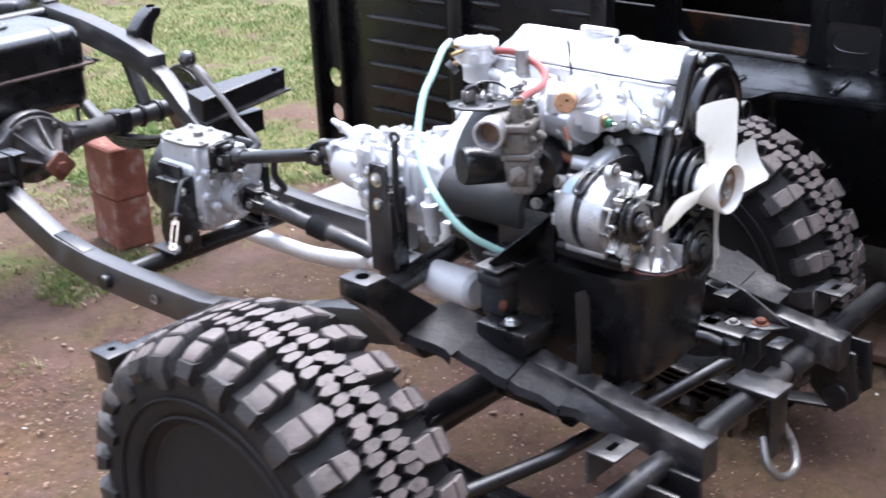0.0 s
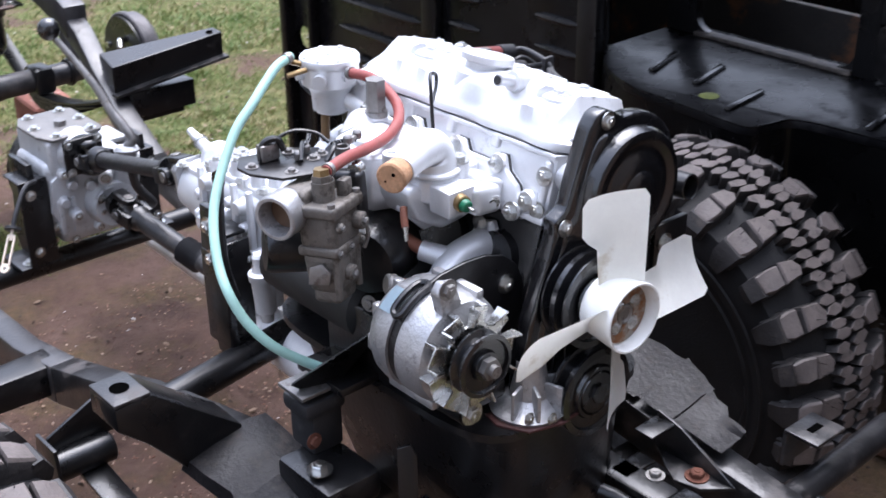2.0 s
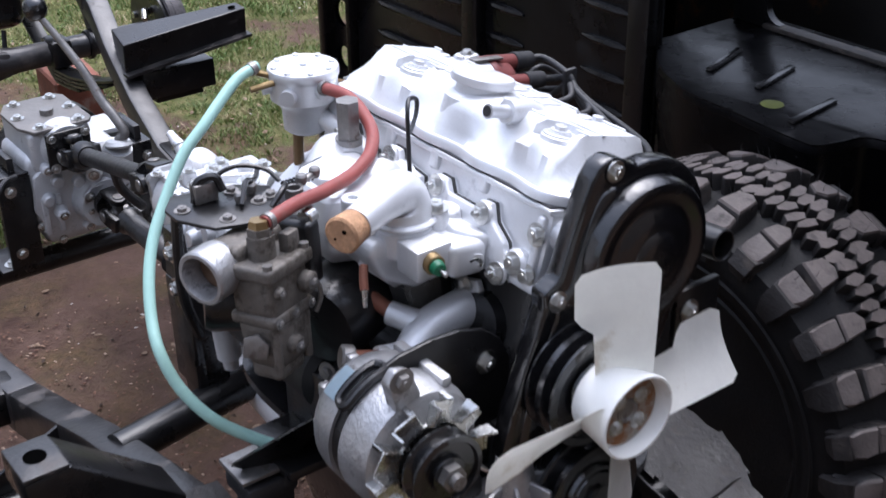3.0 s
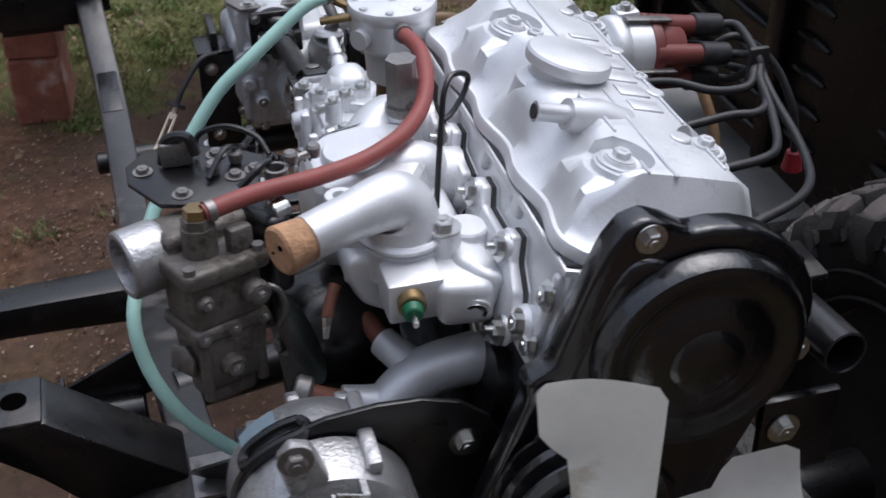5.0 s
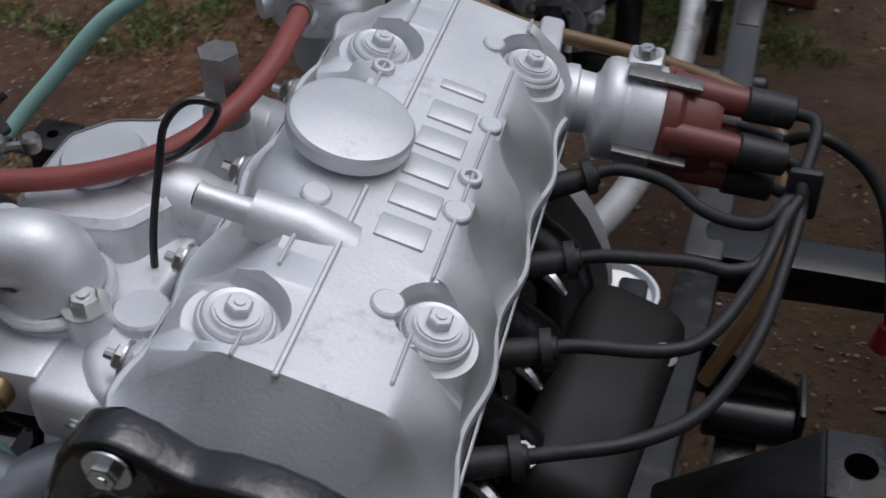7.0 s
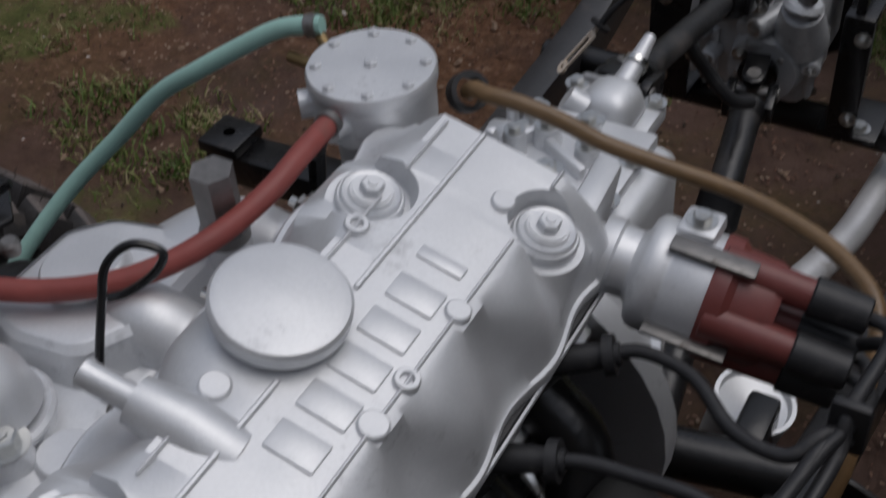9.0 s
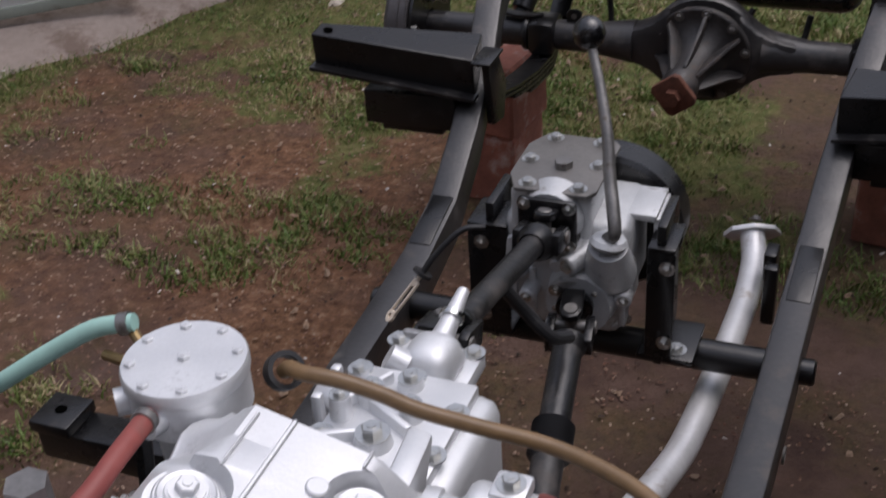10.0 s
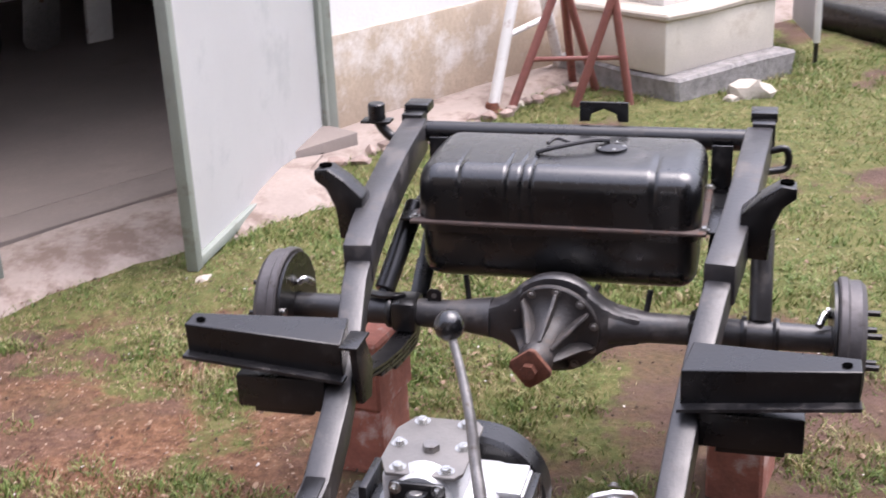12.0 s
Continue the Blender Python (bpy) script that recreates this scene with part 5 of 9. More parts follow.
# rear dampers, sloping forward from the towers to the axle
for s, top, low in ((-1, (-0.322, 2.085, 0.625), (-0.364, 1.925, 0.462)), (1, (0.405, 1.985, 0.640), (0.408, 1.905, 0.456))):
    d = thing("shock_absorber", "black tubular shock absorber", "shock absorber", low, "shock absorbers")
    bm = bmesh.new()
    a, b = Vector(top), Vector(low)
    cyl(bm, a, a.lerp(b, 0.90), 0.022, bev=0.003)
    # the right tube is greyer to stand for light falling on it
    part("damper_tube", bm, BLACK if s < 0 else RAIL, d)
    bm = bmesh.new()
    cyl(bm, a.lerp(b, 0.90), b, 0.012)
    part("damper_rod", bm, BLACK, d)
    bm = bmesh.new()
    cyl(bm, b + Vector((-0.028, 0, 0)), b + Vector((0.028, 0, 0)), 0.020, bev=0.003)
    part("lower_eye", bm, BLACK, d)
    for dx in (-0.030, 0.030):
        bm = bmesh.new()
        lathe(bm, [(0.028, -0.006), (0.034, -0.006), (0.036, 0.0), (0.034, 0.006), (0.028, 0.006)], aim((b.x + dx, 1.90, 0.452), (b.x + dx + 1, 1.90, 0.452)), 24, closed=True)
        part("axle_clamp", bm, BLACK, d)
# crescent bracket at the foot of one damper
bm = bmesh.new()
prism(bm, [(-0.385, 1.892), (-0.350, 1.880), (-0.318, 1.884), (-0.300, 1.896), (-0.306, 1.908), (-0.330, 1.902), (-0.358, 1.904), (-0.382, 1.914)], 0.486, 0.494, I4, 0.002)
part("damper_bracket", bm, BLACK, rear_axle)

# ---- fuel tank between the rear rails ----
tank = thing("fuel_tank", "satin black pressed-steel fuel tank with a rusty seam flange", "fuel tank", (-0.01, 2.13, 0.54))


def tank_half(z0, z1, x0, x1, y0, y1):
    b = bmesh.new()
    box(b, ((x0 + x1) / 2, (y0 + y1) / 2, (z0 + z1) / 2), (x1 - x0, y1 - y0, z1 - z0), I4, 0.040, 5)
    return b


def upper_shell():
    """A pressed half with round shoulders and shallow grooves across its top."""
    b = bmesh.new()
    x0, x1, y0, y1, z0, z1, r = -0.296, 0.286, 1.985, 2.275, 0.60, 0.741, 0.045
    grooves = ((-0.203, 0.004), (-0.104, 0.003), (-0.074, 0.003), (-0.052, 0.003), (0.190, 0.006))
    stops = [x0 + r - r * math.cos(math.radians(9 * i)) for i in range(11)]
    stops += [x0 + r + 0.003 * i for i in range(1, int((x1 - x0 - 2 * r) / 0.003))]
    stops += [x1 - r + r * math.sin(math.radians(9 * i)) for i in range(11)]
    rows = []
    for x in stops:
        d = max(0.0, x0 + r - x, x - (x1 - r))
        inset = r - math.sqrt(max(0.0, r * r - d * d))
        dip = sum(0.0045 * math.exp(-((x - g) / w) ** 2) for g, w in grooves)
        if x < -0.203 or x > 0.190:
            dip += 0.003
        a, c, t = y0 + inset * 0.9, y1 - inset * 0.9, z1 - inset * 0.8
        ring = [(a, z0), (a, t - r - 0.03)]
        ring += [(a + r - (r - dip) * math.cos(math.radians(10 * i)), t - r + (r - dip) * math.sin(math.radians(10 * i))) for i in range(10)]
        ring += [(a + r + (c - a - 2 * r) * f, t - dip * max(0.0, 1 - 2.2 * f) + 0.002 * math.sin(math.pi * f)) for f in (0.15, 0.3, 0.5, 0.75)]
        ring += [(c - r + r * math.sin(math.radians(15 * i)), t - r + r * math.cos(math.radians(15 * i))) for i in range(7)]
        ring += [(c, z0)]
        rows.append([b.verts.new((x, y, z)) for y, z in ring])
    for p, q in zip(rows, rows[1:]):
        for j in range(len(p)):
            b.faces.new((p[j], p[j - 1], q[j - 1], q[j]))
    b.faces.new(rows[0]), b.faces.new(rows[-1])
    bmesh.ops.recalc_face_normals(b, faces=b.faces)
    return b


shell = part("upper_shell", upper_shell(), TANK_BLACK, tank, "", 50)
bm = tank_half(0.490, 0.640, -0.290, 0.280, 1.990, 2.270)
part("lower_shell", bm, TANK_BLACK, tank)
bm = bmesh.new()
box(bm, (-0.005, 2.13, 0.622), (0.604, 0.312, 0.007), I4, 0.002)
flange = part("seam_flange", bm, mat("scuffed_seam", (0.10, 0.07, 0.06), 0.6, var=0.3, scale=30, dirt=(0.16, 0.06, 0.03), amount=0.25, dirt_scale=30), tank, "scuffed rusty seam flange")
for x, y in ((0.292, 2.0), (-0.302, 2.0), (0.292, 2.26)):
    bolt((x, y, 0.626), (0, 0, 1), 0.007, flange)
bm = bmesh.new()
lathe(bm, [(0.034, 0.0), (0.034, 0.006), (0.022, 0.010), (0.0, 0.012)], pose(0.09, 2.14, 0.742), 24)
sender = part("sender_plate", bm, BLACK, tank, "black fuel sender plate with bright screws")
for i in range(5):
    a = 2 * math.pi * i / 5
    bolt((0.09 + 0.027 * math.cos(a), 2.14 + 0.027 * math.sin(a), 0.748), (0, 0, 1), 0.004, sender)
bm = bmesh.new()
tube(bm, [(-0.06, 2.09, 0.745), (-0.02, 2.10, 0.755), (0.05, 2.14, 0.760), (0.085, 2.155, 0.757)], 0.005, n=8)
tube(bm, [(0.0, 2.17, 0.745), (-0.03, 2.175, 0.752), (-0.045, 2.15, 0.748)], 0.004, n=8)
part("fuel_line", bm, WIRE, tank)
for x in (-0.318, 0.312):
    bm = bmesh.new()
    box(bm, (x, 2.28, 0.665), (0.045, 0.006, 0.10), I4, 0.002)
    box(bm, (x, 2.14, 0.618), (0.035, 0.28, 0.006), I4, 0.002)
    part("tank_strap", bm, BLACK, frame_thing)
bm = bmesh.new()
prism(bm, [(-0.055, 0), (-0.055, 0.045), (0.055, 0.045), (0.055, 0), (0.032, 0.0), (0.028, 0.018), (0.0, 0.030), (-0.028, 0.018), (-0.032, 0)], 0, 0.008, Matrix(((1, 0, 0, 0.045), (0, 0, 1, 2.37), (0, 1, 0, 0.735), (0, 0, 0, 1))), 0.001)
part("hitch_plate", bm, BLACK, frame_thing)
bm = bmesh.new()
cyl(bm, (-0.475, 2.32, 0.74), (-0.475, 2.32, 0.78), 0.020, bev=0.003)
tube(bm, [(-0.40, 2.32, 0.70), (-0.44, 2.32, 0.70), (-0.462, 2.32, 0.72), (-0.475, 2.32, 0.742)], 0.012)
box(bm, (-0.475, 2.32, 0.738), (0.07, 0.04, 0.006), I4, 0.001)
part("bump_stop_bracket", bm, BLACK, frame_thing)
bm = bmesh.new()
tube(bm, [(0.41, 2.30, 0.70), (0.445, 2.30, 0.705), (0.448, 2.30, 0.665), (0.41, 2.28, 0.66)], 0.008)
part("exhaust_hanger", bm, BLACK, frame_thing)


STAIN = mat("rust_stained_plate", (0.30, 0.27, 0.23), 0.55, metal=0.3, var=0.3, scale=50, dirt=(0.22, 0.095, 0.035), amount=0.6, dirt_scale=28)
DARK_SEAM = mat("dark_gasket_edge", (0.05, 0.05, 0.048), 0.7, var=0.2, scale=60)
DARK_RED = mat("dark_red_sealant", (0.065, 0.02, 0.018), 0.6, var=0.3, scale=30)
MATT_BLACK = mat("matt_black_heat_paint", (0.012, 0.012, 0.012), 0.6, var=0.2, scale=12, bump=0.1)
# ---- engine, leaning over by some degrees about its own length ----
engine = thing("engine", "silver-painted four-cylinder petrol engine with black timing cover", "engine", (0.05, 0, 0.42))
ENG = pose(0.105, 0, 0.982, 0, 15.6, 0)


def E(u, v, w):
    return ENG @ Vector((u, v, w))


def valve_cover():
    bm = bmesh.new()
    stops = sorted(set([-0.186, -0.184, -0.176, -0.168, -0.160, -0.157, 0.160, 0.163, 0.172, 0.180, 0.188, 0.190] + [round(-0.154 + 0.002 * i, 4) for i in range(157)]))

    def cup(v, centres, half):
        """How far the round pocket about a bolt reaches over the top at v; 0 outside it."""
        d = min(abs(v - c) for c in centres)
        return math.sqrt(max(0.0, half * half - d * d))

    rows = []
    flange = -0.050
    for v in stops:
        e = min(1.0, max(0.0, (v + 0.186) / 0.029), max(0.0, (0.190 - v) / 0.029))
        top = flange + 0.004 + (-flange - 0.004) * e
        corner = 1.0 if e >= 1 else 0.62 + 0.38 * math.sqrt(max(0.0, 1 - (1 - e) ** 2))
        wave = 0.0030 * math.cos(2 * math.pi * (v - 0.01) / 0.082)
        near, far = -0.077 * corner - wave, 0.071 * corner + wave
        rn, rf = cup(v, (-0.129, 0.093), 0.0228) * (e >= 1), cup(v, (-0.095, 0.128), 0.0218) * (e >= 1)
        pn, pf = min(1.0, rn / 0.006), min(1.0, rf / 0.006)
        wn_, wf_ = (math.exp(-(min(abs(v - c) for c in cs) / 0.030) ** 4) * min(1.0, max(0.0, 3 * e - 2)) for cs in ((-0.129, 0.093), (-0.095, 0.128)))
        bulge = 0.5 + 0.5 * math.cos(2 * math.pi * (v + 0.018) / 0.112)
        far_bulge = 0.5 + 0.5 * math.cos(2 * math.pi * (v - 0.016) / 0.074)
        drop = -0.0145
        h = top - flange

        def blend(p, q, k):
            return (p[0] + (q[0] - p[0]) * k, p[1] + (q[1] - p[1]) * k)
        kc = 0.93 + 0.07 * e
        lobe = bulge * bulge * (3 - 2 * bulge)
        outer = [(near + 0.005, flange + 0.22 * h), (-0.0705 * kc, flange + 0.58 * h), (-0.0645 * kc, flange + 0.80 * h), (-0.0530 * kc, flange + 0.93 * h), (-0.0385 * kc, top)]
        inner = [(near + 0.009, flange + 0.18 * h), (-0.0600 * kc, flange + 0.38 * h), (-0.0520 * kc, flange + 0.62 * h), (-0.0450 * kc, flange + 0.86 * h), (-0.0385 * kc, top)]
        plain_n = [blend(q, p, lobe) for p, q in zip(outer, inner)]
        cut_n = [(near + 0.005, flange + 0.22 * h), (-0.0705, flange + 0.56 * h), (-0.0425 - 0.95 * rn, drop + 0.0010), (-0.0440 + rn, drop), (-0.0415 + rn, -0.0005)]
        plain_f = [(0.0325 * kc, top), (0.038 * kc, flange + 0.955 * h), (0.041 + 0.018 * far_bulge, flange + 0.72 * h), (0.051 + 0.017 * far_bulge, flange + 0.40 * h), (far - 0.005 + 0.003 * far_bulge, flange + 0.14 * h)]
        cut_f = [(0.0410 - rf, -0.0005), (0.0435 - rf, drop), (0.0420 + 0.95 * rf, drop - 0.001), (0.064, flange + 0.5 * h), (far - 0.004, flange + 0.2 * h)]
        pts = [(near - 0.004, flange - 0.009), (near - 0.0042, flange - 0.002), (near - 0.0028, flange + 0.0003), (near, flange + 0.001)]
        pts += [blend(p, q, k) for p, q, k in zip(plain_n, cut_n, (wn_, wn_, max(pn, 0.6 * wn_), pn, pn))]
        pts += [(-0.010, top + 0.0004), (0.010, top + 0.0004)]
        pts += [blend(p, q, k) for p, q, k in zip(plain_f, cut_f, (pf, pf, max(pf, 0.6 * wf_), wf_, wf_))]
        pts += [(far, flange + 0.001), (far + 0.0022, flange + 0.0003), (far + 0.0034, flange - 0.002), (far + 0.0032, flange - 0.009)]
        rows.append([bm.verts.new(E(u, v, w)) for u, w in pts])
    for p, q in zip(rows, rows[1:]):
        for j in range(len(p) - 1):
            bm.faces.new((p[j], p[j + 1], q[j + 1], q[j]))
    bm.faces.new(rows[0])
    bm.faces.new(rows[-1])
    cover = part("valve_cover", bm, SILVER, engine, "silver painted cast valve cover", 42)
    # raised lines of the top panel
    for u, a, b in ((-0.0140, -0.16, -0.03), (-0.0140, 0.032, 0.160), (0.0315, -0.142, -0.110), (0.0315, -0.075, 0.105), (0.0315, 0.148, 0.162), (-0.034, 0.035, 0.088), (-0.034, 0.112, 0.155), (-0.034, -0.10, -0.055), (-0.034, -0.158, -0.142)):
        bm = bmesh.new()
        box(bm, (u, (a + b) / 2, 0.0010), (0.0030 if abs(u) < 0.02 else 0.0020, b - a, 0.0022), ENG, 0.0008, 1)
        part("rib", bm, SILVER, cover)
    for u, v, r in ((0.031, 0.050, 0.0065), (0.031, -0.025, 0.0075), (0.017, -0.099, 0.008), (0.016, 0.124, 0.0065), (-0.034, -0.048, 0.0075)):
        bm = bmesh.new()
        lathe(bm, [(r, -0.006), (r, 0.0016), (r - 0.001, 0.0024), (0.0, 0.0024)], ENG @ Matrix.Translation((u, v, 0)), 18)
        part("boss", bm, SILVER, cover)
    for u, v in ((0.031, 0.003), (-0.034, 0.065)):
        bm = bmesh.new()
        lathe(bm, [(0.0064, -0.006), (0.0064, 0.0018), (0.0056, 0.0028), (0.0036, 0.0028), (0.0032, 0.0020), (0.0032, -0.001), (0.0, -0.001)], ENG @ Matrix.Translation((u, v, 0)), 20)
        part("hollow_boss", bm, SILVER, cover)
    # maker's mark as six plain raised blocks
    for i in range(6):
        v = -0.060 + 0.0245 * i + 0.008
        bm = bmesh.new()
        box(bm, (0.0105, v, 0.0008), (0.025, 0.0165 if i < 5 else 0.008, 0.0022), ENG, 0.0010, 2)
        part("raised_mark", bm, SILVER, cover)
    # hold-down bolts on stepped washers in round pockets
    for u, v in ((-0.041, -0.129), (0.041, -0.095), (-0.042, 0.093), (0.041, 0.128)):
        m = ENG @ Matrix.Translation((u, v, -0.010))
        bm = bmesh.new()
        lathe(bm, [(0.0182, -0.012), (0.0178, 0.0005), (0.0168, 0.0015), (0.0, 0.0015)], m, 32)
        part("pocket", bm, SILVER, cover)
        bm = bmesh.new()
        lathe(bm, [(0.0158, -0.002), (0.0158, 0.003), (0.0148, 0.0040), (0.0120, 0.0030), (0.0110, 0.0055), (0.0, 0.0055)], m, 26)
        part("washer", bm, SILVER, cover)
        bolt(m @ Vector((0, 0, 0.0055)), ENG.to_3x3() @ Vector((0, 0, 1)), 0.0062, cover, BOLT_SILVER)
    # oil filler cap
    bm = bmesh.new()
    m = ENG @ Matrix.Translation((-0.0335, -0.001, 0))
    lathe(bm, [(0.025, -0.012), (0.025, 0.002), (0.0318, 0.004), (0.0325, 0.006), (0.0325, 0.0115), (0.0310, 0.0135), (0.027, 0.0146), (0.0, 0.0152)], m, 48)
    part("filler_cap", bm, SILVER, cover, "round silver oil filler cap")
    bm = bmesh.new()
    lathe(bm, [(0.036, -0.035), (0.034, -0.012), (0.027, -0.006), (0.0, -0.004)], m, 36)
    part("filler_neck", bm, SILVER, cover)
    # breather stub
    bm = bmesh.new()
    tube(bm, [E(-0.012, -0.066, -0.014), E(-0.035, -0.068, -0.006), E(-0.058, -0.070, -0.0045)], [0.017, 0.0145, 0.0115], n=20, curved=False)
    tube(bm, [E(-0.056, -0.070, -0.0045), E(-0.080, -0.072, -0.004), E(-0.083, -0.072, -0.004)], [0.0066, 0.0066, 0.0074], n=18, curved=False)
    part("breather_stub", bm, SILVER, cover)
    bm = bmesh.new()
    lathe(bm, [(0.0, 0.0), (0.0054, 0.0), (0.0054, 0.001)], aim(E(-0.0832, -0.072, -0.004), E(-1.0832, -0.072, -0.004)), 14)
    part("breather_bore", bm, WIRE, cover)
    bm = bmesh.new()
    box(bm, (-0.003, 0.002, -0.0605), (0.156, 0.362, 0.003), ENG, 0.001, 1)
    part("gasket", bm, WIRE, engine, "thin black cover gasket")
    return cover


valve_cover()


def head_and_block():
    bm = bmesh.new()
    box(bm, (-0.003, 0.004, -0.100), (0.150, 0.372, 0.078), ENG, 0.006)
    head = part("cylinder_head", bm, SILVER, engine, "silver painted cylinder head")
    for v, w, dv, dw in ((-0.172, -0.103, 0.010, 0.066), (-0.010, -0.072, 0.014, 0.020), (0.066, -0.072, 0.014, 0.020), (-0.086, -0.070, 0.014, 0.018), (0.150, -0.072, 0.014, 0.020)):
        bm = bmesh.new()
        box(bm, (-0.0785, v, w), (0.010, dv, dw), ENG, 0.004, 3)
        part("cast_rib", bm, SILVER, head)
    bm = bmesh.new()
    box(bm, (-0.004, 0.004, -0.1375), (0.162, 0.376, 0.010), ENG, 0.003)
    part("lower_lip", bm, SILVER, head)
    bm = bmesh.new()
    box(bm, (-0.003, 0.004, -0.0645), (0.160, 0.372, 0.006), ENG, 0.002)
    part("upper_lip", bm, SILVER, head)
    bm = bmesh.new()
    cyl(bm, E(-0.060, -0.180, -0.085), E(-0.060, -0.20, -0.085), 0.016, n=16)
    part("end_boss", bm, SILVER, head)
    bm = bmesh.new()
    lathe(bm, [(0.0, 0), (0.013, 0.0), (0.014, 0.008), (0.011, 0.012), (0.0, 0.012)], aim(E(-0.077, -0.156, -0.122), E(-1.077, -0.156, -0.122)), 18)
    part("core_plug", bm, SILVER, head)
    for v, w in ((-0.172, -0.088), (-0.172, -0.128), (-0.156, -0.122)):
        bolt(E(-0.0835 if v < -0.16 else -0.088, v, w), ENG.to_3x3() @ Vector((-1, 0, 0)), 0.0070, head)
    bm = bmesh.new()
    box(bm, (0.0, 0.004, -0.21), (0.142, 0.355, 0.142), ENG, 0.010)
    for v in (-0.12, -0.035, 0.05, 0.135):
        cyl(bm, E(-0.06, v, -0.2), E(-0.082, v, -0.2), 0.035, 0.03, n=20)
    box(bm, (0.0, 0.004, -0.30), (0.17, 0.37, 0.05), ENG, 0.010)
    part("engine_block", bm, BLACK, engine, "black painted engine block")
    # sump: wide pan, deeper in front
    bm = bmesh.new()
    b = bmesh.new()
    rings = []
    for z, x0, x1, y0, y1 in ((0.662, -0.150, 0.135, -0.245, 0.20), (0.652, -0.150, 0.135, -0.245, 0.20), (0.648, -0.128, 0.115, -0.238, 0.19), (0.54, -0.118, 0.105, -0.232, 0.13), (0.475, -0.112, 0.10, -0.225, 0.09), (0.445, -0.095, 0.085, -0.205, 0.06)):
        n = 28
        ring = []
        for i in range(n):
            a = 2 * math.pi * i / n
            cx, cy = (x0 + x1) / 2, (y0 + y1) / 2
            q = lambda c: math.copysign(abs(c) ** 0.38, c)
            ring.append(b.verts.new((cx + (x1 - x0) / 2 * q(math.cos(a)), cy + (y1 - y0) / 2 * q(math.sin(a)), z)))
        rings.append(ring)
    for p, q in zip(rings, rings[1:]):
        for i in range(28):
            b.faces.new((p[i], p[(i + 1) % 28], q[(i + 1) % 28], q[i]))
    b.faces.new(rings[0]), b.faces.new(rings[-1])
    joined(bm, b)
    part("sump", bm, BLACK, engine, "matt black pressed oil sump", 30)
    bm = bmesh.new()
    prism(bm, [(-0.104, -0.190), (-0.110, -0.215), (-0.092, -0.250), (-0.050, -0.263), (-0.010, -0.258), (0.0, -0.22)], 0.6615, 0.6650, I4, 0.001)
    part("sump_flange", bm, DARK_RED, engine, "thin rusty red sump flange edge")
    bm = bmesh.new()
    lathe(bm, [(0.044, 0.0), (0.046, 0.005), (0.034, 0.010), (0.024, 0.020), (0.017, 0.065), (0.0, 0.070)], pose(-0.056, -0.212, 0.664), 28)
    ribs = []
    for a in (200, 240, 285, 330):
        rb = bmesh.new()
        box(rb, (0.032, 0, 0.022), (0.024, 0.005, 0.036), pose(-0.056, -0.212, 0.664, 0, 0, a), 0.002)
        ribs.append(rb)
    pump_ = part("oil_pump_housing", bm, ALU, engine, "bare cast alloy oil pump housing")
    for rb in ribs:
        part("rib", rb, ALU, pump_)
    for x, y, z in ((-0.040, -0.250, 0.684), (-0.086, -0.242, 0.676), (-0.064, -0.256, 0.673), (-0.028, -0.240, 0.705)):
        bolt((x, y, z), (0, -1, 0), 0.0046, pump_)


head_and_block()


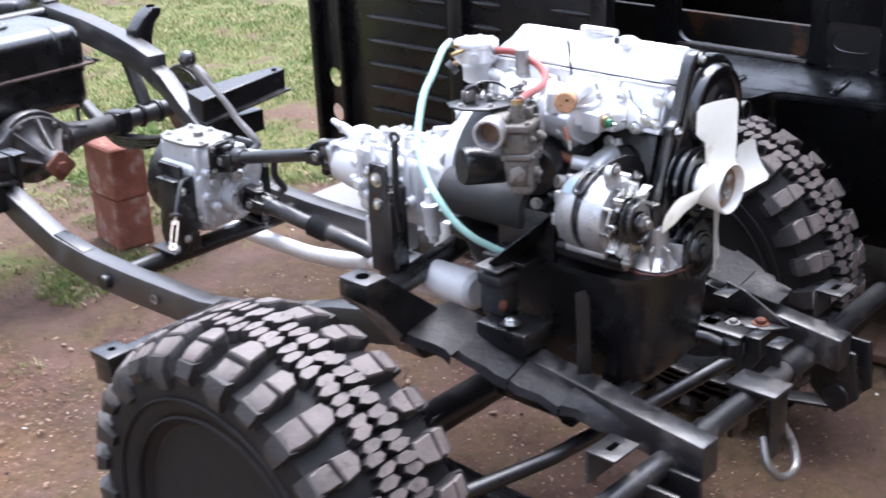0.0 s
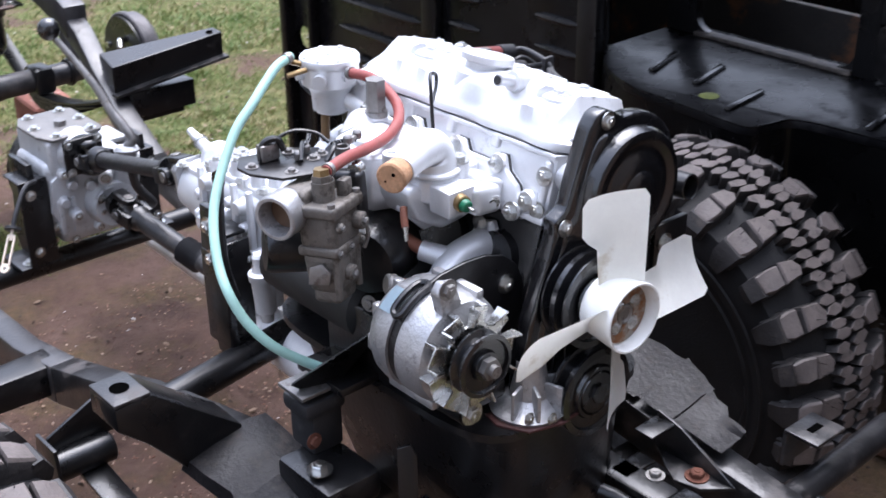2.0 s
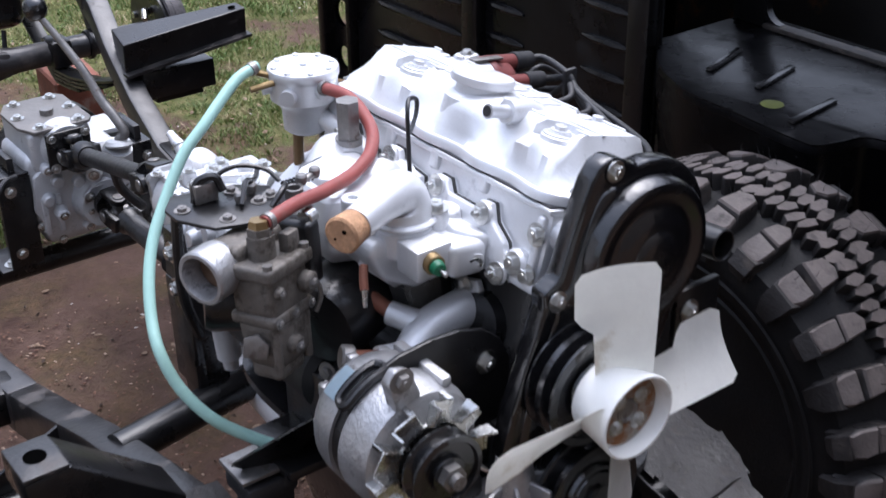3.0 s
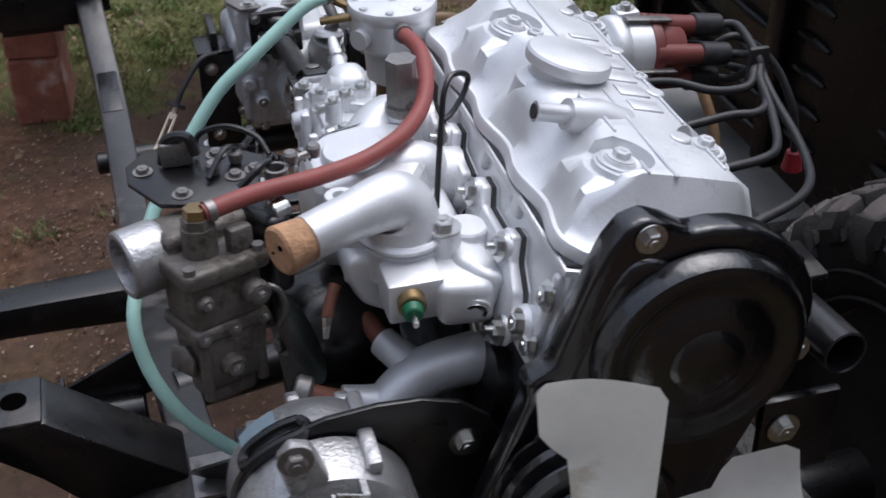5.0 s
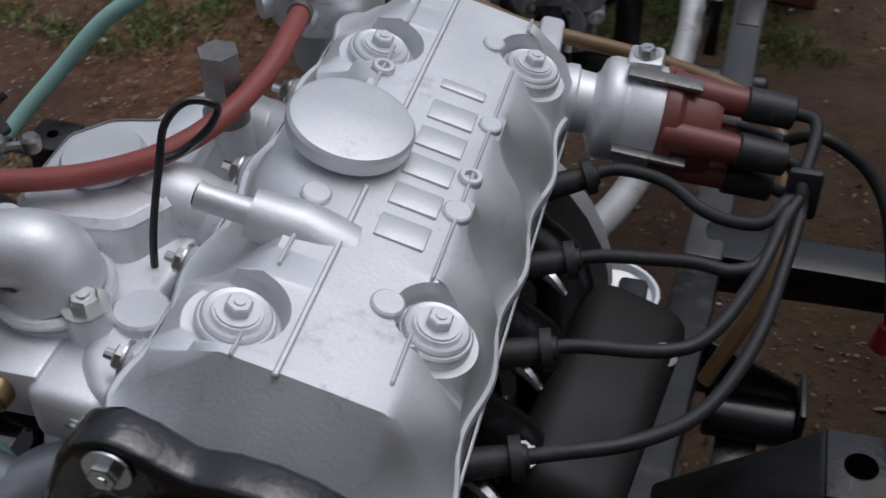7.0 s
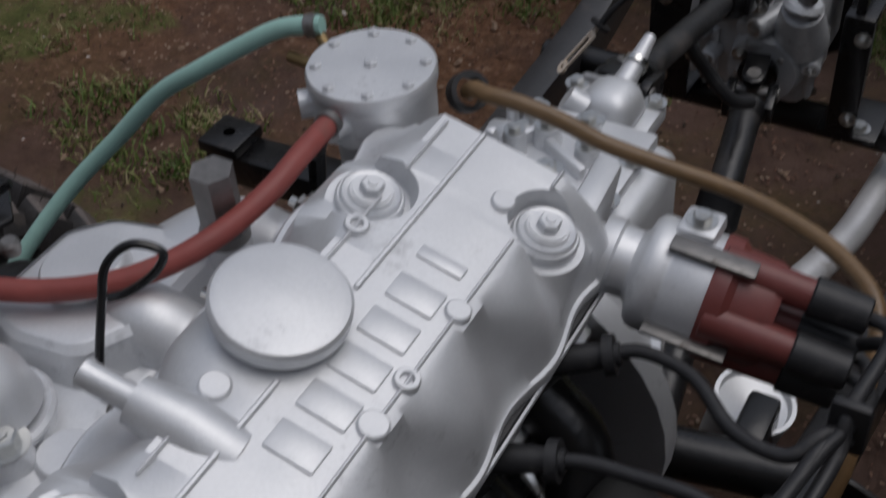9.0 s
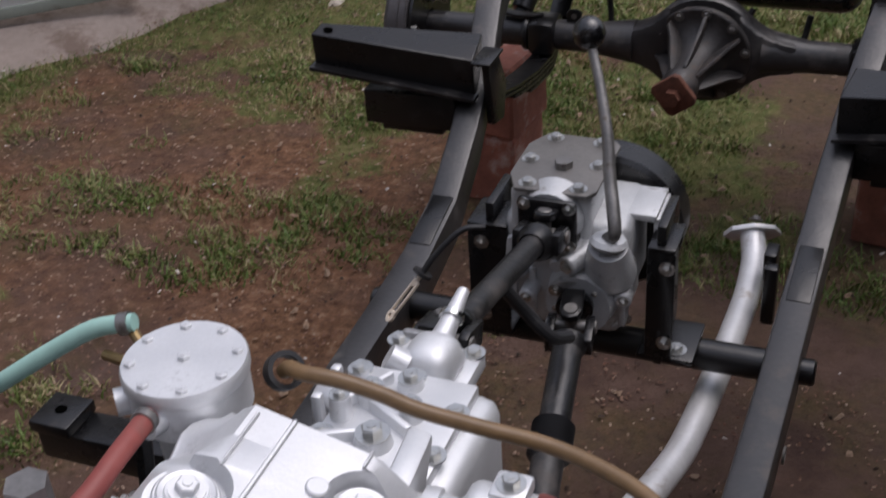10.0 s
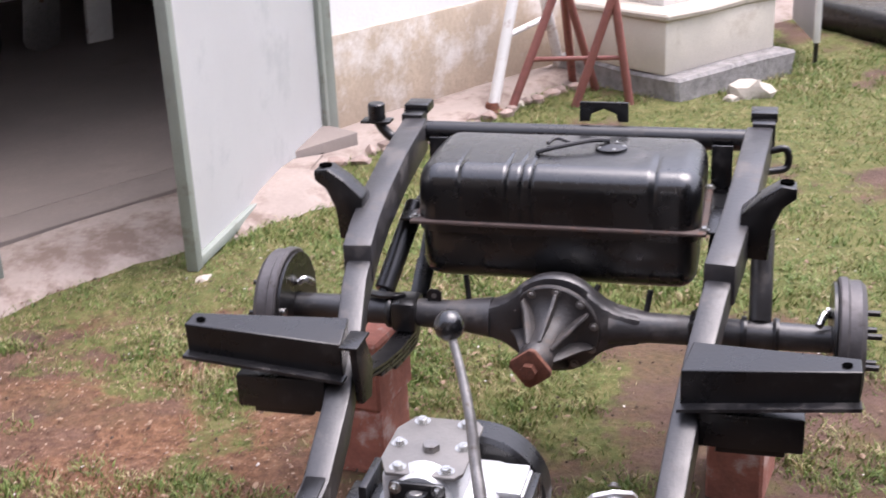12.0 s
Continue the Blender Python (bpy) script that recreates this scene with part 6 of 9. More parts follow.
def timing_cover():
    Y = Matrix(((1, 0, 0, 0), (0, 0, -1, -0.196), (0, 1, 0, 0), (0, 0, 0, 1)))   # local x, z of the plan; height runs forward
    c, r = (0.087, 0.900), 0.084
    arc = [(c[0] + r * math.cos(radians(a)), c[1] + r * math.sin(radians(a))) for a in range(98, -41, -11)]
    outline = [(-0.078, 0.655), (-0.074, 0.72), (-0.062, 0.775), (-0.036, 0.845), (-0.026, 0.872), (-0.028, 0.888), (-0.010, 0.897), (0.014, 0.964), (0.022, 0.982), (0.032, 0.995), (0.046, 0.999), (0.060, 0.993)] + arc + [(0.125, 0.78), (0.105, 0.72), (0.098, 0.66), (0.07, 0.61), (0.02, 0.595), (-0.04, 0.61)]
    bm = bmesh.new()
    prism(bm, outline, 0.0, 0.022, Y, 0.005, 3)
    cover = part("timing_cover", bm, BLACK_GLOSS, engine, "glossy black pressed timing belt cover", 30)

    def inset(k, cx=0.060, cz=0.80):
        return [(cx + (x - cx) * k, cz + (z - cz) * k) for x, z in outline]
    bm = bmesh.new()
    prism(bm, inset(0.86, 0.055, 0.81), 0.014, 0.026, Y, 0.007, 3)
    part("raised_shell", bm, BLACK_GLOSS, cover)
    m = Matrix(((1, 0, 0, c[0] - 0.002), (0, 0, -1, -0.196), (0, 1, 0, c[1] - 0.004), (0, 0, 0, 1)))
    bm = bmesh.new()
    lathe(bm, [(0.0745, 0.024), (0.0735, 0.033), (0.0700, 0.0385), (0.0650, 0.0402), (0.0600, 0.0395), (0.0555, 0.0369), (0.0500, 0.0362), (0.0450, 0.0380), (0.0390, 0.0408), (0.0300, 0.0424), (0.0255, 0.0427), (0.0228, 0.0452), (0.0180, 0.0468), (0.0090, 0.0476), (0.0, 0.0478)], m, 64)
    part("sprocket_bulge", bm, BLACK_GLOSS, cover)
    for k, z in ((0.66, 0.026), (0.5, 0.029)):
        bm = bmesh.new()
        prism(bm, [(0.03 + (x - 0.03) * k, 0.73 + (zz - 0.73) * k) for x, zz in ((-0.07, 0.655), (-0.06, 0.75), (-0.02, 0.86), (0.06, 0.88), (0.11, 0.80), (0.09, 0.66), (0.02, 0.60))], z - 0.004, z + 0.004, Y, 0.003, 2)
        part("pressed_step", bm, BLACK_GLOSS, cover)
    for x, z in ((0.047, 0.986), (0.160, 0.876), (-0.014, 0.878), (-0.068, 0.70)):
        bolt((x, -0.2195, z), (0, -1, 0), 0.0064, cover)


timing_cover()


def pulley(m, r, depth, grooves=1):
    """A V-belt pulley about the z axis of m."""
    bm = bmesh.new()
    prof = [(0.0, 0.0), (r * 0.55, 0.0), (r * 0.6, 0.002)]
    step = depth / grooves
    for g in range(grooves):
        h = g * step
        prof += [(r, h + step * 0.05), (r, h + step * 0.18), (r * 0.80, h + step * 0.42), (r * 0.80, h + step * 0.58), (r, h + step * 0.82), (r, h + step * 0.95)]
    prof += [(r * 0.86, depth), (r * 0.82, depth - 0.004), (r * 0.5, depth - 0.005), (r * 0.45, depth), (0.0, depth)]
    lathe(bm, prof, m, 40)
    return bm


bm = pulley(aim((0.004, -0.236, 0.680), (0.004, -1.236, 0.680)), 0.055, 0.026)
cyl(bm, (0.004, -0.200, 0.680), (0.004, -0.237, 0.680), 0.036, n=24)
lathe(bm, [(0.026, 0.0), (0.028, 0.004), (0.032, 0.004), (0.034, 0.0)], aim((0.004, -0.2575, 0.680), (0.004, -1.25, 0.680)), 32, closed=True)
cyl(bm, (0.004, -0.258, 0.680), (0.004, -0.266, 0.680), 0.012, n=6)
part("crank_pulley", bm, BLACK_GLOSS, engine, "black crankshaft pulley")
FAN_C = Vector((0.003, -0.288, 0.797))
part("fan_pulley", pulley(aim((FAN_C.x, -0.222, FAN_C.z), (FAN_C.x, -1.222, FAN_C.z)), 0.056, 0.036, 2), BLACK_GLOSS, engine, "black grooved fan pulley")


def fan():
    m = aim(FAN_C + Vector((0, 0.030, 0)), FAN_C + Vector((0, -1, 0)))
    bm = bmesh.new()
    lathe(bm, [(0.0, 0.0), (0.030, 0.0), (0.035, 0.004), (0.0400, 0.044), (0.0412, 0.050), (0.0405, 0.052), (0.0385, 0.052), (0.0375, 0.048), (0.0360, 0.036), (0.0, 0.036)], m, 44)
    fan_part = part("fan", bm, FAN, engine, "white nylon cooling fan with four blades")
    for a in (90, 0, 180, 270):
        bm = bmesh.new()
        n, k = 12, 9
        t = radians(a + 4)
        rad, tan = Vector((math.cos(t), 0, math.sin(t))), Vector((-math.sin(t), 0, math.cos(t)))
        rows = []
        for i in range(n + 1):
            f = i / n
            r = 0.033 + f * 0.108
            if f < 0.42:
                trail = 0.020 + 0.004 * f
            elif f < 0.55:
                trail = 0.022 + 0.016 * (f - 0.42) / 0.13
            else:
                trail = 0.038
            lead = -0.030 - 0.008 * f
            if i == n:
                lead, trail = lead + 0.006, trail - 0.006
            pitch = radians(36 - 12 * f)
            row = []
            for j in range(k + 1):
                c = lead + (trail - lead) * j / k
                camber = 0.006 * math.sin(math.pi * j / k)
                row.append(bm.verts.new(FAN_C + rad * r + tan * (c * math.cos(pitch)) + Vector((0, 1, 0)) * (c * math.sin(pitch) + camber + 0.004)))
            rows.append(row)
        for p, q in zip(rows, rows[1:]):
            for j in range(k):
                bm.faces.new((p[j], p[j + 1], q[j + 1], q[j]))
        bmesh.ops.solidify(bm, geom=bm.faces[:], thickness=0.0026)
        part("blade", bm, FAN, fan_part)
    for a in (40, 130, 220, 310):
        bolt(m @ Vector((0.018 * math.cos(radians(a)), 0.018 * math.sin(radians(a)), 0.038)), (0, -1, 0), 0.0052, fan_part)
    bm = bmesh.new()
    lathe(bm, [(0.013, 0.0358), (0.0335, 0.0358), (0.0335, 0.0382), (0.013, 0.0382)], m, 36, closed=True)
    part("clamp_plate", bm, STAIN, fan_part, "rust-stained grey clamp plate in the hub")
    bm = bmesh.new()
    lathe(bm, [(0.0, 0.0), (0.0115, 0.0), (0.0115, 0.002), (0.009, 0.003), (0.007, 0.0012), (0.0, 0.0012)], m @ Matrix.Translation((0, 0, 0.0365)), 20)
    part("hub_boss", bm, DULL_STEEL, fan_part, "worn steel hub centre")


fan()


def alternator():
    A = Vector((-0.157, 0, 0.776))
    m = aim(A + Vector((0, -0.118, 0)), A + Vector((0, -1, 0)))
    bm = bmesh.new()
    lathe(bm, [(0.0, -0.012), (0.03, -0.012), (0.040, -0.006), (0.054, 0.004), (0.061, 0.016), (0.063, 0.026), (0.063, 0.042), (0.0, 0.042)], m, 40)
    for i in range(8):
        a = radians(45 * i + 10)
        box(bm, (0.046 * math.cos(a), 0.046 * math.sin(a), 0.0), (0.010, 0.020, 0.010), m @ pose(0, 0, 0, 0, 0, 0), 0.002)
    alt = part("alternator", bm, ALU, engine, "bare alloy alternator with black pulley")
    bm = bmesh.new()
    lathe(bm, [(0.0595, 0.042), (0.0595, 0.056), (0.0, 0.056)], m, 40)
    part("stator", bm, BLACK, alt)
    bm = bmesh.new()
    lathe(bm, [(0.0625, 0.056), (0.0625, 0.078), (0.058, 0.092), (0.050, 0.096), (0.032, 0.098), (0.028, 0.104), (0.0, 0.104)], m, 40)
    part("front_housing", bm, ALU, alt)
    for a in (60, 240, 330):
        bm = bmesh.new()
        box(bm, (0.064 * math.cos(radians(a)), 0.064 * math.sin(radians(a)), 0.050), (0.011, 0.011, 0.075), m, 0.003)
        part("through_lug", bm, ALU, alt)
    # cooling fan with bent vanes
    bm = bmesh.new()
    lathe(bm, [(0.0, 0.106), (0.040, 0.106), (0.040, 0.109), (0.0, 0.109)], m, 30)
    cooler = part("cooling_fan", bm, STEEL, alt, "bright zinc-plated vaned cooling fan")
    for i in range(9):
        bm = bmesh.new()
        a = 2 * math.pi * i / 9
        r1 = m @ Matrix.Rotation(a, 4, "Z")
        prism(bm, [(0.034, -0.011), (0.058, -0.013), (0.061, 0.009), (0.036, 0.012)], 0.107, 0.1095, r1, 0.0005, 1)
        prism(bm, [(0.036, 0.0), (0.060, 0.0), (0.060, 0.016), (0.040, 0.010)], -0.0012, 0.0012, r1 @ pose(0, 0.011, 0.107, 90, 0, 0) @ pose(0, 0, 0, 0, 0, 0), 0.0003, 1)
        prism(bm, [(0.034, -0.012), (0.058, -0.014), (0.057, -0.009), (0.035, -0.008)], 0.092, 0.108, r1, 0.0005, 1)
        part("vane", bm, STEEL, cooler)
    part("pulley", pulley(m @ Matrix.Translation((0, 0, 0.112)), 0.036, 0.020), BLACK_GLOSS, alt)
    bm = bmesh.new()
    cyl(bm, m @ Vector((0, 0, 0.128)), m @ Vector((0, 0, 0.140)), 0.0125, n=6)
    cyl(bm, m @ Vector((0, 0, 0.140)), m @ Vector((0, 0, 0.147)), 0.007, n=14)
    part("pulley_nut", bm, DULL_STEEL, alt)
    # sticker and vent slot on the rear housing
    bm = bmesh.new()
    for rr0, ang0, ang1, h0, h1, nm, mt in ((0.0640, 112, 140, 0.016, 0.034, "sticker", BLUE_STICKER),):
        rows = [[bm.verts.new(m @ Vector((rr0 * math.cos(radians(a)), rr0 * math.sin(radians(a)), h))) for h in (h0, h1)] for a in np.linspace(ang0, ang1, 9)]
        for p, q in zip(rows, rows[1:]):
            bm.faces.new((p[0], p[1], q[1], q[0]))
        bmesh.ops.solidify(bm, geom=bm.faces[:], thickness=0.0006)
        part(nm, bm, mt, alt, "faded pale blue oval sticker")
    bm = bmesh.new()
    loop = [(98, 0.038), (110, 0.0375), (124, 0.038), (135, 0.039), (138.5, 0.046), (135, 0.053), (124, 0.054), (110, 0.0535), (98, 0.053), (94.5, 0.0455), (98, 0.038)]
    tube(bm, [m @ Vector((0.0665 * math.cos(radians(a)), 0.0665 * math.sin(radians(a)), h)) for a, h in loop], 0.0040, n=8, steps=3)
    part("slotted_strap", bm, BLACK, alt, "black slotted adjuster strap")
    # adjuster ears, arm and mounting
    bm = bmesh.new()
    prism(bm, [(-0.014, 0.0), (0.014, 0.0), (0.012, 0.028), (0.0, 0.036), (-0.012, 0.028)], 0.0, 0.016, Matrix(((1, 0, 0, A.x - 0.012), (0, 0, -1, -0.196), (0, 1, 0, A.z + 0.055), (0, 0, 0, 1))) @ pose(0, 0, 0, 0, 0, 16), 0.003)
    ear = part("adjuster_ear", bm, ALU, alt)
    bolt((A.x - 0.020, -0.212, A.z + 0.083), (0, -1, 0), 0.0075, ear, BOLT_DARK)
    bm = bmesh.new()
    guard = [(-0.206, 0.800), (-0.200, 0.822), (-0.180, 0.841), (-0.150, 0.850), (-0.115, 0.853), (-0.085, 0.851), (-0.058, 0.842), (-0.038, 0.825), (-0.027, 0.800), (-0.030, 0.720), (-0.078, 0.720), (-0.088, 0.765), (-0.105, 0.792), (-0.140, 0.800), (-0.172, 0.784)]
    prism(bm, guard, 0.0, 0.005, Matrix(((1, 0, 0, 0), (0, 0, -1, -0.166), (0, 1, 0, 0), (0, 0, 0, 1))), 0.0012)
    arm = part("adjuster_arm", bm, BLACK, engine)
    bolt((-0.055, -0.171, 0.806), (0, -1, 0), 0.0075, arm)
    bm = bmesh.new()
    cyl(bm, (-0.150, -0.215, 0.700), (-0.150, -0.09, 0.700), 0.016, n=16)
    box(bm, (-0.12, -0.15, 0.695), (0.08, 0.10, 0.024), I4, 0.005)
    part("mount_foot", bm, BLACK, alt)
    bolt((-0.150, -0.218, 0.700), (0, -1, 0), 0.009, alt)


alternator()


def intake():
    # manifold: port flanges on the head, a rear plenum and a front water jacket
    side = ENG.to_3x3() @ Vector((-1, 0, 0))
    ears = ((0.045, -0.088), (-0.035, -0.090), (-0.107, -0.092), (-0.143, -0.137), (-0.052, -0.140), (0.128, -0.088), (0.085, -0.136), (0.012, -0.138))
    outlines = ([(-0.150, -0.128), (-0.140, -0.108), (-0.120, -0.096), (-0.112, -0.080), (-0.098, -0.081), (-0.092, -0.092), (-0.052, -0.092), (-0.044, -0.080), (-0.028, -0.080), (-0.024, -0.096), (-0.030, -0.125), (-0.042, -0.150), (-0.062, -0.148), (-0.085, -0.138), (-0.130, -0.142), (-0.146, -0.147)],
                [(-0.012, -0.118), (-0.004, -0.092), (0.030, -0.088), (0.036, -0.077), (0.052, -0.077), (0.060, -0.090), (0.066, -0.118), (0.052, -0.140), (0.020, -0.148), (0.004, -0.146)],
                [(0.070, -0.118), (0.078, -0.092), (0.112, -0.088), (0.120, -0.077), (0.136, -0.077), (0.144, -0.092), (0.148, -0.118), (0.130, -0.140), (0.094, -0.147), (0.078, -0.146)])
    VW = ENG @ Matrix(((0, 0, -1, 0), (1, 0, 0, 0), (0, 1, 0, 0), (0, 0, 0, 1)))
    for outline in outlines:
        bm = bmesh.new()
        prism(bm, outline, 0.0825, 0.0915, VW, 0.0025, 2)
        part("port_flange", bm, SILVER, engine, "", 40)
        bm = bmesh.new()
        prism(bm, [(a * 0.998, b) for a, b in outline], 0.0795, 0.0825, VW)
        part("port_gasket", bm, DARK_SEAM, engine, "thin dark manifold gasket")
        # raised pad of the head behind the gasket
        bm = bmesh.new()
        prism(bm, outline, 0.070, 0.0795, VW, 0.002, 2)
        part("port_pad", bm, SILVER, engine, "", 40)
    for v, w in ears:
        bm = bmesh.new()
        cyl(bm, E(-0.088, v, w), E(-0.094, v, w), 0.0110, 0.0102, n=20, bev=0.0015)
        pad = part("bolt_pad", bm, SILVER, engine)
        bolt(E(-0.094, v, w), side, 0.0068, pad)
        bm = bmesh.new()
        cyl(bm, E(-0.099, v, w), E(-0.1055, v, w), 0.0032, 0.0028, n=10)
        part("stud", bm, STEEL, pad)
    # plenum: a flat-topped casting with sloping flanks
    bm = bmesh.new()
    b = bmesh.new()
    top = [(-0.118, -0.012), (-0.118, 0.048), (-0.100, 0.068), (-0.060, 0.078), (-0.036, 0.066), (-0.034, 0.010), (-0.052, -0.020), (-0.090, -0.024)]
    rings = []
    for k, z in ((1.0, 0.9285), (1.06, 0.9255), (1.22, 0.900), (1.20, 0.875), (0.95, 0.858)):
        rings.append([b.verts.new((-0.078 + (x + 0.078) * k, 0.026 + (y - 0.026) * k, z)) for x, y in top])
    for p, q in zip(rings, rings[1:]):
        for i in range(8):
            b.faces.new((p[i], p[(i + 1) % 8], q[(i + 1) % 8], q[i]))
    b.faces.new(rings[0]), b.faces.new(rings[-1])
    bmesh.ops.recalc_face_normals(b, faces=b.faces)
    bmesh.ops.bevel(b, geom=b.edges, offset=0.005, segments=3, affect="EDGES", profile=0.5)
    joined(bm, b)
    part("plenum", bm, SILVER, engine, "silver painted intake plenum", 50)
    for name, v, end in (("rear_runner", 0.108, (-0.066, 0.070, 0.898)), ("middle_runner", 0.024, (-0.070, 0.030, 0.896))):
        bm = bmesh.new()
        tube(bm, [E(-0.088, v, -0.112), E(-0.104, v, -0.110), E(-0.125, v * 0.9, -0.106), end], [0.0265, 0.0225, 0.0225, 0.030], n=24)
        part(name, bm, SILVER, engine, "", 60)
    bm = bmesh.new()
    cyl(bm, (-0.084, 0.026, 0.928), (-0.085, 0.026, 0.9375), 0.026, 0.0245, n=30, bev=0.002)
    part("plenum_pad", bm, SILVER, engine)
    bm = bmesh.new()
    prism(bm, [(-0.121, -0.100), (-0.121, -0.070), (-0.110, -0.050), (-0.090, -0.046), (-0.090, -0.124), (-0.106, -0.120)], -0.142, -0.106, ENG, 0.007, 3)
    part("water_jacket", bm, SILVER, engine, "", 45)
    bm = bmesh.new()
    prism(bm, [(-0.019, 0.902), (-0.060, 0.908), (-0.060, 0.872), (-0.019, 0.868)], 0.050, 0.128, Matrix(((1, 0, 0, 0), (0, 0, -1, 0), (0, 1, 0, 0), (0, 0, 0, 1))), 0.008, 3)
    part("jacket_web", bm, SILVER, engine, "", 45)
    bm = bmesh.new()
    cyl(bm, (-0.0235, -0.066, 0.900), (-0.0225, -0.066, 0.9135), 0.0170, 0.0155, n=28, bev=0.0015)
    part("jacket_pad", bm, SILVER, engine)
    bm = bmesh.new()
    tube(bm, [(-0.026, -0.098, 0.890), (-0.031, -0.113, 0.886), (-0.034, -0.126, 0.8825)], [0.0185, 0.0125, 0.0105], n=20)
    part("drain_boss", bm, SILVER, engine)
    bm = bmesh.new()
    lathe(bm, [(0.0052, 0.0), (0.0082, 0.0), (0.0082, 0.0022), (0.0052, 0.0022)], aim((-0.0340, -0.126, 0.8825), (-0.0362, -0.136, 0.8798)), 20, closed=True)
    lathe(bm, [(0.0, 0.0006), (0.0052, 0.0006), (0.0052, 0.001)], aim((-0.0340, -0.126, 0.8825), (-0.0362, -0.136, 0.8798)), 6)
    part("drain_plug", bm, STEEL, engine)
    # angular belly under the outlet
    bm = bmesh.new()
    prism(bm, [(-0.020, 0.870), (-0.024, 0.848), (-0.065, 0.843), (-0.104, 0.866), (-0.116, 0.892), (-0.112, 0.906), (-0.020, 0.906)], -0.060, 0.078, Matrix(((1, 0, 0, 0), (0, 0, -1, 0), (0, 1, 0, 0), (0, 0, 0, 1))), 0.007, 3)
    belly = part("manifold_belly", bm, SILVER, engine, "", 45)
    for y in (-0.012, -0.052):
        bm = bmesh.new()
        prism(bm, [(-0.112, 0.874), (-0.075, 0.838), (-0.045, 0.840), (-0.045, 0.866), (-0.106, 0.886)], -y - 0.0035, -y + 0.0035, Matrix(((1, 0, 0, 0), (0, 0, -1, 0), (0, 1, 0, 0), (0, 0, 0, 1))), 0.0015)
        part("rib", bm, SILVER, belly)
    bm = bmesh.new()
    lathe(bm, [(0.0048, -0.030), (0.0110, -0.030), (0.0110, 0.002), (0.0102, 0.003), (0.0052, 0.003), (0.0048, 0.002)], pose(-0.109, -0.042, 0.937), 22, closed=True)
    part("lug", bm, SILVER, engine)
    # stud tower with a tall hexagon nut
    bm = bmesh.new()
    base = Vector((-0.032, 0.083, 0.90))
    cyl(bm, (-0.036, 0.083, 0.885), (-0.032, 0.083, 0.936), 0.022, 0.0125, n=22)
    part("valve_tower", bm, SILVER, engine)
    bm = bmesh.new()
    cyl(bm, (-0.032, 0.083, 0.930), (-0.032, 0.083, 0.937), 0.0140, n=24)
    cyl(bm, (-0.032, 0.083, 0.937), (-0.032, 0.083, 0.977), 0.0125, n=6)
    part("hex_cap", bm, DULL_STEEL, engine, "tall dull steel hexagon cap")
    # thermostat housing and outlet elbow closed with a cork
    bm = bmesh.new()
    cyl(bm, (-0.070, -0.066, 0.885), (-0.070, -0.066, 0.915), 0.0305, 0.029, n=28, bev=0.004)
    cyl(bm, (-0.070, -0.066, 0.915), (-0.070, -0.066, 0.921), 0.0325, n=28, bev=0.002)
    box(bm, (-0.074, -0.104, 0.894), (0.040, 0.034, 0.032), pose(0, 0, 0), 0.003)
    for x_, y_ in ((-0.044, -0.081), (-0.100, -0.050)):
        cyl(bm, (x_, y_, 0.886), (x_, y_, 0.924), 0.0125, 0.0120, n=20, bev=0.0015)
    therm = part("thermostat_housing", bm, SILVER, engine)
    bm = bmesh.new()
    tube(bm, [(-0.070, -0.066, 0.922), (-0.072, -0.067, 0.938), (-0.082, -0.072, 0.947), (-0.112, -0.085, 0.947), (-0.142, -0.098, 0.945)], [0.028, 0.025, 0.0205, 0.0165, 0.0160], n=24)
    part("water_outlet", bm, SILVER, engine, "silver water outlet elbow")
    bm = bmesh.new()
    cyl(bm, (-0.138, -0.0955, 0.945), (-0.163, -0.1065, 0.944), 0.0150, 0.0175, n=22, bev=0.002)
    cork = part("cork", bm, CORK, engine, "cut cork pushed into the water outlet")
    bm = bmesh.new()
    face = aim((-0.1630, -0.1065, 0.944), (-0.1880, -0.1175, 0.943))
    for x_, y_, r_ in ((0.004, 0.005, 0.0022), (-0.006, -0.004, 0.0012)):
        cyl(bm, face @ Vector((x_, y_, 0.0)), face @ Vector((x_, y_, 0.0006)), r_, n=10)
    part("pin_hole", bm, HOLE, cork)
    bolt((-0.044, -0.081, 0.924), (0, 0, 1), 0.0080, therm)
    bolt((-0.100, -0.050, 0.924), (0, 0, 1), 0.0080, therm)
    bm = bmesh.new()
    cyl(bm, (-0.078, -0.118, 0.897), (-0.0795, -0.129, 0.896), 0.0100, n=18, bev=0.001)
    sender = part("temperature_sender", bm, BRASS, engine, "brass sender with green plastic tip")
    bm = bmesh.new()
    cyl(bm, (-0.0795, -0.129, 0.896), (-0.0805, -0.137, 0.8955), 0.0076, 0.0066, n=18, bev=0.001)
    part("plastic_tip", bm, GREEN, sender)
    bm = bmesh.new()
    cyl(bm, (-0.0805, -0.137, 0.8955), (-0.0815, -0.147, 0.895), 0.0022, n=8)
    part("terminal", bm, STEEL, sender)
    # lower water pipe
    bm = bmesh.new()
    tube(bm, [(-0.012, -0.098, 0.816), (-0.034, -0.098, 0.817), (-0.066, -0.098, 0.811), (-0.094, -0.106, 0.796), (-0.112, -0.116, 0.778)], [0.021, 0.0195, 0.019, 0.0175, 0.017], n=22)
    pipe = part("water_inlet", bm, SILVER, engine, "silver cast water inlet pipe", 50)
    bm = bmesh.new()
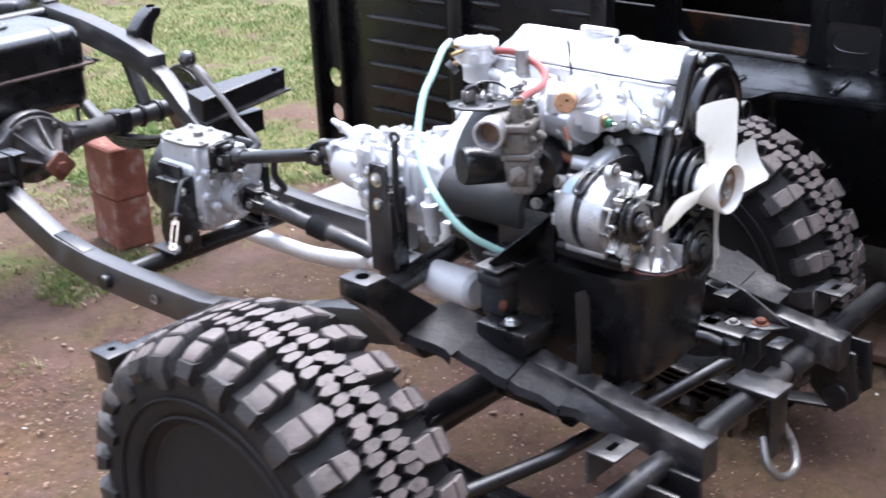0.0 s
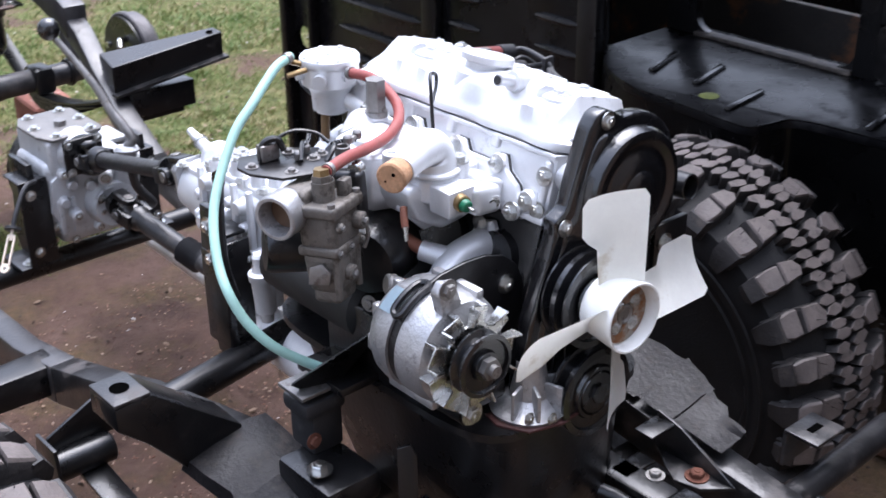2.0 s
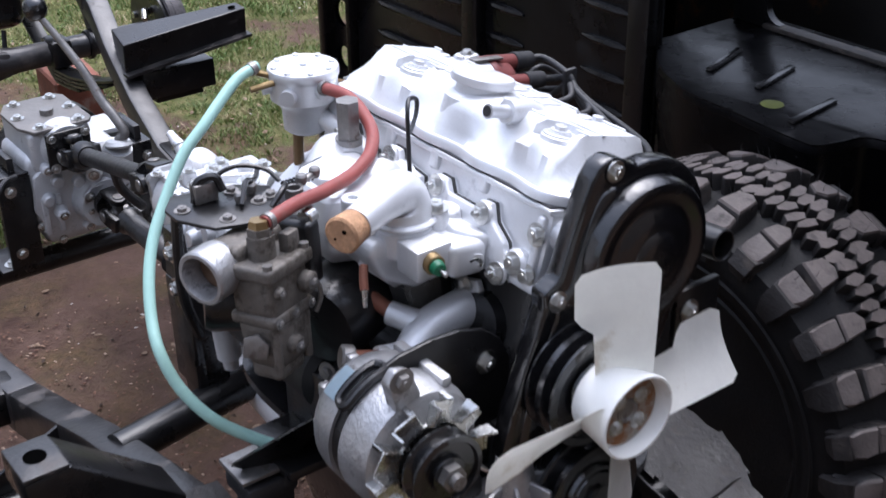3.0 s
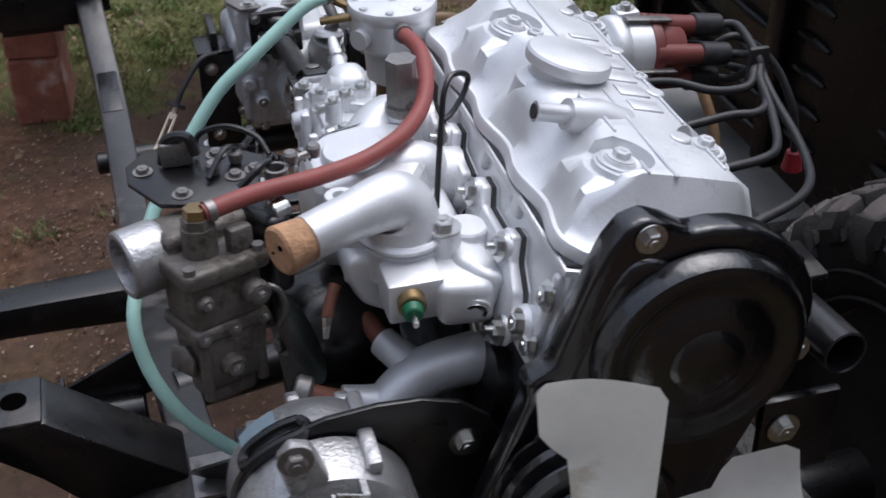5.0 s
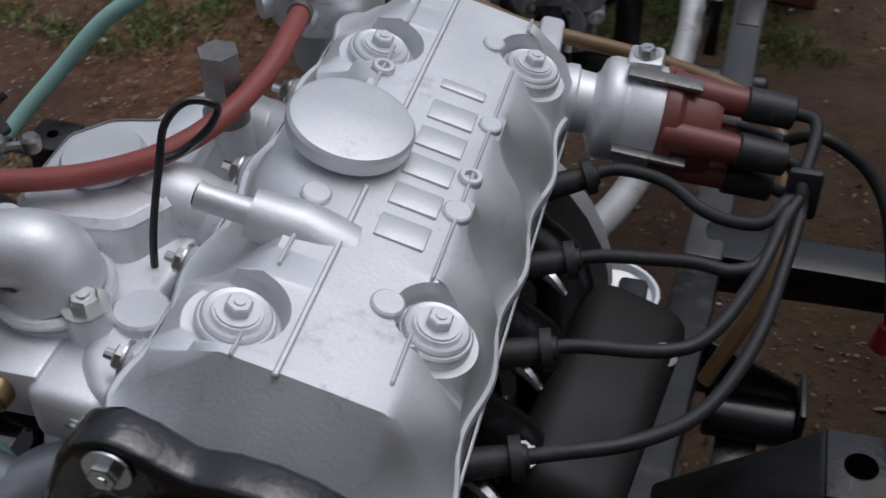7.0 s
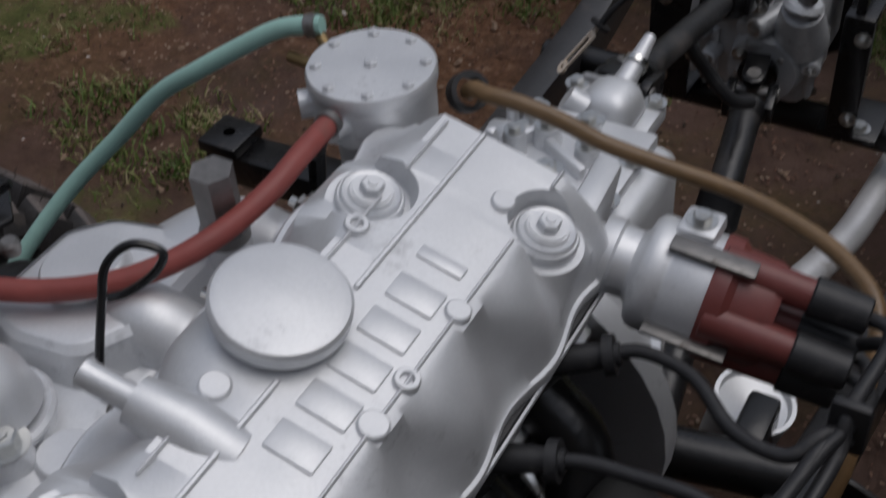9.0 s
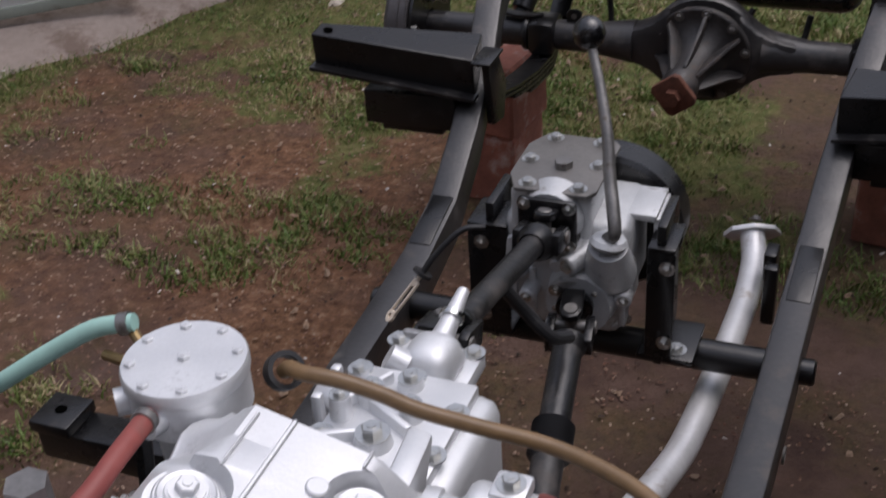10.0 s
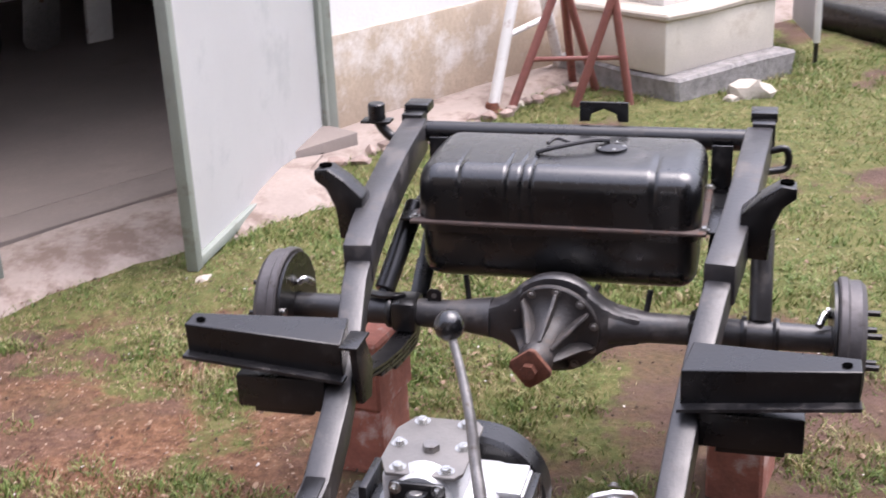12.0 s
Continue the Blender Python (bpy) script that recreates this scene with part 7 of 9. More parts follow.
    prism(bm, [(-0.034, -0.008), (-0.014, 0.024), (0.014, 0.026), (0.034, 0.008), (0.014, -0.024), (-0.014, -0.026)], 0, 0.008, aim((-0.012, -0.098, 0.816), (-0.112, -0.098, 0.822)) @ pose(0, 0, 0, 0, 0, 60), 0.002)
    part("pipe_flange", bm, SILVER, pipe)
    bolt((-0.021, -0.092, 0.842), (-1, -0.1, 0), 0.007, pipe)
    bolt((-0.021, -0.105, 0.790), (-1, -0.1, 0), 0.007, pipe)
    for a_, b_, c_ in (((-0.070, -0.095, 0.813), (-0.080, -0.078, 0.817), (-0.088, -0.064, 0.820)), ((-0.094, -0.106, 0.797), (-0.112, -0.104, 0.800), (-0.128, -0.102, 0.803))):
        bm = bmesh.new()
        tube(bm, [a_, b_, c_], [0.0145, 0.0125, 0.0120], n=16)
        part("pipe_branch", bm, SILVER, pipe)
    for pts in ([(-0.086, -0.067, 0.8195), (-0.094, -0.052, 0.828), (-0.102, -0.036, 0.838)], [(-0.126, -0.102, 0.8025), (-0.142, -0.096, 0.806), (-0.150, -0.092, 0.808)]):
        bm = bmesh.new()
        tube(bm, pts, 0.0078, n=14)
        part("copper_stub", bm, COPPER, engine, "stained copper-red hose stub")
    bm = bmesh.new()
    cyl(bm, (-0.148, -0.093, 0.8075), (-0.160, -0.088, 0.8105), 0.0120, n=16, bev=0.002)
    part("stub_cap", bm, DULL_STEEL, engine)
    bm = bmesh.new()
    tube(bm, [(-0.122, -0.076, 0.888), (-0.128, -0.084, 0.880), (-0.132, -0.091, 0.872)], 0.0042, n=10)
    part("vacuum_stub", bm, COPPER, engine)
    bm = bmesh.new()
    cyl(bm, (-0.132, -0.091, 0.873), (-0.135, -0.096, 0.858), 0.0036, 0.002, n=8)
    part("vacuum_tip", bm, STEEL, engine)
    # dipstick: black wire with a loop
    bm = bmesh.new()
    tube(bm, [(-0.036, -0.028, 0.86), (-0.033, -0.025, 0.92), (-0.026, -0.014, 0.970), (-0.022, -0.008, 0.990), (-0.013, 0.002, 0.998), (0.000, 0.008, 0.993), (-0.004, 0.003, 0.982), (-0.016, -0.006, 0.972), (-0.024, -0.012, 0.970)], 0.0023, n=8)
    part("dipstick", bm, BLACK, engine, "black wire dipstick with a loop handle")
    bm = bmesh.new()
    box(bm, (-0.032, -0.022, 0.876), (0.03, 0.032, 0.05), I4, 0.004)
    part("dipstick_guide", bm, BLACK, engine)


intake()


def carburettor():
    bm = bmesh.new()
    c = Vector((-0.205, -0.051, 0.881))
    tilt = pose(c.x, c.y, c.z, -4, 3, 24)
    box(bm, (0, 0, 0.004), (0.056, 0.046, 0.040), tilt, 0.007, 3)
    carb = part("carburettor", bm, CARB, engine, "stained grey carburettor of cast alloy")
    for nm, c_, s_, v_, t_ in (("top_flange", (0, 0, 0.028), (0.066, 0.054, 0.014), 0.004, 1.0), ("middle_flange", (0, 0, -0.018), (0.060, 0.050, 0.012), 0.004, 1.0), ("float_bowl", (0.002, 0, -0.045), (0.050, 0.042, 0.050), 0.010, 1.15), ("bowl_base", (0, 0, -0.072), (0.040, 0.034, 0.02), 0.006, 1.0)):
        bm = bmesh.new()
        box(bm, c_, s_, tilt, v_, 3, t_)
        part(nm, bm, CARB, carb)
    for a_, b_, r_ in (((0.018, -0.022, 0.006), (0.018, -0.034, 0.006), 0.010), ((-0.005, -0.018, -0.045), (-0.005, -0.030, -0.047), 0.009), ((-0.020, -0.022, 0.010), (-0.020, -0.029, 0.010), 0.006)):
        bm = bmesh.new()
        cyl(bm, tilt @ Vector(a_), tilt @ Vector(b_), r_, n=16, bev=0.002)
        boss = part("carb_boss", bm, CARB, carb)
        bolt(tilt @ Vector(b_), tilt.to_3x3() @ Vector((0, -1, 0)), r_ * 0.42, boss, BOLT_DARK)
    bm = bmesh.new()
    box(bm, (0.018, -0.012, 0.042), (0.018, 0.012, 0.022), tilt, 0.003)
    part("vent_block", bm, CARB, carb)
    for x in (-0.024, 0.0, 0.024):
        bolt(tilt @ Vector((x, -0.0255, -0.018)), tilt.to_3x3() @ Vector((0, -1, 0)), 0.0032, carb, BOLT_DARK)
    for x, y in ((-0.022, -0.018), (0.022, -0.018)):
        bm = bmesh.new()
        cyl(bm, tilt @ Vector((x, y, -0.072)), tilt @ Vector((x, y, 0.030)), 0.0045, n=10)
        part("corner_pillar", bm, CARB, carb)
    bm = bmesh.new()
    tube(bm, [tilt @ Vector(q) for q in ((0.030, -0.012, 0.0), (0.040, -0.020, -0.004), (0.044, -0.022, -0.020), (0.040, -0.018, -0.036))], 0.0025, n=8)
    part("idle_pipe", bm, DULL_STEEL, carb)
    bm = bmesh.new()
    prism(bm, [(-0.012, -0.010), (0.012, -0.008), (0.014, 0.006), (0.004, 0.016), (-0.010, 0.010)], 0, 0.003, aim(tilt @ Vector((-0.030, 0.0, -0.045)), tilt @ Vector((-1.03, -0.2, -0.045))), 0.0008)
    part("throttle_lever", bm, DULL_STEEL, carb)
    bm = bmesh.new()
    cyl(bm, tilt @ Vector((-0.006, 0, 0.034)), tilt @ Vector((-0.006, 0, 0.056)), 0.0125, n=18)
    cyl(bm, tilt @ Vector((-0.006, 0, 0.056)), tilt @ Vector((-0.006, 0, 0.063)), 0.0115, n=6)
    part("banjo_nut", bm, CARB, carb)
    bm = bmesh.new()
    cyl(bm, tilt @ Vector((-0.006, 0, 0.063)), tilt @ Vector((-0.006, 0, 0.070)), 0.010, 0.009, n=6)
    part("inlet_cap", bm, BRASS, carb)
    for x, y in ((-0.027, -0.021), (0.027, -0.021), (-0.027, 0.021), (0.027, 0.021)):
        bm = bmesh.new()
        cyl(bm, tilt @ Vector((x, y, 0.034)), tilt @ Vector((x, y, 0.039)), 0.0045, n=12)
        part("screw", bm, DULL_STEEL, carb)
    # air horn facing out
    bm = bmesh.new()
    R = aim((-0.225, -0.020, 0.905), (-0.262, -0.034, 0.9045))
    lathe(bm, [(0.018, -0.02), (0.020, 0.008), (0.0245, 0.012), (0.0255, 0.016), (0.0255, 0.040), (0.0240, 0.042), (0.0205, 0.042), (0.019, 0.036), (0.017, 0.0), (0.0, 0.0)], R, 32)
    part("air_horn", bm, ALU, carb, "bright alloy carburettor air horn")
    bm = bmesh.new()
    lathe(bm, [(0.0, 0.020), (0.0175, 0.020), (0.0175, 0.022)], R, 28)
    part("choke_plate", bm, mat("brown_varnish", (0.13, 0.08, 0.05), 0.5, metal=0.4, var=0.3, scale=60), carb)
    bm = bmesh.new()
    box(bm, (0.01, 0.030, 0.025), (0.075, 0.040, 0.045), tilt, 0.008, 3)
    part("float_cover", bm, CARB, carb)
    bm = bmesh.new()
    box(bm, (0.048, 0.008, 0.020), (0.020, 0.055, 0.062), tilt, 0.006, 3)
    part("insulator", bm, BLACK, engine)
    # black top plate with linkage
    bm = bmesh.new()
    prism(bm, [(-0.252, 0.052), (-0.252, 0.028), (-0.232, -0.008), (-0.195, -0.020), (-0.160, 0.0), (-0.150, 0.04), (-0.175, 0.062), (-0.235, 0.075)], 0.930, 0.934, I4, 0.0012)
    plate = part("linkage_plate", bm, BLACK, engine, "black carburettor top plate with throttle linkage")
    for x, y in ((-0.240, 0.040), (-0.215, 0.0), (-0.175, 0.015), (-0.185, 0.05), (-0.16, 0.02)):
        bolt((x, y, 0.934), (0, 0, 1), 0.0048, plate, BOLT_DARK)
    bm = bmesh.new()
    tube(bm, [(-0.225, 0.045, 0.936), (-0.220, 0.045, 0.955), (-0.205, 0.040, 0.958), (-0.200, 0.035, 0.945)], 0.004, n=8)
    tube(bm, [(-0.195, 0.01, 0.938), (-0.180, 0.028, 0.950), (-0.165, 0.04, 0.944), (-0.155, 0.05, 0.950)], 0.0025, n=8)
    tube(bm, [(-0.175, -0.01, 0.938), (-0.160, -0.004, 0.948), (-0.150, 0.008, 0.946)], 0.003, n=8)
    part("throttle_rod", bm, BLACK, plate)
    bm = bmesh.new()
    box(bm, (-0.214, 0.046, 0.944), (0.024, 0.014, 0.020), pose(0, 0, 0), 0.003)
    part("lever", bm, DULL_STEEL, plate)
    bm = bmesh.new()
    lathe(bm, [(0.0062, -0.008), (0.0088, -0.008), (0.0088, 0.002), (0.0062, 0.002)], pose(-0.147, -0.002, 0.944), 20, closed=True)
    part("clamp_ring", bm, DULL_STEEL, plate)
    bm = bmesh.new()
    tube(bm, [(-0.140, 0.001, 0.944), (-0.128, 0.006, 0.947), (-0.116, 0.010, 0.947)], 0.0032, n=8)
    part("link_arm", bm, DULL_STEEL, plate)
    for at in ((-0.117, 0.010, 0.949), (-0.135, 0.004, 0.949), (-0.172, 0.034, 0.940), (-0.190, 0.022, 0.940)):
        bm = bmesh.new()
        lathe(bm, [(0.0, -0.005), (0.0045, -0.005), (0.0055, -0.002), (0.0055, 0.003), (0.004, 0.005), (0.0, 0.005)], pose(*at), 14)
        part("link_joint", bm, DULL_STEEL, plate)
    bm = bmesh.new()
    coil = [(-0.150 + 0.03 * k / 60 + 0.0, 0.012 + 0.0035 * math.cos(k * 0.8), 0.944 + 0.0035 * math.sin(k * 0.8)) for k in range(61)]
    tube(bm, coil, 0.0012, n=6, curved=False)
    part("return_spring", bm, BLACK, plate)
    bm = bmesh.new()
    tube(bm, [(-0.20, 0.05, 0.936), (-0.195, 0.056, 0.950), (-0.175, 0.050, 0.957), (-0.155, 0.036, 0.953), (-0.148, 0.022, 0.944)], 0.0022, n=8)
    part("throttle_cable", bm, BLACK, plate)
    bm = bmesh.new()
    cyl(bm, (-0.146, -0.030, 0.930), (-0.158, -0.036, 0.930), 0.0085, n=16, bev=0.001)
    part("clamp_band", bm, STEEL, plate)
    # starter behind, bare black drum
    bm = bmesh.new()
    S = aim((-0.150, 0.030, 0.815), (-0.215, 0.062, 0.822))
    lathe(bm, [(0.0, 0.0), (0.030, 0.0), (0.032, 0.004), (0.032, 0.070), (0.029, 0.076), (0.0, 0.078)], S, 28)
    part("vacuum_canister", bm, BLACK, engine, "matt black cylindrical canister")
    bm = bmesh.new()
    lathe(bm, [(0.0, 0.0), (0.042, 0.0), (0.045, 0.006), (0.045, 0.055), (0.040, 0.066), (0.020, 0.070), (0.0, 0.070)], aim((-0.085, -0.005, 0.815), (-0.150, -0.030, 0.810)), 30)
    part("fuel_pump", bm, BLACK, engine)
    bm = bmesh.new()
    cyl(bm, (-0.112, 0.19, 0.728), (-0.112, -0.01, 0.728), 0.043, n=26, bev=0.008)
    cyl(bm, (-0.108, -0.009, 0.728), (-0.108, -0.035, 0.728), 0.026, n=20, bev=0.004)
    part("starter_motor", bm, MATT_BLACK, engine)
    for x, y, z in ((-0.140, -0.03, 0.755), (-0.125, 0.0, 0.775), (-0.155, 0.005, 0.78)):
        bolt((x, y, z), (-1, -0.4, 0.1), 0.0065, engine, BOLT_DARK)


carburettor()


def vacuum_pump():
    p = Vector((-0.009, 0.207, 0.0))
    vp = thing("regulator_can", "silver round regulator with an eight-bolt lid beside the engine", "regulator", (p.x, p.y, 0.90))
    bm = bmesh.new()
    lathe(bm, [(0.0, 0.962), (0.038, 0.962), (0.0392, 0.964), (0.0392, 0.971), (0.038, 0.973), (0.0, 0.973)], pose(p.x, p.y, 0), 44)
    lid = part("lid", bm, SILVER, vp)
    bm = bmesh.new()
    lathe(bm, [(0.0, 0.898), (0.020, 0.898), (0.025, 0.902), (0.026, 0.925), (0.030, 0.932), (0.0375, 0.938), (0.0375, 0.962), (0.0, 0.962)], pose(p.x, p.y, 0), 40)
    cyl(bm, (p.x - 0.024, p.y + 0.006, 0.951), (p.x - 0.045, p.y + 0.012, 0.951), 0.005, n=12)
    cyl(bm, (p.x + 0.0, p.y - 0.034, 0.953), (p.x - 0.002, p.y - 0.046, 0.955), 0.008, n=14)
    cyl(bm, (p.x - 0.03, p.y - 0.02, 0.95), (p.x - 0.037, p.y - 0.026, 0.95), 0.009, n=16)
    cyl(bm, (p.x + 0.01, p.y - 0.02, 0.915), (p.x + 0.02, p.y - 0.055, 0.905), 0.011, n=14)
    box(bm, (p.x + 0.030, p.y - 0.045, 0.912), (0.03, 0.05, 0.026), I4, 0.006)
    part("can", bm, SILVER, vp)
    for i in range(8):
        a = 2 * math.pi * (i + 0.5) / 8 + 0.1
        bolt((p.x + 0.0325 * math.cos(a), p.y + 0.0325 * math.sin(a), 0.972), (0, 0, 1), 0.0038, lid, BOLT_SILVER)
    bolt((p.x, p.y, 0.972), (0, 0, 1), 0.0042, lid, BOLT_SILVER)
    bm = bmesh.new()
    tube(bm, [(-0.045, 0.217, 0.966), (-0.060, 0.226, 0.972)], 0.0036, n=10, curved=False)
    tube(bm, [(-0.047, 0.205, 0.962), (-0.072, 0.212, 0.958)], 0.0036, n=10, curved=False)
    part("pipe_stub", bm, BRASS, vp, "brass pipe stubs")
    bm = bmesh.new()
    tube(bm, [(-0.020, 0.207, 0.90), (-0.022, 0.207, 0.86), (-0.020, 0.21, 0.80), (0.0, 0.22, 0.74)], 0.006, n=10)
    part("drain_hose", bm, BROWN_HOSE, vp, "brown drain hose")
    bm = bmesh.new()
    box(bm, (0.012, 0.185, 0.875), (0.018, 0.04, 0.075), I4, 0.004)
    part("bracket", bm, BLACK, vp)


vacuum_pump()


def hoses():
    h = thing("mint_hose", "mint-green rubber hose looping beside the engine", "hose", (-0.2, 0.1, 0.68))
    bm = bmesh.new()
    tube(bm, [(-0.055, 0.226, 0.977), (-0.081, 0.219, 0.972), (-0.107, 0.209, 0.958), (-0.137, 0.197, 0.939), (-0.168, 0.188, 0.917), (-0.200, 0.172, 0.882), (-0.227, 0.152, 0.852), (-0.246, 0.128, 0.825), (-0.260, 0.100, 0.798), (-0.268, 0.070, 0.776), (-0.262, 0.046, 0.745), (-0.244, 0.022, 0.716), (-0.219, 0.005, 0.695), (-0.196, -0.006, 0.679), (-0.170, -0.018, 0.664)], 0.0060, n=16, steps=4)
    part("hose_wall", bm, TEAL, h)
    for a_, b_ in (((-0.058, 0.2253, 0.9765), (-0.075, 0.2207, 0.9732)), ((-0.172, -0.017, 0.665), (-0.184, -0.012, 0.672))):
        bm = bmesh.new()
        lathe(bm, [(0.0058, 0.0), (0.0074, 0.0), (0.0074, 0.007), (0.0058, 0.007)], aim(a_, b_), 20, closed=True)
        part("hose_cuff", bm, DULL_STEEL, h, "dull metal hose cuff")
    h = thing("red_hose", "brick-red rubber hose from the regulator to the carburettor", "hose", (-0.1, 0.05, 0.93))
    bm = bmesh.new()
    tube(bm, [(-0.011, 0.166, 0.960), (-0.007, 0.128, 0.963), (-0.008, 0.102, 0.959), (-0.014, 0.076, 0.954), (-0.023, 0.053, 0.950), (-0.036, 0.034, 0.946), (-0.054, 0.016, 0.943), (-0.085, -0.003, 0.941), (-0.125, -0.020, 0.943), (-0.165, -0.034, 0.947), (-0.205, -0.050, 0.947)], 0.0066, n=16, steps=5)
    part("hose_wall", bm, RED_HOSE, h)
    for a_, b_ in (((-0.011, 0.164, 0.9602), (-0.0095, 0.150, 0.9615)), ((-0.203, -0.0492, 0.947), (-0.190, -0.044, 0.947))):
        bm = bmesh.new()
        lathe(bm, [(0.0062, 0.0), (0.0080, 0.0), (0.0080, 0.006), (0.0062, 0.006)], aim(a_, b_), 20, closed=True)
        part("hose_clamp", bm, DULL_STEEL, h, "thin wire hose clamp")
    h = thing("brown_hose", "translucent brown fuel hose lying across the gearbox bell", "hose", (0.1, 0.3, 0.9))
    bm = bmesh.new()
    tube(bm, [(0.010, 0.285, 0.908), (0.018, 0.280, 0.916), (0.032, 0.272, 0.921), (0.057, 0.275, 0.918), (0.082, 0.281, 0.908), (0.107, 0.285, 0.897), (0.150, 0.292, 0.886), (0.190, 0.300, 0.875), (0.230, 0.292, 0.871), (0.265, 0.276, 0.868), (0.292, 0.250, 0.862), (0.300, 0.215, 0.840), (0.30, 0.17, 0.79), (0.27, 0.14, 0.72)], 0.0056, n=14, steps=5)
    part("hose_wall", bm, BROWN_HOSE, h)
    bm = bmesh.new()
    lathe(bm, [(0.010, -0.006), (0.0135, -0.006), (0.0135, 0.006), (0.010, 0.006)], aim((0.010, 0.285, 0.908), (0.018, 0.280, 0.916)), 20, closed=True)
    part("rubber_ring", bm, WIRE, h)


hoses()


def ignition():
    d = thing("distributor", "silver distributor with a red-brown cap and rubber boots", "distributor", (0.2, 0.17, 0.88))
    ax = Vector((1.0, 0.08, -0.16)).normalized()
    o = Vector((0.150, 0.174, 0.915))
    m = aim(o, o + ax)
    bm = bmesh.new()
    lathe(bm, [(0.0, -0.02), (0.0165, -0.02), (0.0165, 0.001), (0.0215, 0.002), (0.0225, 0.006), (0.0225, 0.011), (0.0200, 0.0125), (0.0195, 0.022), (0.0220, 0.0245), (0.0290, 0.0265), (0.0318, 0.029), (0.0328, 0.033), (0.0328, 0.040), (0.0321, 0.041), (0.0321, 0.043), (0.0328, 0.044), (0.0328, 0.0655), (0.0, 0.0655)], m, 44)
    part("distributor_body", bm, SILVER, d)
    bm = bmesh.new()
    lathe(bm, [(0.0338, 0.0645), (0.0345, 0.067), (0.0340, 0.074), (0.0305, 0.078), (0.0295, 0.096), (0.0270, 0.101), (0.0, 0.102)], m, 36)
    towers = []
    for i in range(5):
        a = radians(20 + 72 * i) if i else 0
        q = Vector((0.0255 * math.cos(a), 0.0255 * math.sin(a), 0)) if i else Vector((0, 0, 0))
        tb = bmesh.new()
        cyl(tb, m @ (q + Vector((0, 0, 0.0665))), m @ (q + Vector((0, 0, 0.122))), 0.0108, 0.0088, n=18, bev=0.001)
        towers.append(tb)
    cap = part("distributor_cap", bm, RED_CAP, d, "red-brown distributor cap")
    for tb in towers:
        part("tower", tb, RED_CAP, cap)
    bm = bmesh.new()
    box(bm, (0, 0, 0), (0.012, 0.003, 0.046), m @ Matrix.Translation((-0.008, 0.0345, 0.062)), 0.001)
    part("spring_clip", bm, DULL_STEEL, d)
    bm = bmesh.new()
    box(bm, (0, 0, 0), (0.012, 0.003, 0.046), m @ Matrix.Translation((-0.0345, -0.004, 0.062)), 0.001)
    part("spring_clip", bm, DULL_STEEL, d)
    bm = bmesh.new()
    box(bm, (0.203, 0.190, 0.939), (0.022, 0.022, 0.010), pose(0, 0, 0), 0.003)
    cond = part("condenser_clamp", bm, SILVER, d)
    bolt((0.203, 0.190, 0.944), (0, 0, 1), 0.0054, cond)
    bm = bmesh.new()
    prism(bm, [(-0.03, -0.03), (0.03, -0.03), (0.036, 0.03), (-0.036, 0.03)], -0.004, 0.012, aim((0.135, 0.178, 0.92), (1.135, 0.258, 0.76)), 0.004)
    part("drive_housing", bm, SILVER, d)
    # leads with boots, down to four plugs under the cover's far edge
    leads = thing("ignition_leads", "black ignition leads with rubber boots strapped together", "ignition leads", (0.25, 0.0, 0.8))
    tips = [m @ Vector((0.0255 * math.cos(radians(20 + 72 * i)), 0.0255 * math.sin(radians(20 + 72 * i)), 0.122)) for i in range(1, 5)]
    runs = [[(0.150, -0.112, 0.890), (0.200, -0.095, 0.895), (0.236, -0.078, 0.894), (0.266, -0.046, 0.890), (0.288, 0.011, 0.888), (0.300, 0.075, 0.892), (0.305, 0.110, 0.900)],
            [(0.150, -0.034, 0.888), (0.198, -0.021, 0.894), (0.242, -0.014, 0.894), (0.264, 0.005, 0.893), (0.284, 0.053, 0.895), (0.297, 0.100, 0.902)],
            [(0.150, 0.044, 0.882), (0.198, 0.057, 0.890), (0.227, 0.058, 0.893), (0.250, 0.058, 0.895), (0.272, 0.056, 0.895), (0.288, 0.070, 0.896), (0.297, 0.104, 0.903)],
            [(0.150, 0.112, 0.886), (0.196, 0.131, 0.897), (0.226, 0.126, 0.897), (0.251, 0.106, 0.895), (0.270, 0.098, 0.896), (0.286, 0.098, 0.899), (0.297, 0.112, 0.906)]]
    for i, (tip, run) in enumerate(zip(tips, runs)):
        plug = Vector(run[0])
        d0 = (Vector(run[1]) - plug).normalized()
        out = plug + d0 * 0.040
        bm = bmesh.new()
        cyl(bm, tip - ax * 0.008, tip + ax * 0.022, 0.0112, 0.0104, n=16, bev=0.001)
        part("cap_boot", bm, WIRE, leads)
        bm = bmesh.new()
        cyl(bm, plug - d0 * 0.012, out, 0.0095, 0.0066, n=16, bev=0.001)
        lathe(bm, [(0.006, -0.003), (0.0112, -0.003), (0.0112, 0.003), (0.006, 0.003)], aim(out - d0 * 0.006, out + d0), 16, closed=True)
        part("plug_boot", bm, WIRE, leads)
        bm = bmesh.new()
        tube(bm, [tip + ax * 0.018, tip + ax * 0.036 + Vector((0.0, -0.012, 0.004)), Vector((0.304 + 0.003 * (i % 2), 0.124, 0.914 - 0.006 * i))] + [Vector(q) for q in reversed(run[2:])] + [Vector(run[1]), out - d0 * 0.010], 0.0040, n=12, steps=6)
        part("lead", bm, WIRE, leads)
        bm = bmesh.new()
        cyl(bm, plug - d0 * 0.024, plug - d0 * 0.010, 0.007, n=6)
        part("plug_base", bm, STEEL, leads)
    bm = bmesh.new()
    c5 = m @ Vector((0, 0, 0.122))
    cyl(bm, c5 - ax * 0.008, c5 + ax * 0.024, 0.0096, 0.0075, n=16)
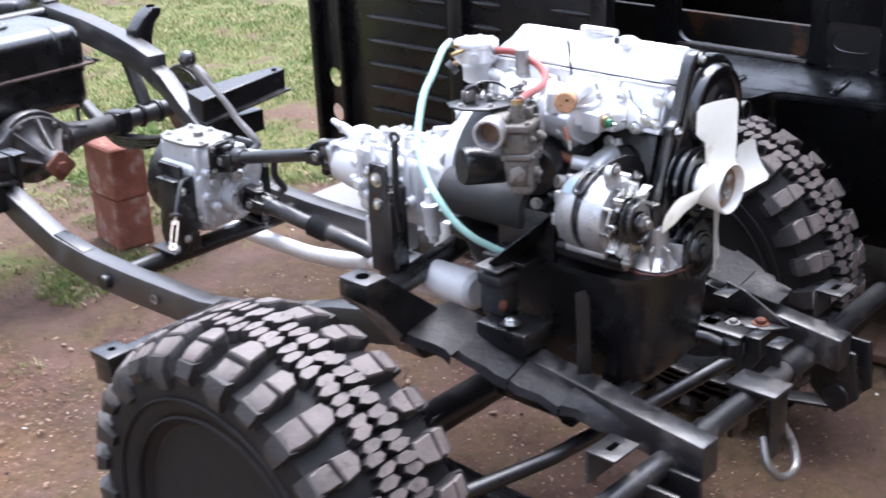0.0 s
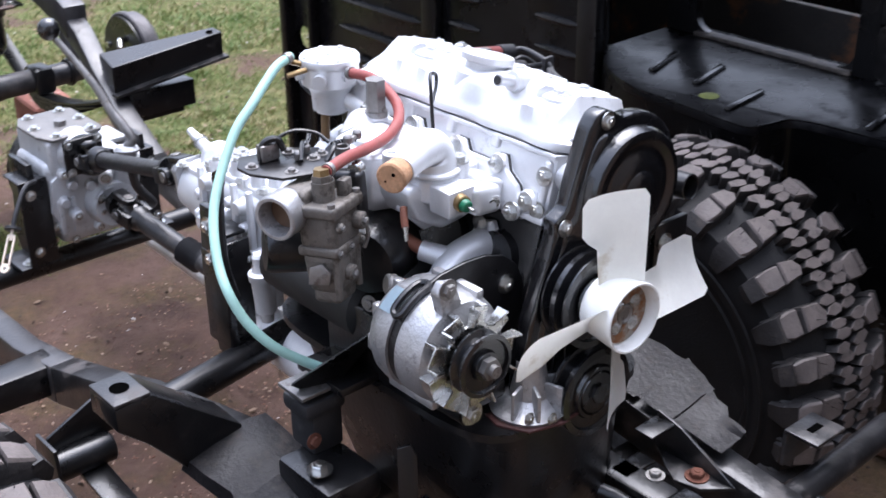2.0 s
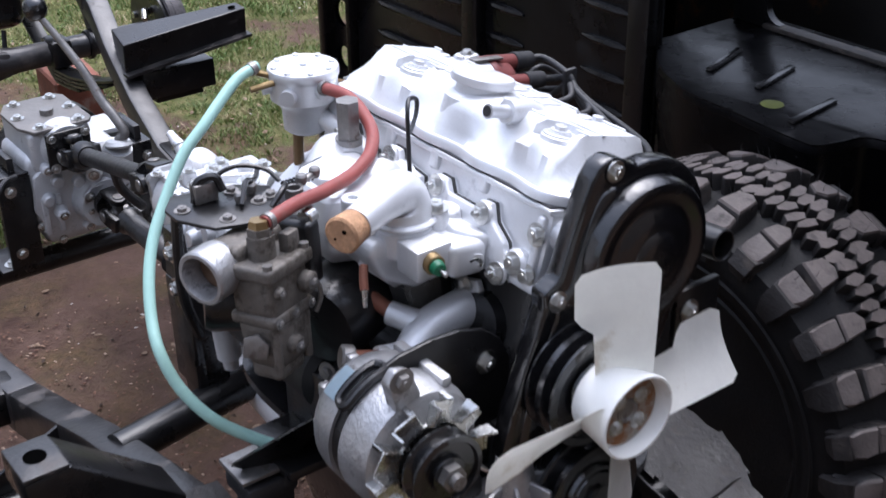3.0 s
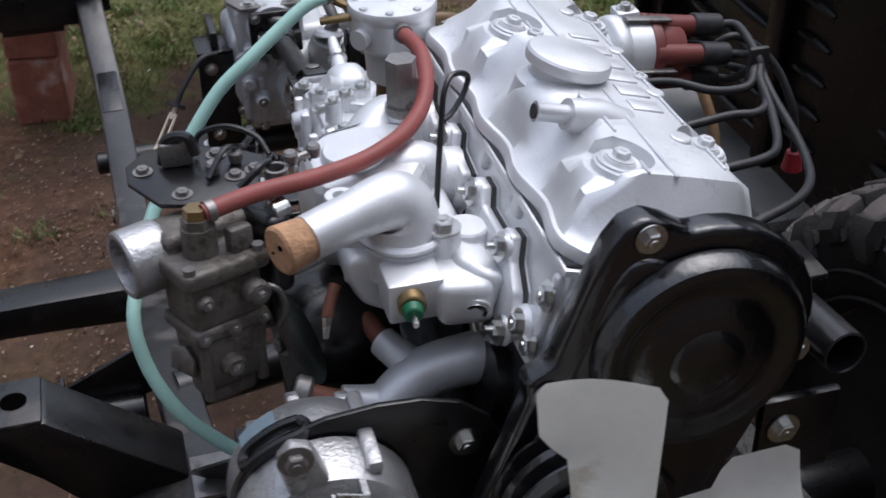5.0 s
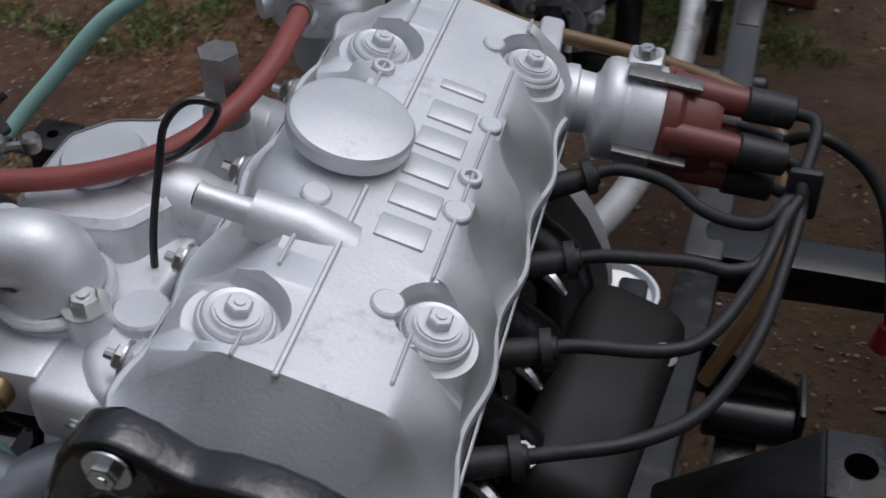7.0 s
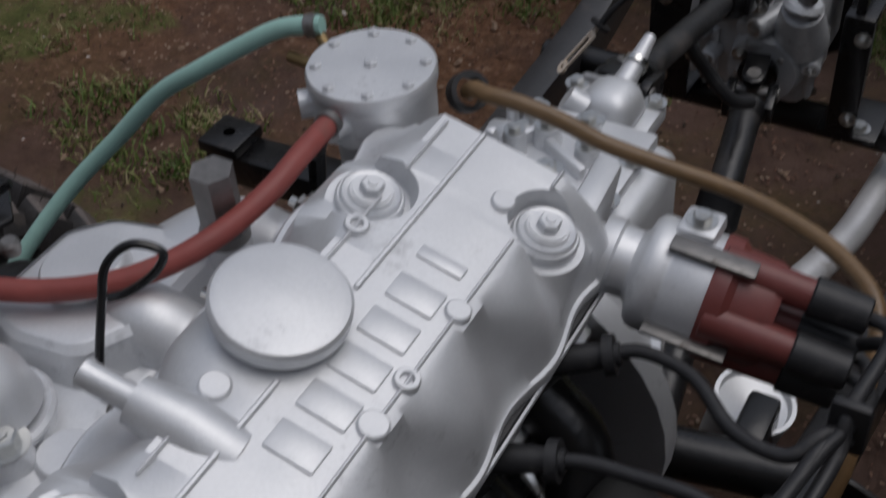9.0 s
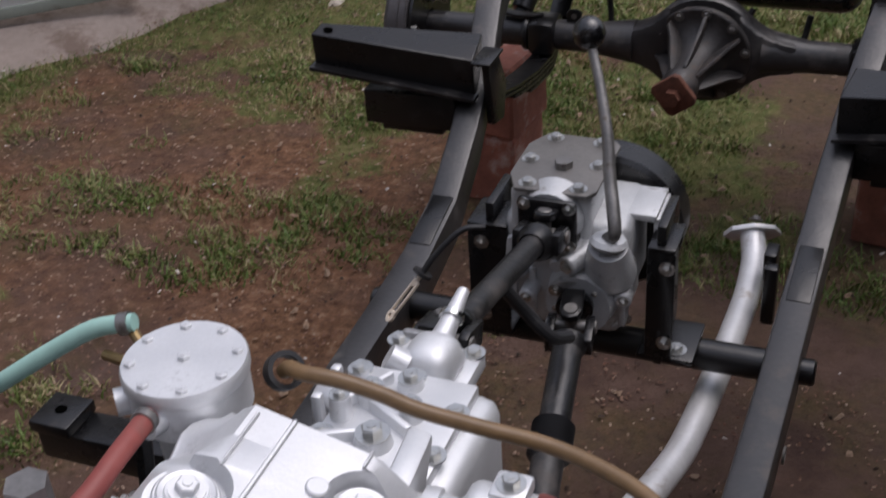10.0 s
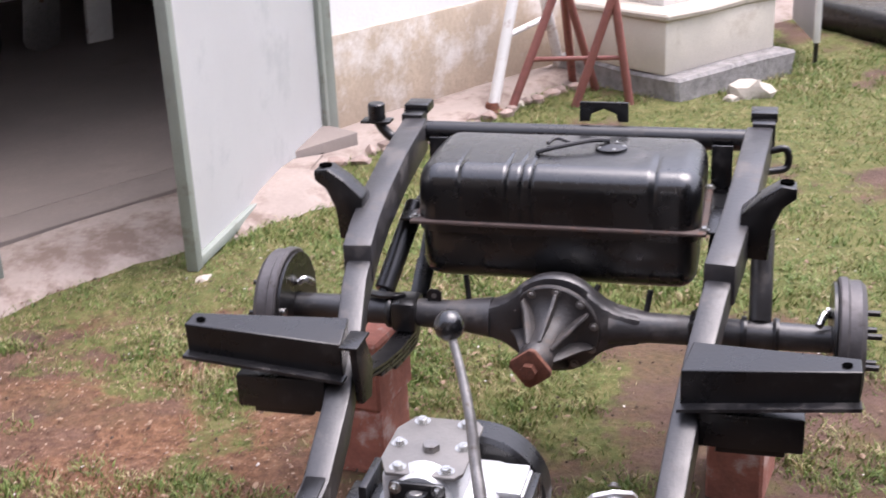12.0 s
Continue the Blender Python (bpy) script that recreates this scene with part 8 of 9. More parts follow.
    part("coil_boot", bm, WIRE, leads)
    bm = bmesh.new()
    tube(bm, [c5 + ax * 0.018, (0.311, 0.184, 0.904), (0.334, 0.186, 0.893), (0.351, 0.184, 0.878), (0.363, 0.174, 0.860), (0.372, 0.158, 0.830), (0.378, 0.157, 0.80), (0.382, 0.160, 0.775)], 0.0040, n=12)
    part("coil_lead", bm, WIRE, leads)
    bm = bmesh.new()
    cyl(bm, (0.382, 0.160, 0.783), (0.382, 0.160, 0.760), 0.0075, 0.0105, n=18, bev=0.002)
    part("coil_cap", bm, RED, leads, "bright red coil cap")
    bm = bmesh.new()
    box(bm, (0.305, 0.122, 0.905), (0.020, 0.007, 0.034), I4, 0.003)
    part("lead_clip", bm, WIRE, leads)
    # exhaust manifold in the shade of the far side
    manifold = None
    for v in (-0.12, -0.04, 0.04, 0.12):
        bm = bmesh.new()
        tube(bm, [E(0.07, v, -0.12), E(0.11, v * 0.9, -0.14), E(0.13, v * 0.5, -0.20), E(0.135, v * 0.2, -0.28)], [0.020, 0.019, 0.020, 0.024], n=14)
        if manifold is None:
            manifold = part("exhaust_manifold", bm, BLACK, engine, "dull black exhaust manifold")
        else:
            part("branch", bm, BLACK, manifold)
    bm = bmesh.new()
    box(bm, (0.0, 0.0, 0.0), (0.072, 0.185, 0.060), pose(0.207, 0.022, 0.800, 0, 14, -8), 0.016, 4, 0.9)
    hs = part("heat_shield", bm, MATT_BLACK, engine, "matt black pressed heat shield")
    for at in ((0.170, 0.034, 0.838), (0.240, 0.060, 0.818), (0.168, 0.118, 0.838), (0.176, -0.052, 0.838)):
        bolt(at, (0.3, 0, 1), 0.0062, hs)
    for v in (-0.105, -0.020, 0.055):
        bm = bmesh.new()
        tube(bm, [E(0.078, v, -0.085), E(0.092, v - 0.010, -0.080), E(0.104, v - 0.016, -0.084)], [0.004, 0.0045, 0.002], n=8)
        part("plug_shield", bm, STEEL, engine, "bright bent plug shield")
    # water outlet stub beside the timing cover
    bm = bmesh.new()
    R = aim((0.196, -0.165, 0.860), (0.199, -0.222, 0.864))
    lathe(bm, [(0.0165, 0.0), (0.0165, 0.056), (0.0152, 0.057), (0.0142, 0.056), (0.0142, 0.004), (0.0, 0.004)], R, 30)
    tube(bm, [(0.196, -0.162, 0.860), (0.185, -0.13, 0.850), (0.165, -0.115, 0.845)], 0.0175, n=18)
    part("heater_pipe", bm, BLACK, engine, "open black water pipe stub")
    bm = bmesh.new()
    box(bm, (0.178, -0.21, 0.79), (0.06, 0.008, 0.07), pose(0, 0, 0), 0.002)
    lb = part("lifting_bracket", bm, BLACK, engine)
    bolt((0.165, -0.215, 0.80), (0, -1, 0), 0.0078, lb)


ignition()


def engine_mounts():
    for side in (-1, 1):
        mt = thing("engine_mount", "black welded engine mount bracket on the rail", "engine mount", (side * 0.22, -0.03, 0.53), "engine mounts")
        bm = bmesh.new()
        box(bm, (side * 0.222, -0.045, 0.556), (0.080, 0.105, 0.040), pose(0, 0, 0), 0.008)
        part("mount_block", bm, BLACK, mt)
        bolt((side * 0.244, -0.058, 0.583), (0, 0, 1), 0.010, mt)
        bm = bmesh.new()
        box(bm, (side * 0.205, 0.0, 0.605), (0.045, 0.05, 0.06), I4, 0.006)
        box(bm, (side * 0.210, -0.005, 0.642), (0.058, 0.052, 0.022), pose(0, 0, 0), 0.006)
        part("rubber_block", bm, WIRE, mt)
        bm = bmesh.new()
        box(bm, (side * 0.215, -0.005, 0.664), (0.056, 0.050, 0.005), pose(0, 0, 0), 0.001)
        part("top_plate", bm, DULL_STEEL if side < 0 else BLACK, mt)
        # gusseted arm plate up to the block
        bm = bmesh.new()
        P = [Vector((side * 0.245, -0.012, 0.678)), Vector((side * 0.168, -0.098, 0.768)), Vector((side * 0.150, -0.095, 0.770)), Vector((side * 0.10, -0.02, 0.735)), Vector((side * 0.10, 0.0, 0.65)), Vector((side * 0.19, 0.0, 0.63))]
        b = bmesh.new()
        f = b.faces.new([b.verts.new(p) for p in P])
        r = bmesh.ops.extrude_face_region(b, geom=[f])
        bmesh.ops.translate(b, vec=(0.004, 0.004, 0), verts=[v for v in r["geom"] if isinstance(v, bmesh.types.BMVert)])
        joined(bm, b)
        part("arm_plate", bm, BLACK, mt)
        bm = bmesh.new()
        box(bm, (side * 0.162, -0.005, 0.665), (0.08, 0.09, 0.012), I4, 0.003)
        box(bm, (side * 0.14, -0.01, 0.70), (0.012, 0.12, 0.09), I4, 0.003)
        part("arm", bm, BLACK, mt)
        bolt((side * 0.228, -0.026, 0.60), (0, -1, 0.1), 0.0065, mt, BOLT_RUST)
        # inner rail gusset plates
        bm = bmesh.new()
        prism(bm, [(-0.06, 0.53), (-0.13, 0.50), (-0.13, 0.40), (0.02, 0.40), (0.05, 0.52)], side * 0.188 - 0.004, side * 0.188 + 0.004, Matrix(((0, 0, 1, 0), (1, 0, 0, 0), (0, 1, 0, 0), (0, 0, 0, 1))), 0.002)
        part("gusset", bm, BLACK, mt)


engine_mounts()
bm = bmesh.new()
prism(bm, [(-0.011, 0.0), (0.011, 0.0), (0.011, 0.175), (0.004, 0.190), (-0.011, 0.186)], -0.0025, 0.0025, pose(-0.215, -0.186, 0.470, 90, 0, -38) @ pose(0, 0, 0, -6, 0, 0), 0.0008)
part("flat_strip", bm, BLACK, frame_thing, "upright black flat steel strip")


# ---- gearbox ----
def gearbox():
    g = thing("gearbox", "silver-painted gearbox bolted behind the engine", "gearbox", (0, 0.42, 0.5))
    bm = bmesh.new()
    rows = []
    for y, r, cz in ((0.192, 0.150, 0.735), (0.212, 0.150, 0.735), (0.222, 0.138, 0.73), (0.30, 0.100, 0.700), (0.335, 0.088, 0.69)):
        rows.append([bm.verts.new((0.045 + r * math.cos(2 * math.pi * i / 36), y, cz + 0.95 * r * math.sin(2 * math.pi * i / 36))) for i in range(36)])
    for p, q in zip(rows, rows[1:]):
        for i in range(36):
            bm.faces.new((p[i], p[(i + 1) % 36], q[(i + 1) % 36], q[i]))
    bm.faces.new(rows[0]), bm.faces.new(rows[-1])
    ribs = []
    for a in range(0, 360, 40):
        ribs.append(bmesh.new())
        box(ribs[-1], (0, 0, 0), (0.012, 0.09, 0.03), pose(0.045, 0.265, 0.715) @ pose(0, 0, 0, 0, a, 0) @ Matrix.Translation((0, 0, 0.104)) @ pose(0, 0, 0, -20, 0, 0), 0.003)
    bell = part("bell_housing", bm, SILVER, g)
    for rb in ribs:
        part("rib", rb, SILVER, bell)
    for a in (60, 95, 130, 165, 195):
        bolt((0.045 + 0.142 * math.cos(radians(a)), 0.217, 0.735 + 0.136 * math.sin(radians(a))), (0, 1, 0), 0.008, bell)
    bm = bmesh.new()
    box(bm, (0.018, 0.415, 0.675), (0.140, 0.18, 0.120), I4, 0.018, 3)
    box(bm, (0.018, 0.415, 0.62), (0.120, 0.20, 0.06), I4, 0.018, 3)
    ribs = []
    for y in (0.35, 0.39, 0.44, 0.48):
        rb = bmesh.new()
        box(rb, (-0.060, y, 0.69), (0.010, 0.010, 0.12), I4, 0.003)
        ribs.append(rb)
    for y, z in ((0.37, 0.72), (0.42, 0.69), (0.46, 0.73), (0.48, 0.66)):
        cyl(bm, (-0.052, y, z), (-0.072, y, z), 0.014, 0.011, n=16, bev=0.002)
    box(bm, (0.012, 0.415, 0.738), (0.112, 0.165, 0.014), I4, 0.004)
    case = part("gear_case", bm, SILVER, g)
    for rb in ribs:
        part("rib", rb, SILVER, case)
    for x, y in ((-0.038, 0.345), (-0.038, 0.40), (-0.038, 0.455), (0.062, 0.345), (0.062, 0.40), (0.062, 0.455), (0.01, 0.49), (-0.04, 0.488)):
        bolt((x, y, 0.745), (0, 0, 1), 0.0072, case)
    bm = bmesh.new()
    tube(bm, [(0.0, 0.50, 0.672), (-0.005, 0.54, 0.672), (-0.012, 0.58, 0.678)], [0.056, 0.050, 0.042], n=26, curved=False)
    tail = part("tail_housing", bm, SILVER, g)
    bm = bmesh.new()
    box(bm, (0.004, 0.535, 0.708), (0.084, 0.085, 0.020), I4, 0.006)
    lid = part("shifter_flange", bm, SILVER, g)
    for x, y in ((-0.04, 0.50), (0.036, 0.50), (-0.04, 0.57), (0.036, 0.57)):
        bolt((x, y, 0.718), (0, 0, 1), 0.0068, lid)
    bm = bmesh.new()
    box(bm, (0.008, 0.535, 0.732), (0.058, 0.066, 0.040), I4, 0.016, 4, 0.72)
    tube(bm, [(-0.010, 0.515, 0.735), (-0.024, 0.512, 0.745)], [0.014, 0.012], n=16, curved=False)
    tube(bm, [(0.006, 0.560, 0.730), (0.007, 0.590, 0.738), (0.008, 0.623, 0.748)], [0.012, 0.009, 0.006], n=14)
    part("shifter_tower", bm, SILVER, g)
    bm = bmesh.new()
    lathe(bm, [(0.005, -0.003), (0.012, -0.003), (0.012, 0.003), (0.005, 0.003)], aim((0.007, 0.592, 0.7385), (0.008, 0.623, 0.748)), 16, closed=True)
    part("stub_ring", bm, STEEL, g)
    bm = bmesh.new()
    box(bm, (-0.005, 0.455, 0.545), (0.06, 0.10, 0.07), I4, 0.01)
    part("drain_boss", bm, SILVER, g)
    bm = bmesh.new()
    lathe(bm, [(0.0, 0.0), (0.030, 0.0), (0.034, 0.010), (0.036, 0.070), (0.038, 0.074), (0.038, 0.078), (0.034, 0.078), (0.032, 0.070), (0.0, 0.060)], pose(0.172, 0.463, 0.43, 0, 12, 0), 30)
    cup = part("starter_cup", bm, SILVER, g, "silver pressed cup beside the gearbox")
    bm = bmesh.new()
    box(bm, (0.198, 0.430, 0.50), (0.030, 0.060, 0.050), I4, 0.006)
    part("cup_bracket", bm, BLACK, cup)
    rng = random.Random(12)
    for y, z, r in ((0.345, 0.650, 0.012), (0.365, 0.690, 0.010), (0.385, 0.640, 0.014), (0.405, 0.715, 0.010), (0.425, 0.655, 0.012), (0.450, 0.690, 0.013), (0.465, 0.640, 0.010), (0.490, 0.700, 0.011), (0.500, 0.665, 0.009)):
        bm = bmesh.new()
        cyl(bm, (-0.050, y, z), (-0.064 - rng.uniform(0.0, 0.010), y + rng.uniform(-0.004, 0.004), z), r, r * 0.82, n=16, bev=0.002)
        boss = part("case_boss", bm, SILVER, g)
        if r > 0.011:
            bolt((-0.070, y, z), (-1, 0, 0.1), r * 0.5, boss)
    for x, y, z0, h, r in ((-0.030, 0.370, 0.742, 0.022, 0.010), (-0.010, 0.352, 0.742, 0.016, 0.012), (-0.030, 0.425, 0.742, 0.026, 0.009), (0.010, 0.400, 0.742, 0.014, 0.015), (-0.012, 0.450, 0.742, 0.020, 0.011), (0.028, 0.440, 0.742, 0.018, 0.010), (-0.036, 0.475, 0.738, 0.018, 0.009), (0.012, 0.478, 0.738, 0.016, 0.011)):
        bm = bmesh.new()
        cyl(bm, (x, y, z0), (x, y, z0 + h), r * 1.15, r, n=16, bev=0.0015)
        boss = part("lid_boss", bm, SILVER, g)
        bolt((x, y, z0 + h), (0, 0, 1), r * 0.62, boss)
    for x, y, a in ((-0.022, 0.395, 25), (0.012, 0.430, -30), (-0.020, 0.458, 60)):
        bm = bmesh.new()
        box(bm, (0, 0, 0), (0.055, 0.008, 0.016), pose(x, y, 0.748, 0, 0, a), 0.003)
        part("lid_rib", bm, SILVER, g)
    # gearbox mounting plates
    for side in (-1, 1):
        bm = bmesh.new()
        x = 0.0 + side * 0.110
        prism(bm, [(0.355, 0.735), (0.395, 0.735), (0.405, 0.62), (0.380, 0.50), (0.335, 0.50), (0.345, 0.62)], x - 0.006, x + 0.006, Matrix(((0, 0, 1, 0), (1, 0, 0, 0), (0, 1, 0, 0), (0, 0, 0, 1))), 0.002)
        box(bm, (x - side * 0.02, 0.375, 0.69), (0.05, 0.04, 0.006), I4, 0.001)
        box(bm, (x - side * 0.017, 0.346, 0.595), (0.046, 0.007, 0.180), pose(0, 0, 0), 0.002)
        box(bm, (x + side * 0.004, 0.370, 0.590), (0.008, 0.062, 0.150), I4, 0.003)
        pl = part("mounting_plate", bm, BLACK, g)
        for y, z in ((0.375, 0.705), (0.372, 0.655)):
            bolt((x + side * 0.006, y, z), (side, 0, 0), 0.009, pl)
    # clutch lever with cable bracket
    bm = bmesh.new()
    tube(bm, [(-0.135, 0.30, 0.80), (-0.140, 0.298, 0.74), (-0.138, 0.30, 0.68), (-0.12, 0.31, 0.62)], 0.007, n=10)
    lathe(bm, [(0.006, -0.003), (0.012, -0.003), (0.012, 0.003), (0.006, 0.003)], aim((-0.135, 0.30, 0.807), (-1.135, 0.30, 0.807)), 16, closed=True)
    part("clutch_lever", bm, BLACK, g)
    bm = bmesh.new()
    lathe(bm, [(0.0, -0.082), (0.009, -0.082), (0.010, -0.070), (0.0145, -0.066), (0.0150, -0.020), (0.0175, -0.016), (0.0175, -0.006), (0.012, -0.003), (0.009, 0.004), (0.009, 0.018), (0.006, 0.022), (0.0, 0.022)], pose(-0.128, 0.225, 0.700, 0, -4, 0), 22)
    box(bm, (-0.108, 0.232, 0.668), (0.030, 0.030, 0.016), I4, 0.004)
    part("slave_cylinder", bm, SILVER, g, "silver upright clutch slave cylinder")


gearbox()


# ---- transfer case on its cradle ----
def transfer_case():
    t = thing("transfer_case", "grey alloy transfer case on a black cradle with shift lever", "transfer case", (-0.02, 1.05, 0.40))
    bm = bmesh.new()
    box(bm, (-0.022, 1.072, 0.602), (0.106, 0.138, 0.072), I4, 0.010, 3)
    box(bm, (-0.005, 1.075, 0.53), (0.165, 0.130, 0.13), I4, 0.018, 3)
    box(bm, (0.0, 1.07, 0.455), (0.140, 0.120, 0.06), I4, 0.018, 3)
    tube(bm, [(-0.018, 1.02, 0.605), (-0.018, 0.985, 0.607)], [0.045, 0.038], n=24, curved=False)
    tube(bm, [(0.025, 1.02, 0.500), (0.025, 0.965, 0.500)], [0.052, 0.042], n=24, curved=False)
    tube(bm, [(0.058, 1.00, 0.535), (0.060, 0.98, 0.575), (0.062, 0.972, 0.592)], [0.034, 0.027, 0.024], n=22)
    for x, z in ((-0.04, 0.55), (-0.005, 0.54), (0.01, 0.57), (-0.06, 0.52)):
        cyl(bm, (x, 1.01, z), (x - 0.004, 0.985, z), 0.013, 0.010, n=14, bev=0.002)
    for x in (-0.07, -0.045, 0.075):
        box(bm, (x, 1.005, 0.49), (0.010, 0.02, 0.07), I4, 0.003)
    case = part("alloy_case", bm, PALE_ALLOY, t, "grey cast alloy case")
    for x, z in ((-0.078, 0.47), (0.082, 0.55), (0.078, 0.46), (-0.045, 0.435)):
        bolt((x, 1.008, z), (0, -1, 0), 0.0050, case)
    bm = bmesh.new()
    prism(bm, [(-0.082, 1.032), (-0.066, 0.996), (0.028, 0.996), (0.037, 1.010), (0.037, 1.134), (0.026, 1.148), (-0.064, 1.148), (-0.082, 1.112)], 0.6375, 0.6435, I4, 0.0015)
    lid = part("top_cover", bm, mat("dusty_cover_plate", (0.20, 0.19, 0.18), 0.5, metal=0.4, var=0.15, scale=30, bump=0.15), t, "dusty steel cover plate")
    for x, y in ((-0.051, 1.134), (0.012, 1.133), (-0.067, 1.071), (0.023, 1.072), (-0.052, 1.010), (0.014, 1.010)):
        bolt((x, y, 0.6435), (0, 0, 1), 0.0072, lid)
    bm = bmesh.new()
    cyl(bm, (-0.0195, 1.0615, 0.6435), (-0.0195, 1.0615, 0.653), 0.012, n=6)
    part("filler_plug", bm, DULL_STEEL, t, "dull brown hexagon filler plug")
    for at, toward, r in (((0.030, 1.005, 0.560), (0.010, 0.965, 0.556), 0.015), ((-0.055, 1.010, 0.575), (-0.058, 0.985, 0.575), 0.011), ((0.075, 1.005, 0.510), (0.080, 0.978, 0.508), 0.013), ((-0.045, 1.005, 0.495), (-0.047, 0.975, 0.493), 0.012), ((0.0, 1.01, 0.455), (0.0, 0.99, 0.452), 0.012)):
        bm = bmesh.new()
        cyl(bm, at, toward, r, r * 0.9, n=18, bev=0.002)
        boss = part("case_boss", bm, PALE_ALLOY, t)
        bolt(toward, Vector(toward) - Vector(at), r * 0.38, boss)
    # sloping shoulder of the casting and square flange of the upper output
    bm = bmesh.new()
    prism(bm, [(-0.086, 0.500), (-0.080, 0.562), (-0.060, 0.575), (0.050, 0.575), (0.082, 0.560), (0.086, 0.500), (0.060, 0.445), (-0.062, 0.445)], -1.012, -1.000, Matrix(((1, 0, 0, 0), (0, 0, -1, 0), (0, 1, 0, 0), (0, 0, 0, 1))), 0.004)
    part("front_flange", bm, PALE_ALLOY, case)
    bm = bmesh.new()
    box(bm, (-0.018, 0.981, 0.607), (0.076, 0.010, 0.070), I4, 0.006)
    yoke = part("square_flange", bm, BLACK, t, "black square companion flange")
    for x, z in ((-0.047, 0.634), (0.011, 0.634), (-0.047, 0.580), (0.011, 0.580)):
        bolt((x, 0.976, z), (0, -1, 0), 0.0056, yoke)
    # brake drum on the rear output
    bm = bmesh.new()
    lathe(bm, [(0.0, 0.0), (0.098, 0.0), (0.104, 0.006), (0.104, 0.050), (0.098, 0.056), (0.06, 0.060), (0.0, 0.060)], aim((0.018, 1.145, 0.515), (0.018, 2.145, 0.515)), 44)
    part("brake_drum", bm, BLACK, t, "black transmission brake drum")
    bm = bmesh.new()
    box(bm, (0.075, 1.09, 0.588), (0.058, 0.075, 0.010), pose(0, 0, 0), 0.002)
    box(bm, (0.104, 1.09, 0.56), (0.008, 0.07, 0.055), I4, 0.002)
    part("cable_plate", bm, PALE_ALLOY, t)
    # black cradle: two upright plates on the cross tube
    for side, x in ((-1, -0.108), (1, 0.118)):
        bm = bmesh.new()
        prism(bm, [(1.02, 0.60), (1.10, 0.60), (1.12, 0.42), (1.11, 0.385), (1.02, 0.385), (1.01, 0.43)], x - 0.006, x + 0.006, Matrix(((0, 0, 1, 0), (1, 0, 0, 0), (0, 1, 0, 0), (0, 0, 0, 1))), 0.002)
        box(bm, (x + side * 0.002, 1.014, 0.485), (0.056 if side < 0 else 0.036, 0.006, 0.165), I4, 0.002)
        box(bm, (x + side * 0.002, 1.045, 0.570), (0.056 if side < 0 else 0.036, 0.068, 0.005), I4, 0.002)
        box(bm, (x + side * 0.010, 1.06, 0.398), (0.075, 0.09, 0.008), I4, 0.002)
        cr = part("cradle_plate", bm, BLACK, t)
        for z in (0.545, 0.430):
            bolt((x + side * 0.010, 1.010, z), (0, -1, 0), 0.0065, cr)
        bolt((x + side * 0.022, 1.035, 0.402), (0, 0, 1), 0.009, cr)
    # lever
    bm = bmesh.new()
    lathe(bm, [(0.0, 0.0), (0.022, 0.0), (0.024, 0.004), (0.020, 0.010), (0.012, 0.012), (0.0, 0.014)], pose(0.062, 0.970, 0.594, -8, 6, 0), 26)
    part("lever_boot", bm, PALE_ALLOY, t)
    bm = bmesh.new()
    tube(bm, [(0.062, 0.968, 0.604), (0.072, 0.962, 0.618), (0.066, 0.978, 0.642), (0.055, 1.004, 0.672), (0.045, 1.03, 0.712), (0.026, 1.066, 0.760), (0.006, 1.096, 0.802)], [0.0085, 0.0085, 0.0085, 0.008, 0.0075, 0.0065, 0.006], n=14)
    part("shift_lever", bm, DULL_STEEL, t, "bare bent steel shift lever")
    bm = bmesh.new()
    lathe(bm, [(0.0, -0.021), (0.010, -0.019), (0.018, -0.011), (0.0212, 0.0), (0.018, 0.011), (0.010, 0.019), (0.0, 0.021)], pose(0.003, 1.100, 0.813), 28)
    part("knob", bm, BLACK_GLOSS, t, "glossy black ball knob")
    # speed cable with a cream fork end
    bm = bmesh.new()
    tube(bm, [(-0.108, 1.00, 0.575), (-0.135, 0.985, 0.575), (-0.165, 0.965, 0.545), (-0.180, 0.955, 0.522)], 0.0042, n=10)
    lathe(bm, [(0.0, -0.002), (0.014, -0.002), (0.014, 0.003), (0.0, 0.003)], aim((-0.181, 0.954, 0.520), (-0.19, 0.945, 0.505)), 18)
    part("brake_cable", bm, WIRE, t)
    bm = bmesh.new()
    cyl(bm, (-0.182, 0.953, 0.519), (-0.192, 0.945, 0.503), 0.003, n=8)
    f = aim((-0.190, 0.946, 0.506), (-0.222, 0.921, 0.460))
    for s in (-1, 1):
        box(bm, (s * 0.0062, 0, 0.024), (0.0032, 0.004, 0.056), f, 0.0008)
    box(bm, (0, 0, -0.003), (0.0155, 0.004, 0.006), f, 0.001)
    lathe(bm, [(0.0035, -0.002), (0.0088, -0.002), (0.0088, 0.002), (0.0035, 0.002)], f @ pose(0, 0, 0.055, 90, 0, 0), 18, closed=True)
    part("cable_fork", bm, CREAM, t, "cream plated fork clip")


transfer_case()


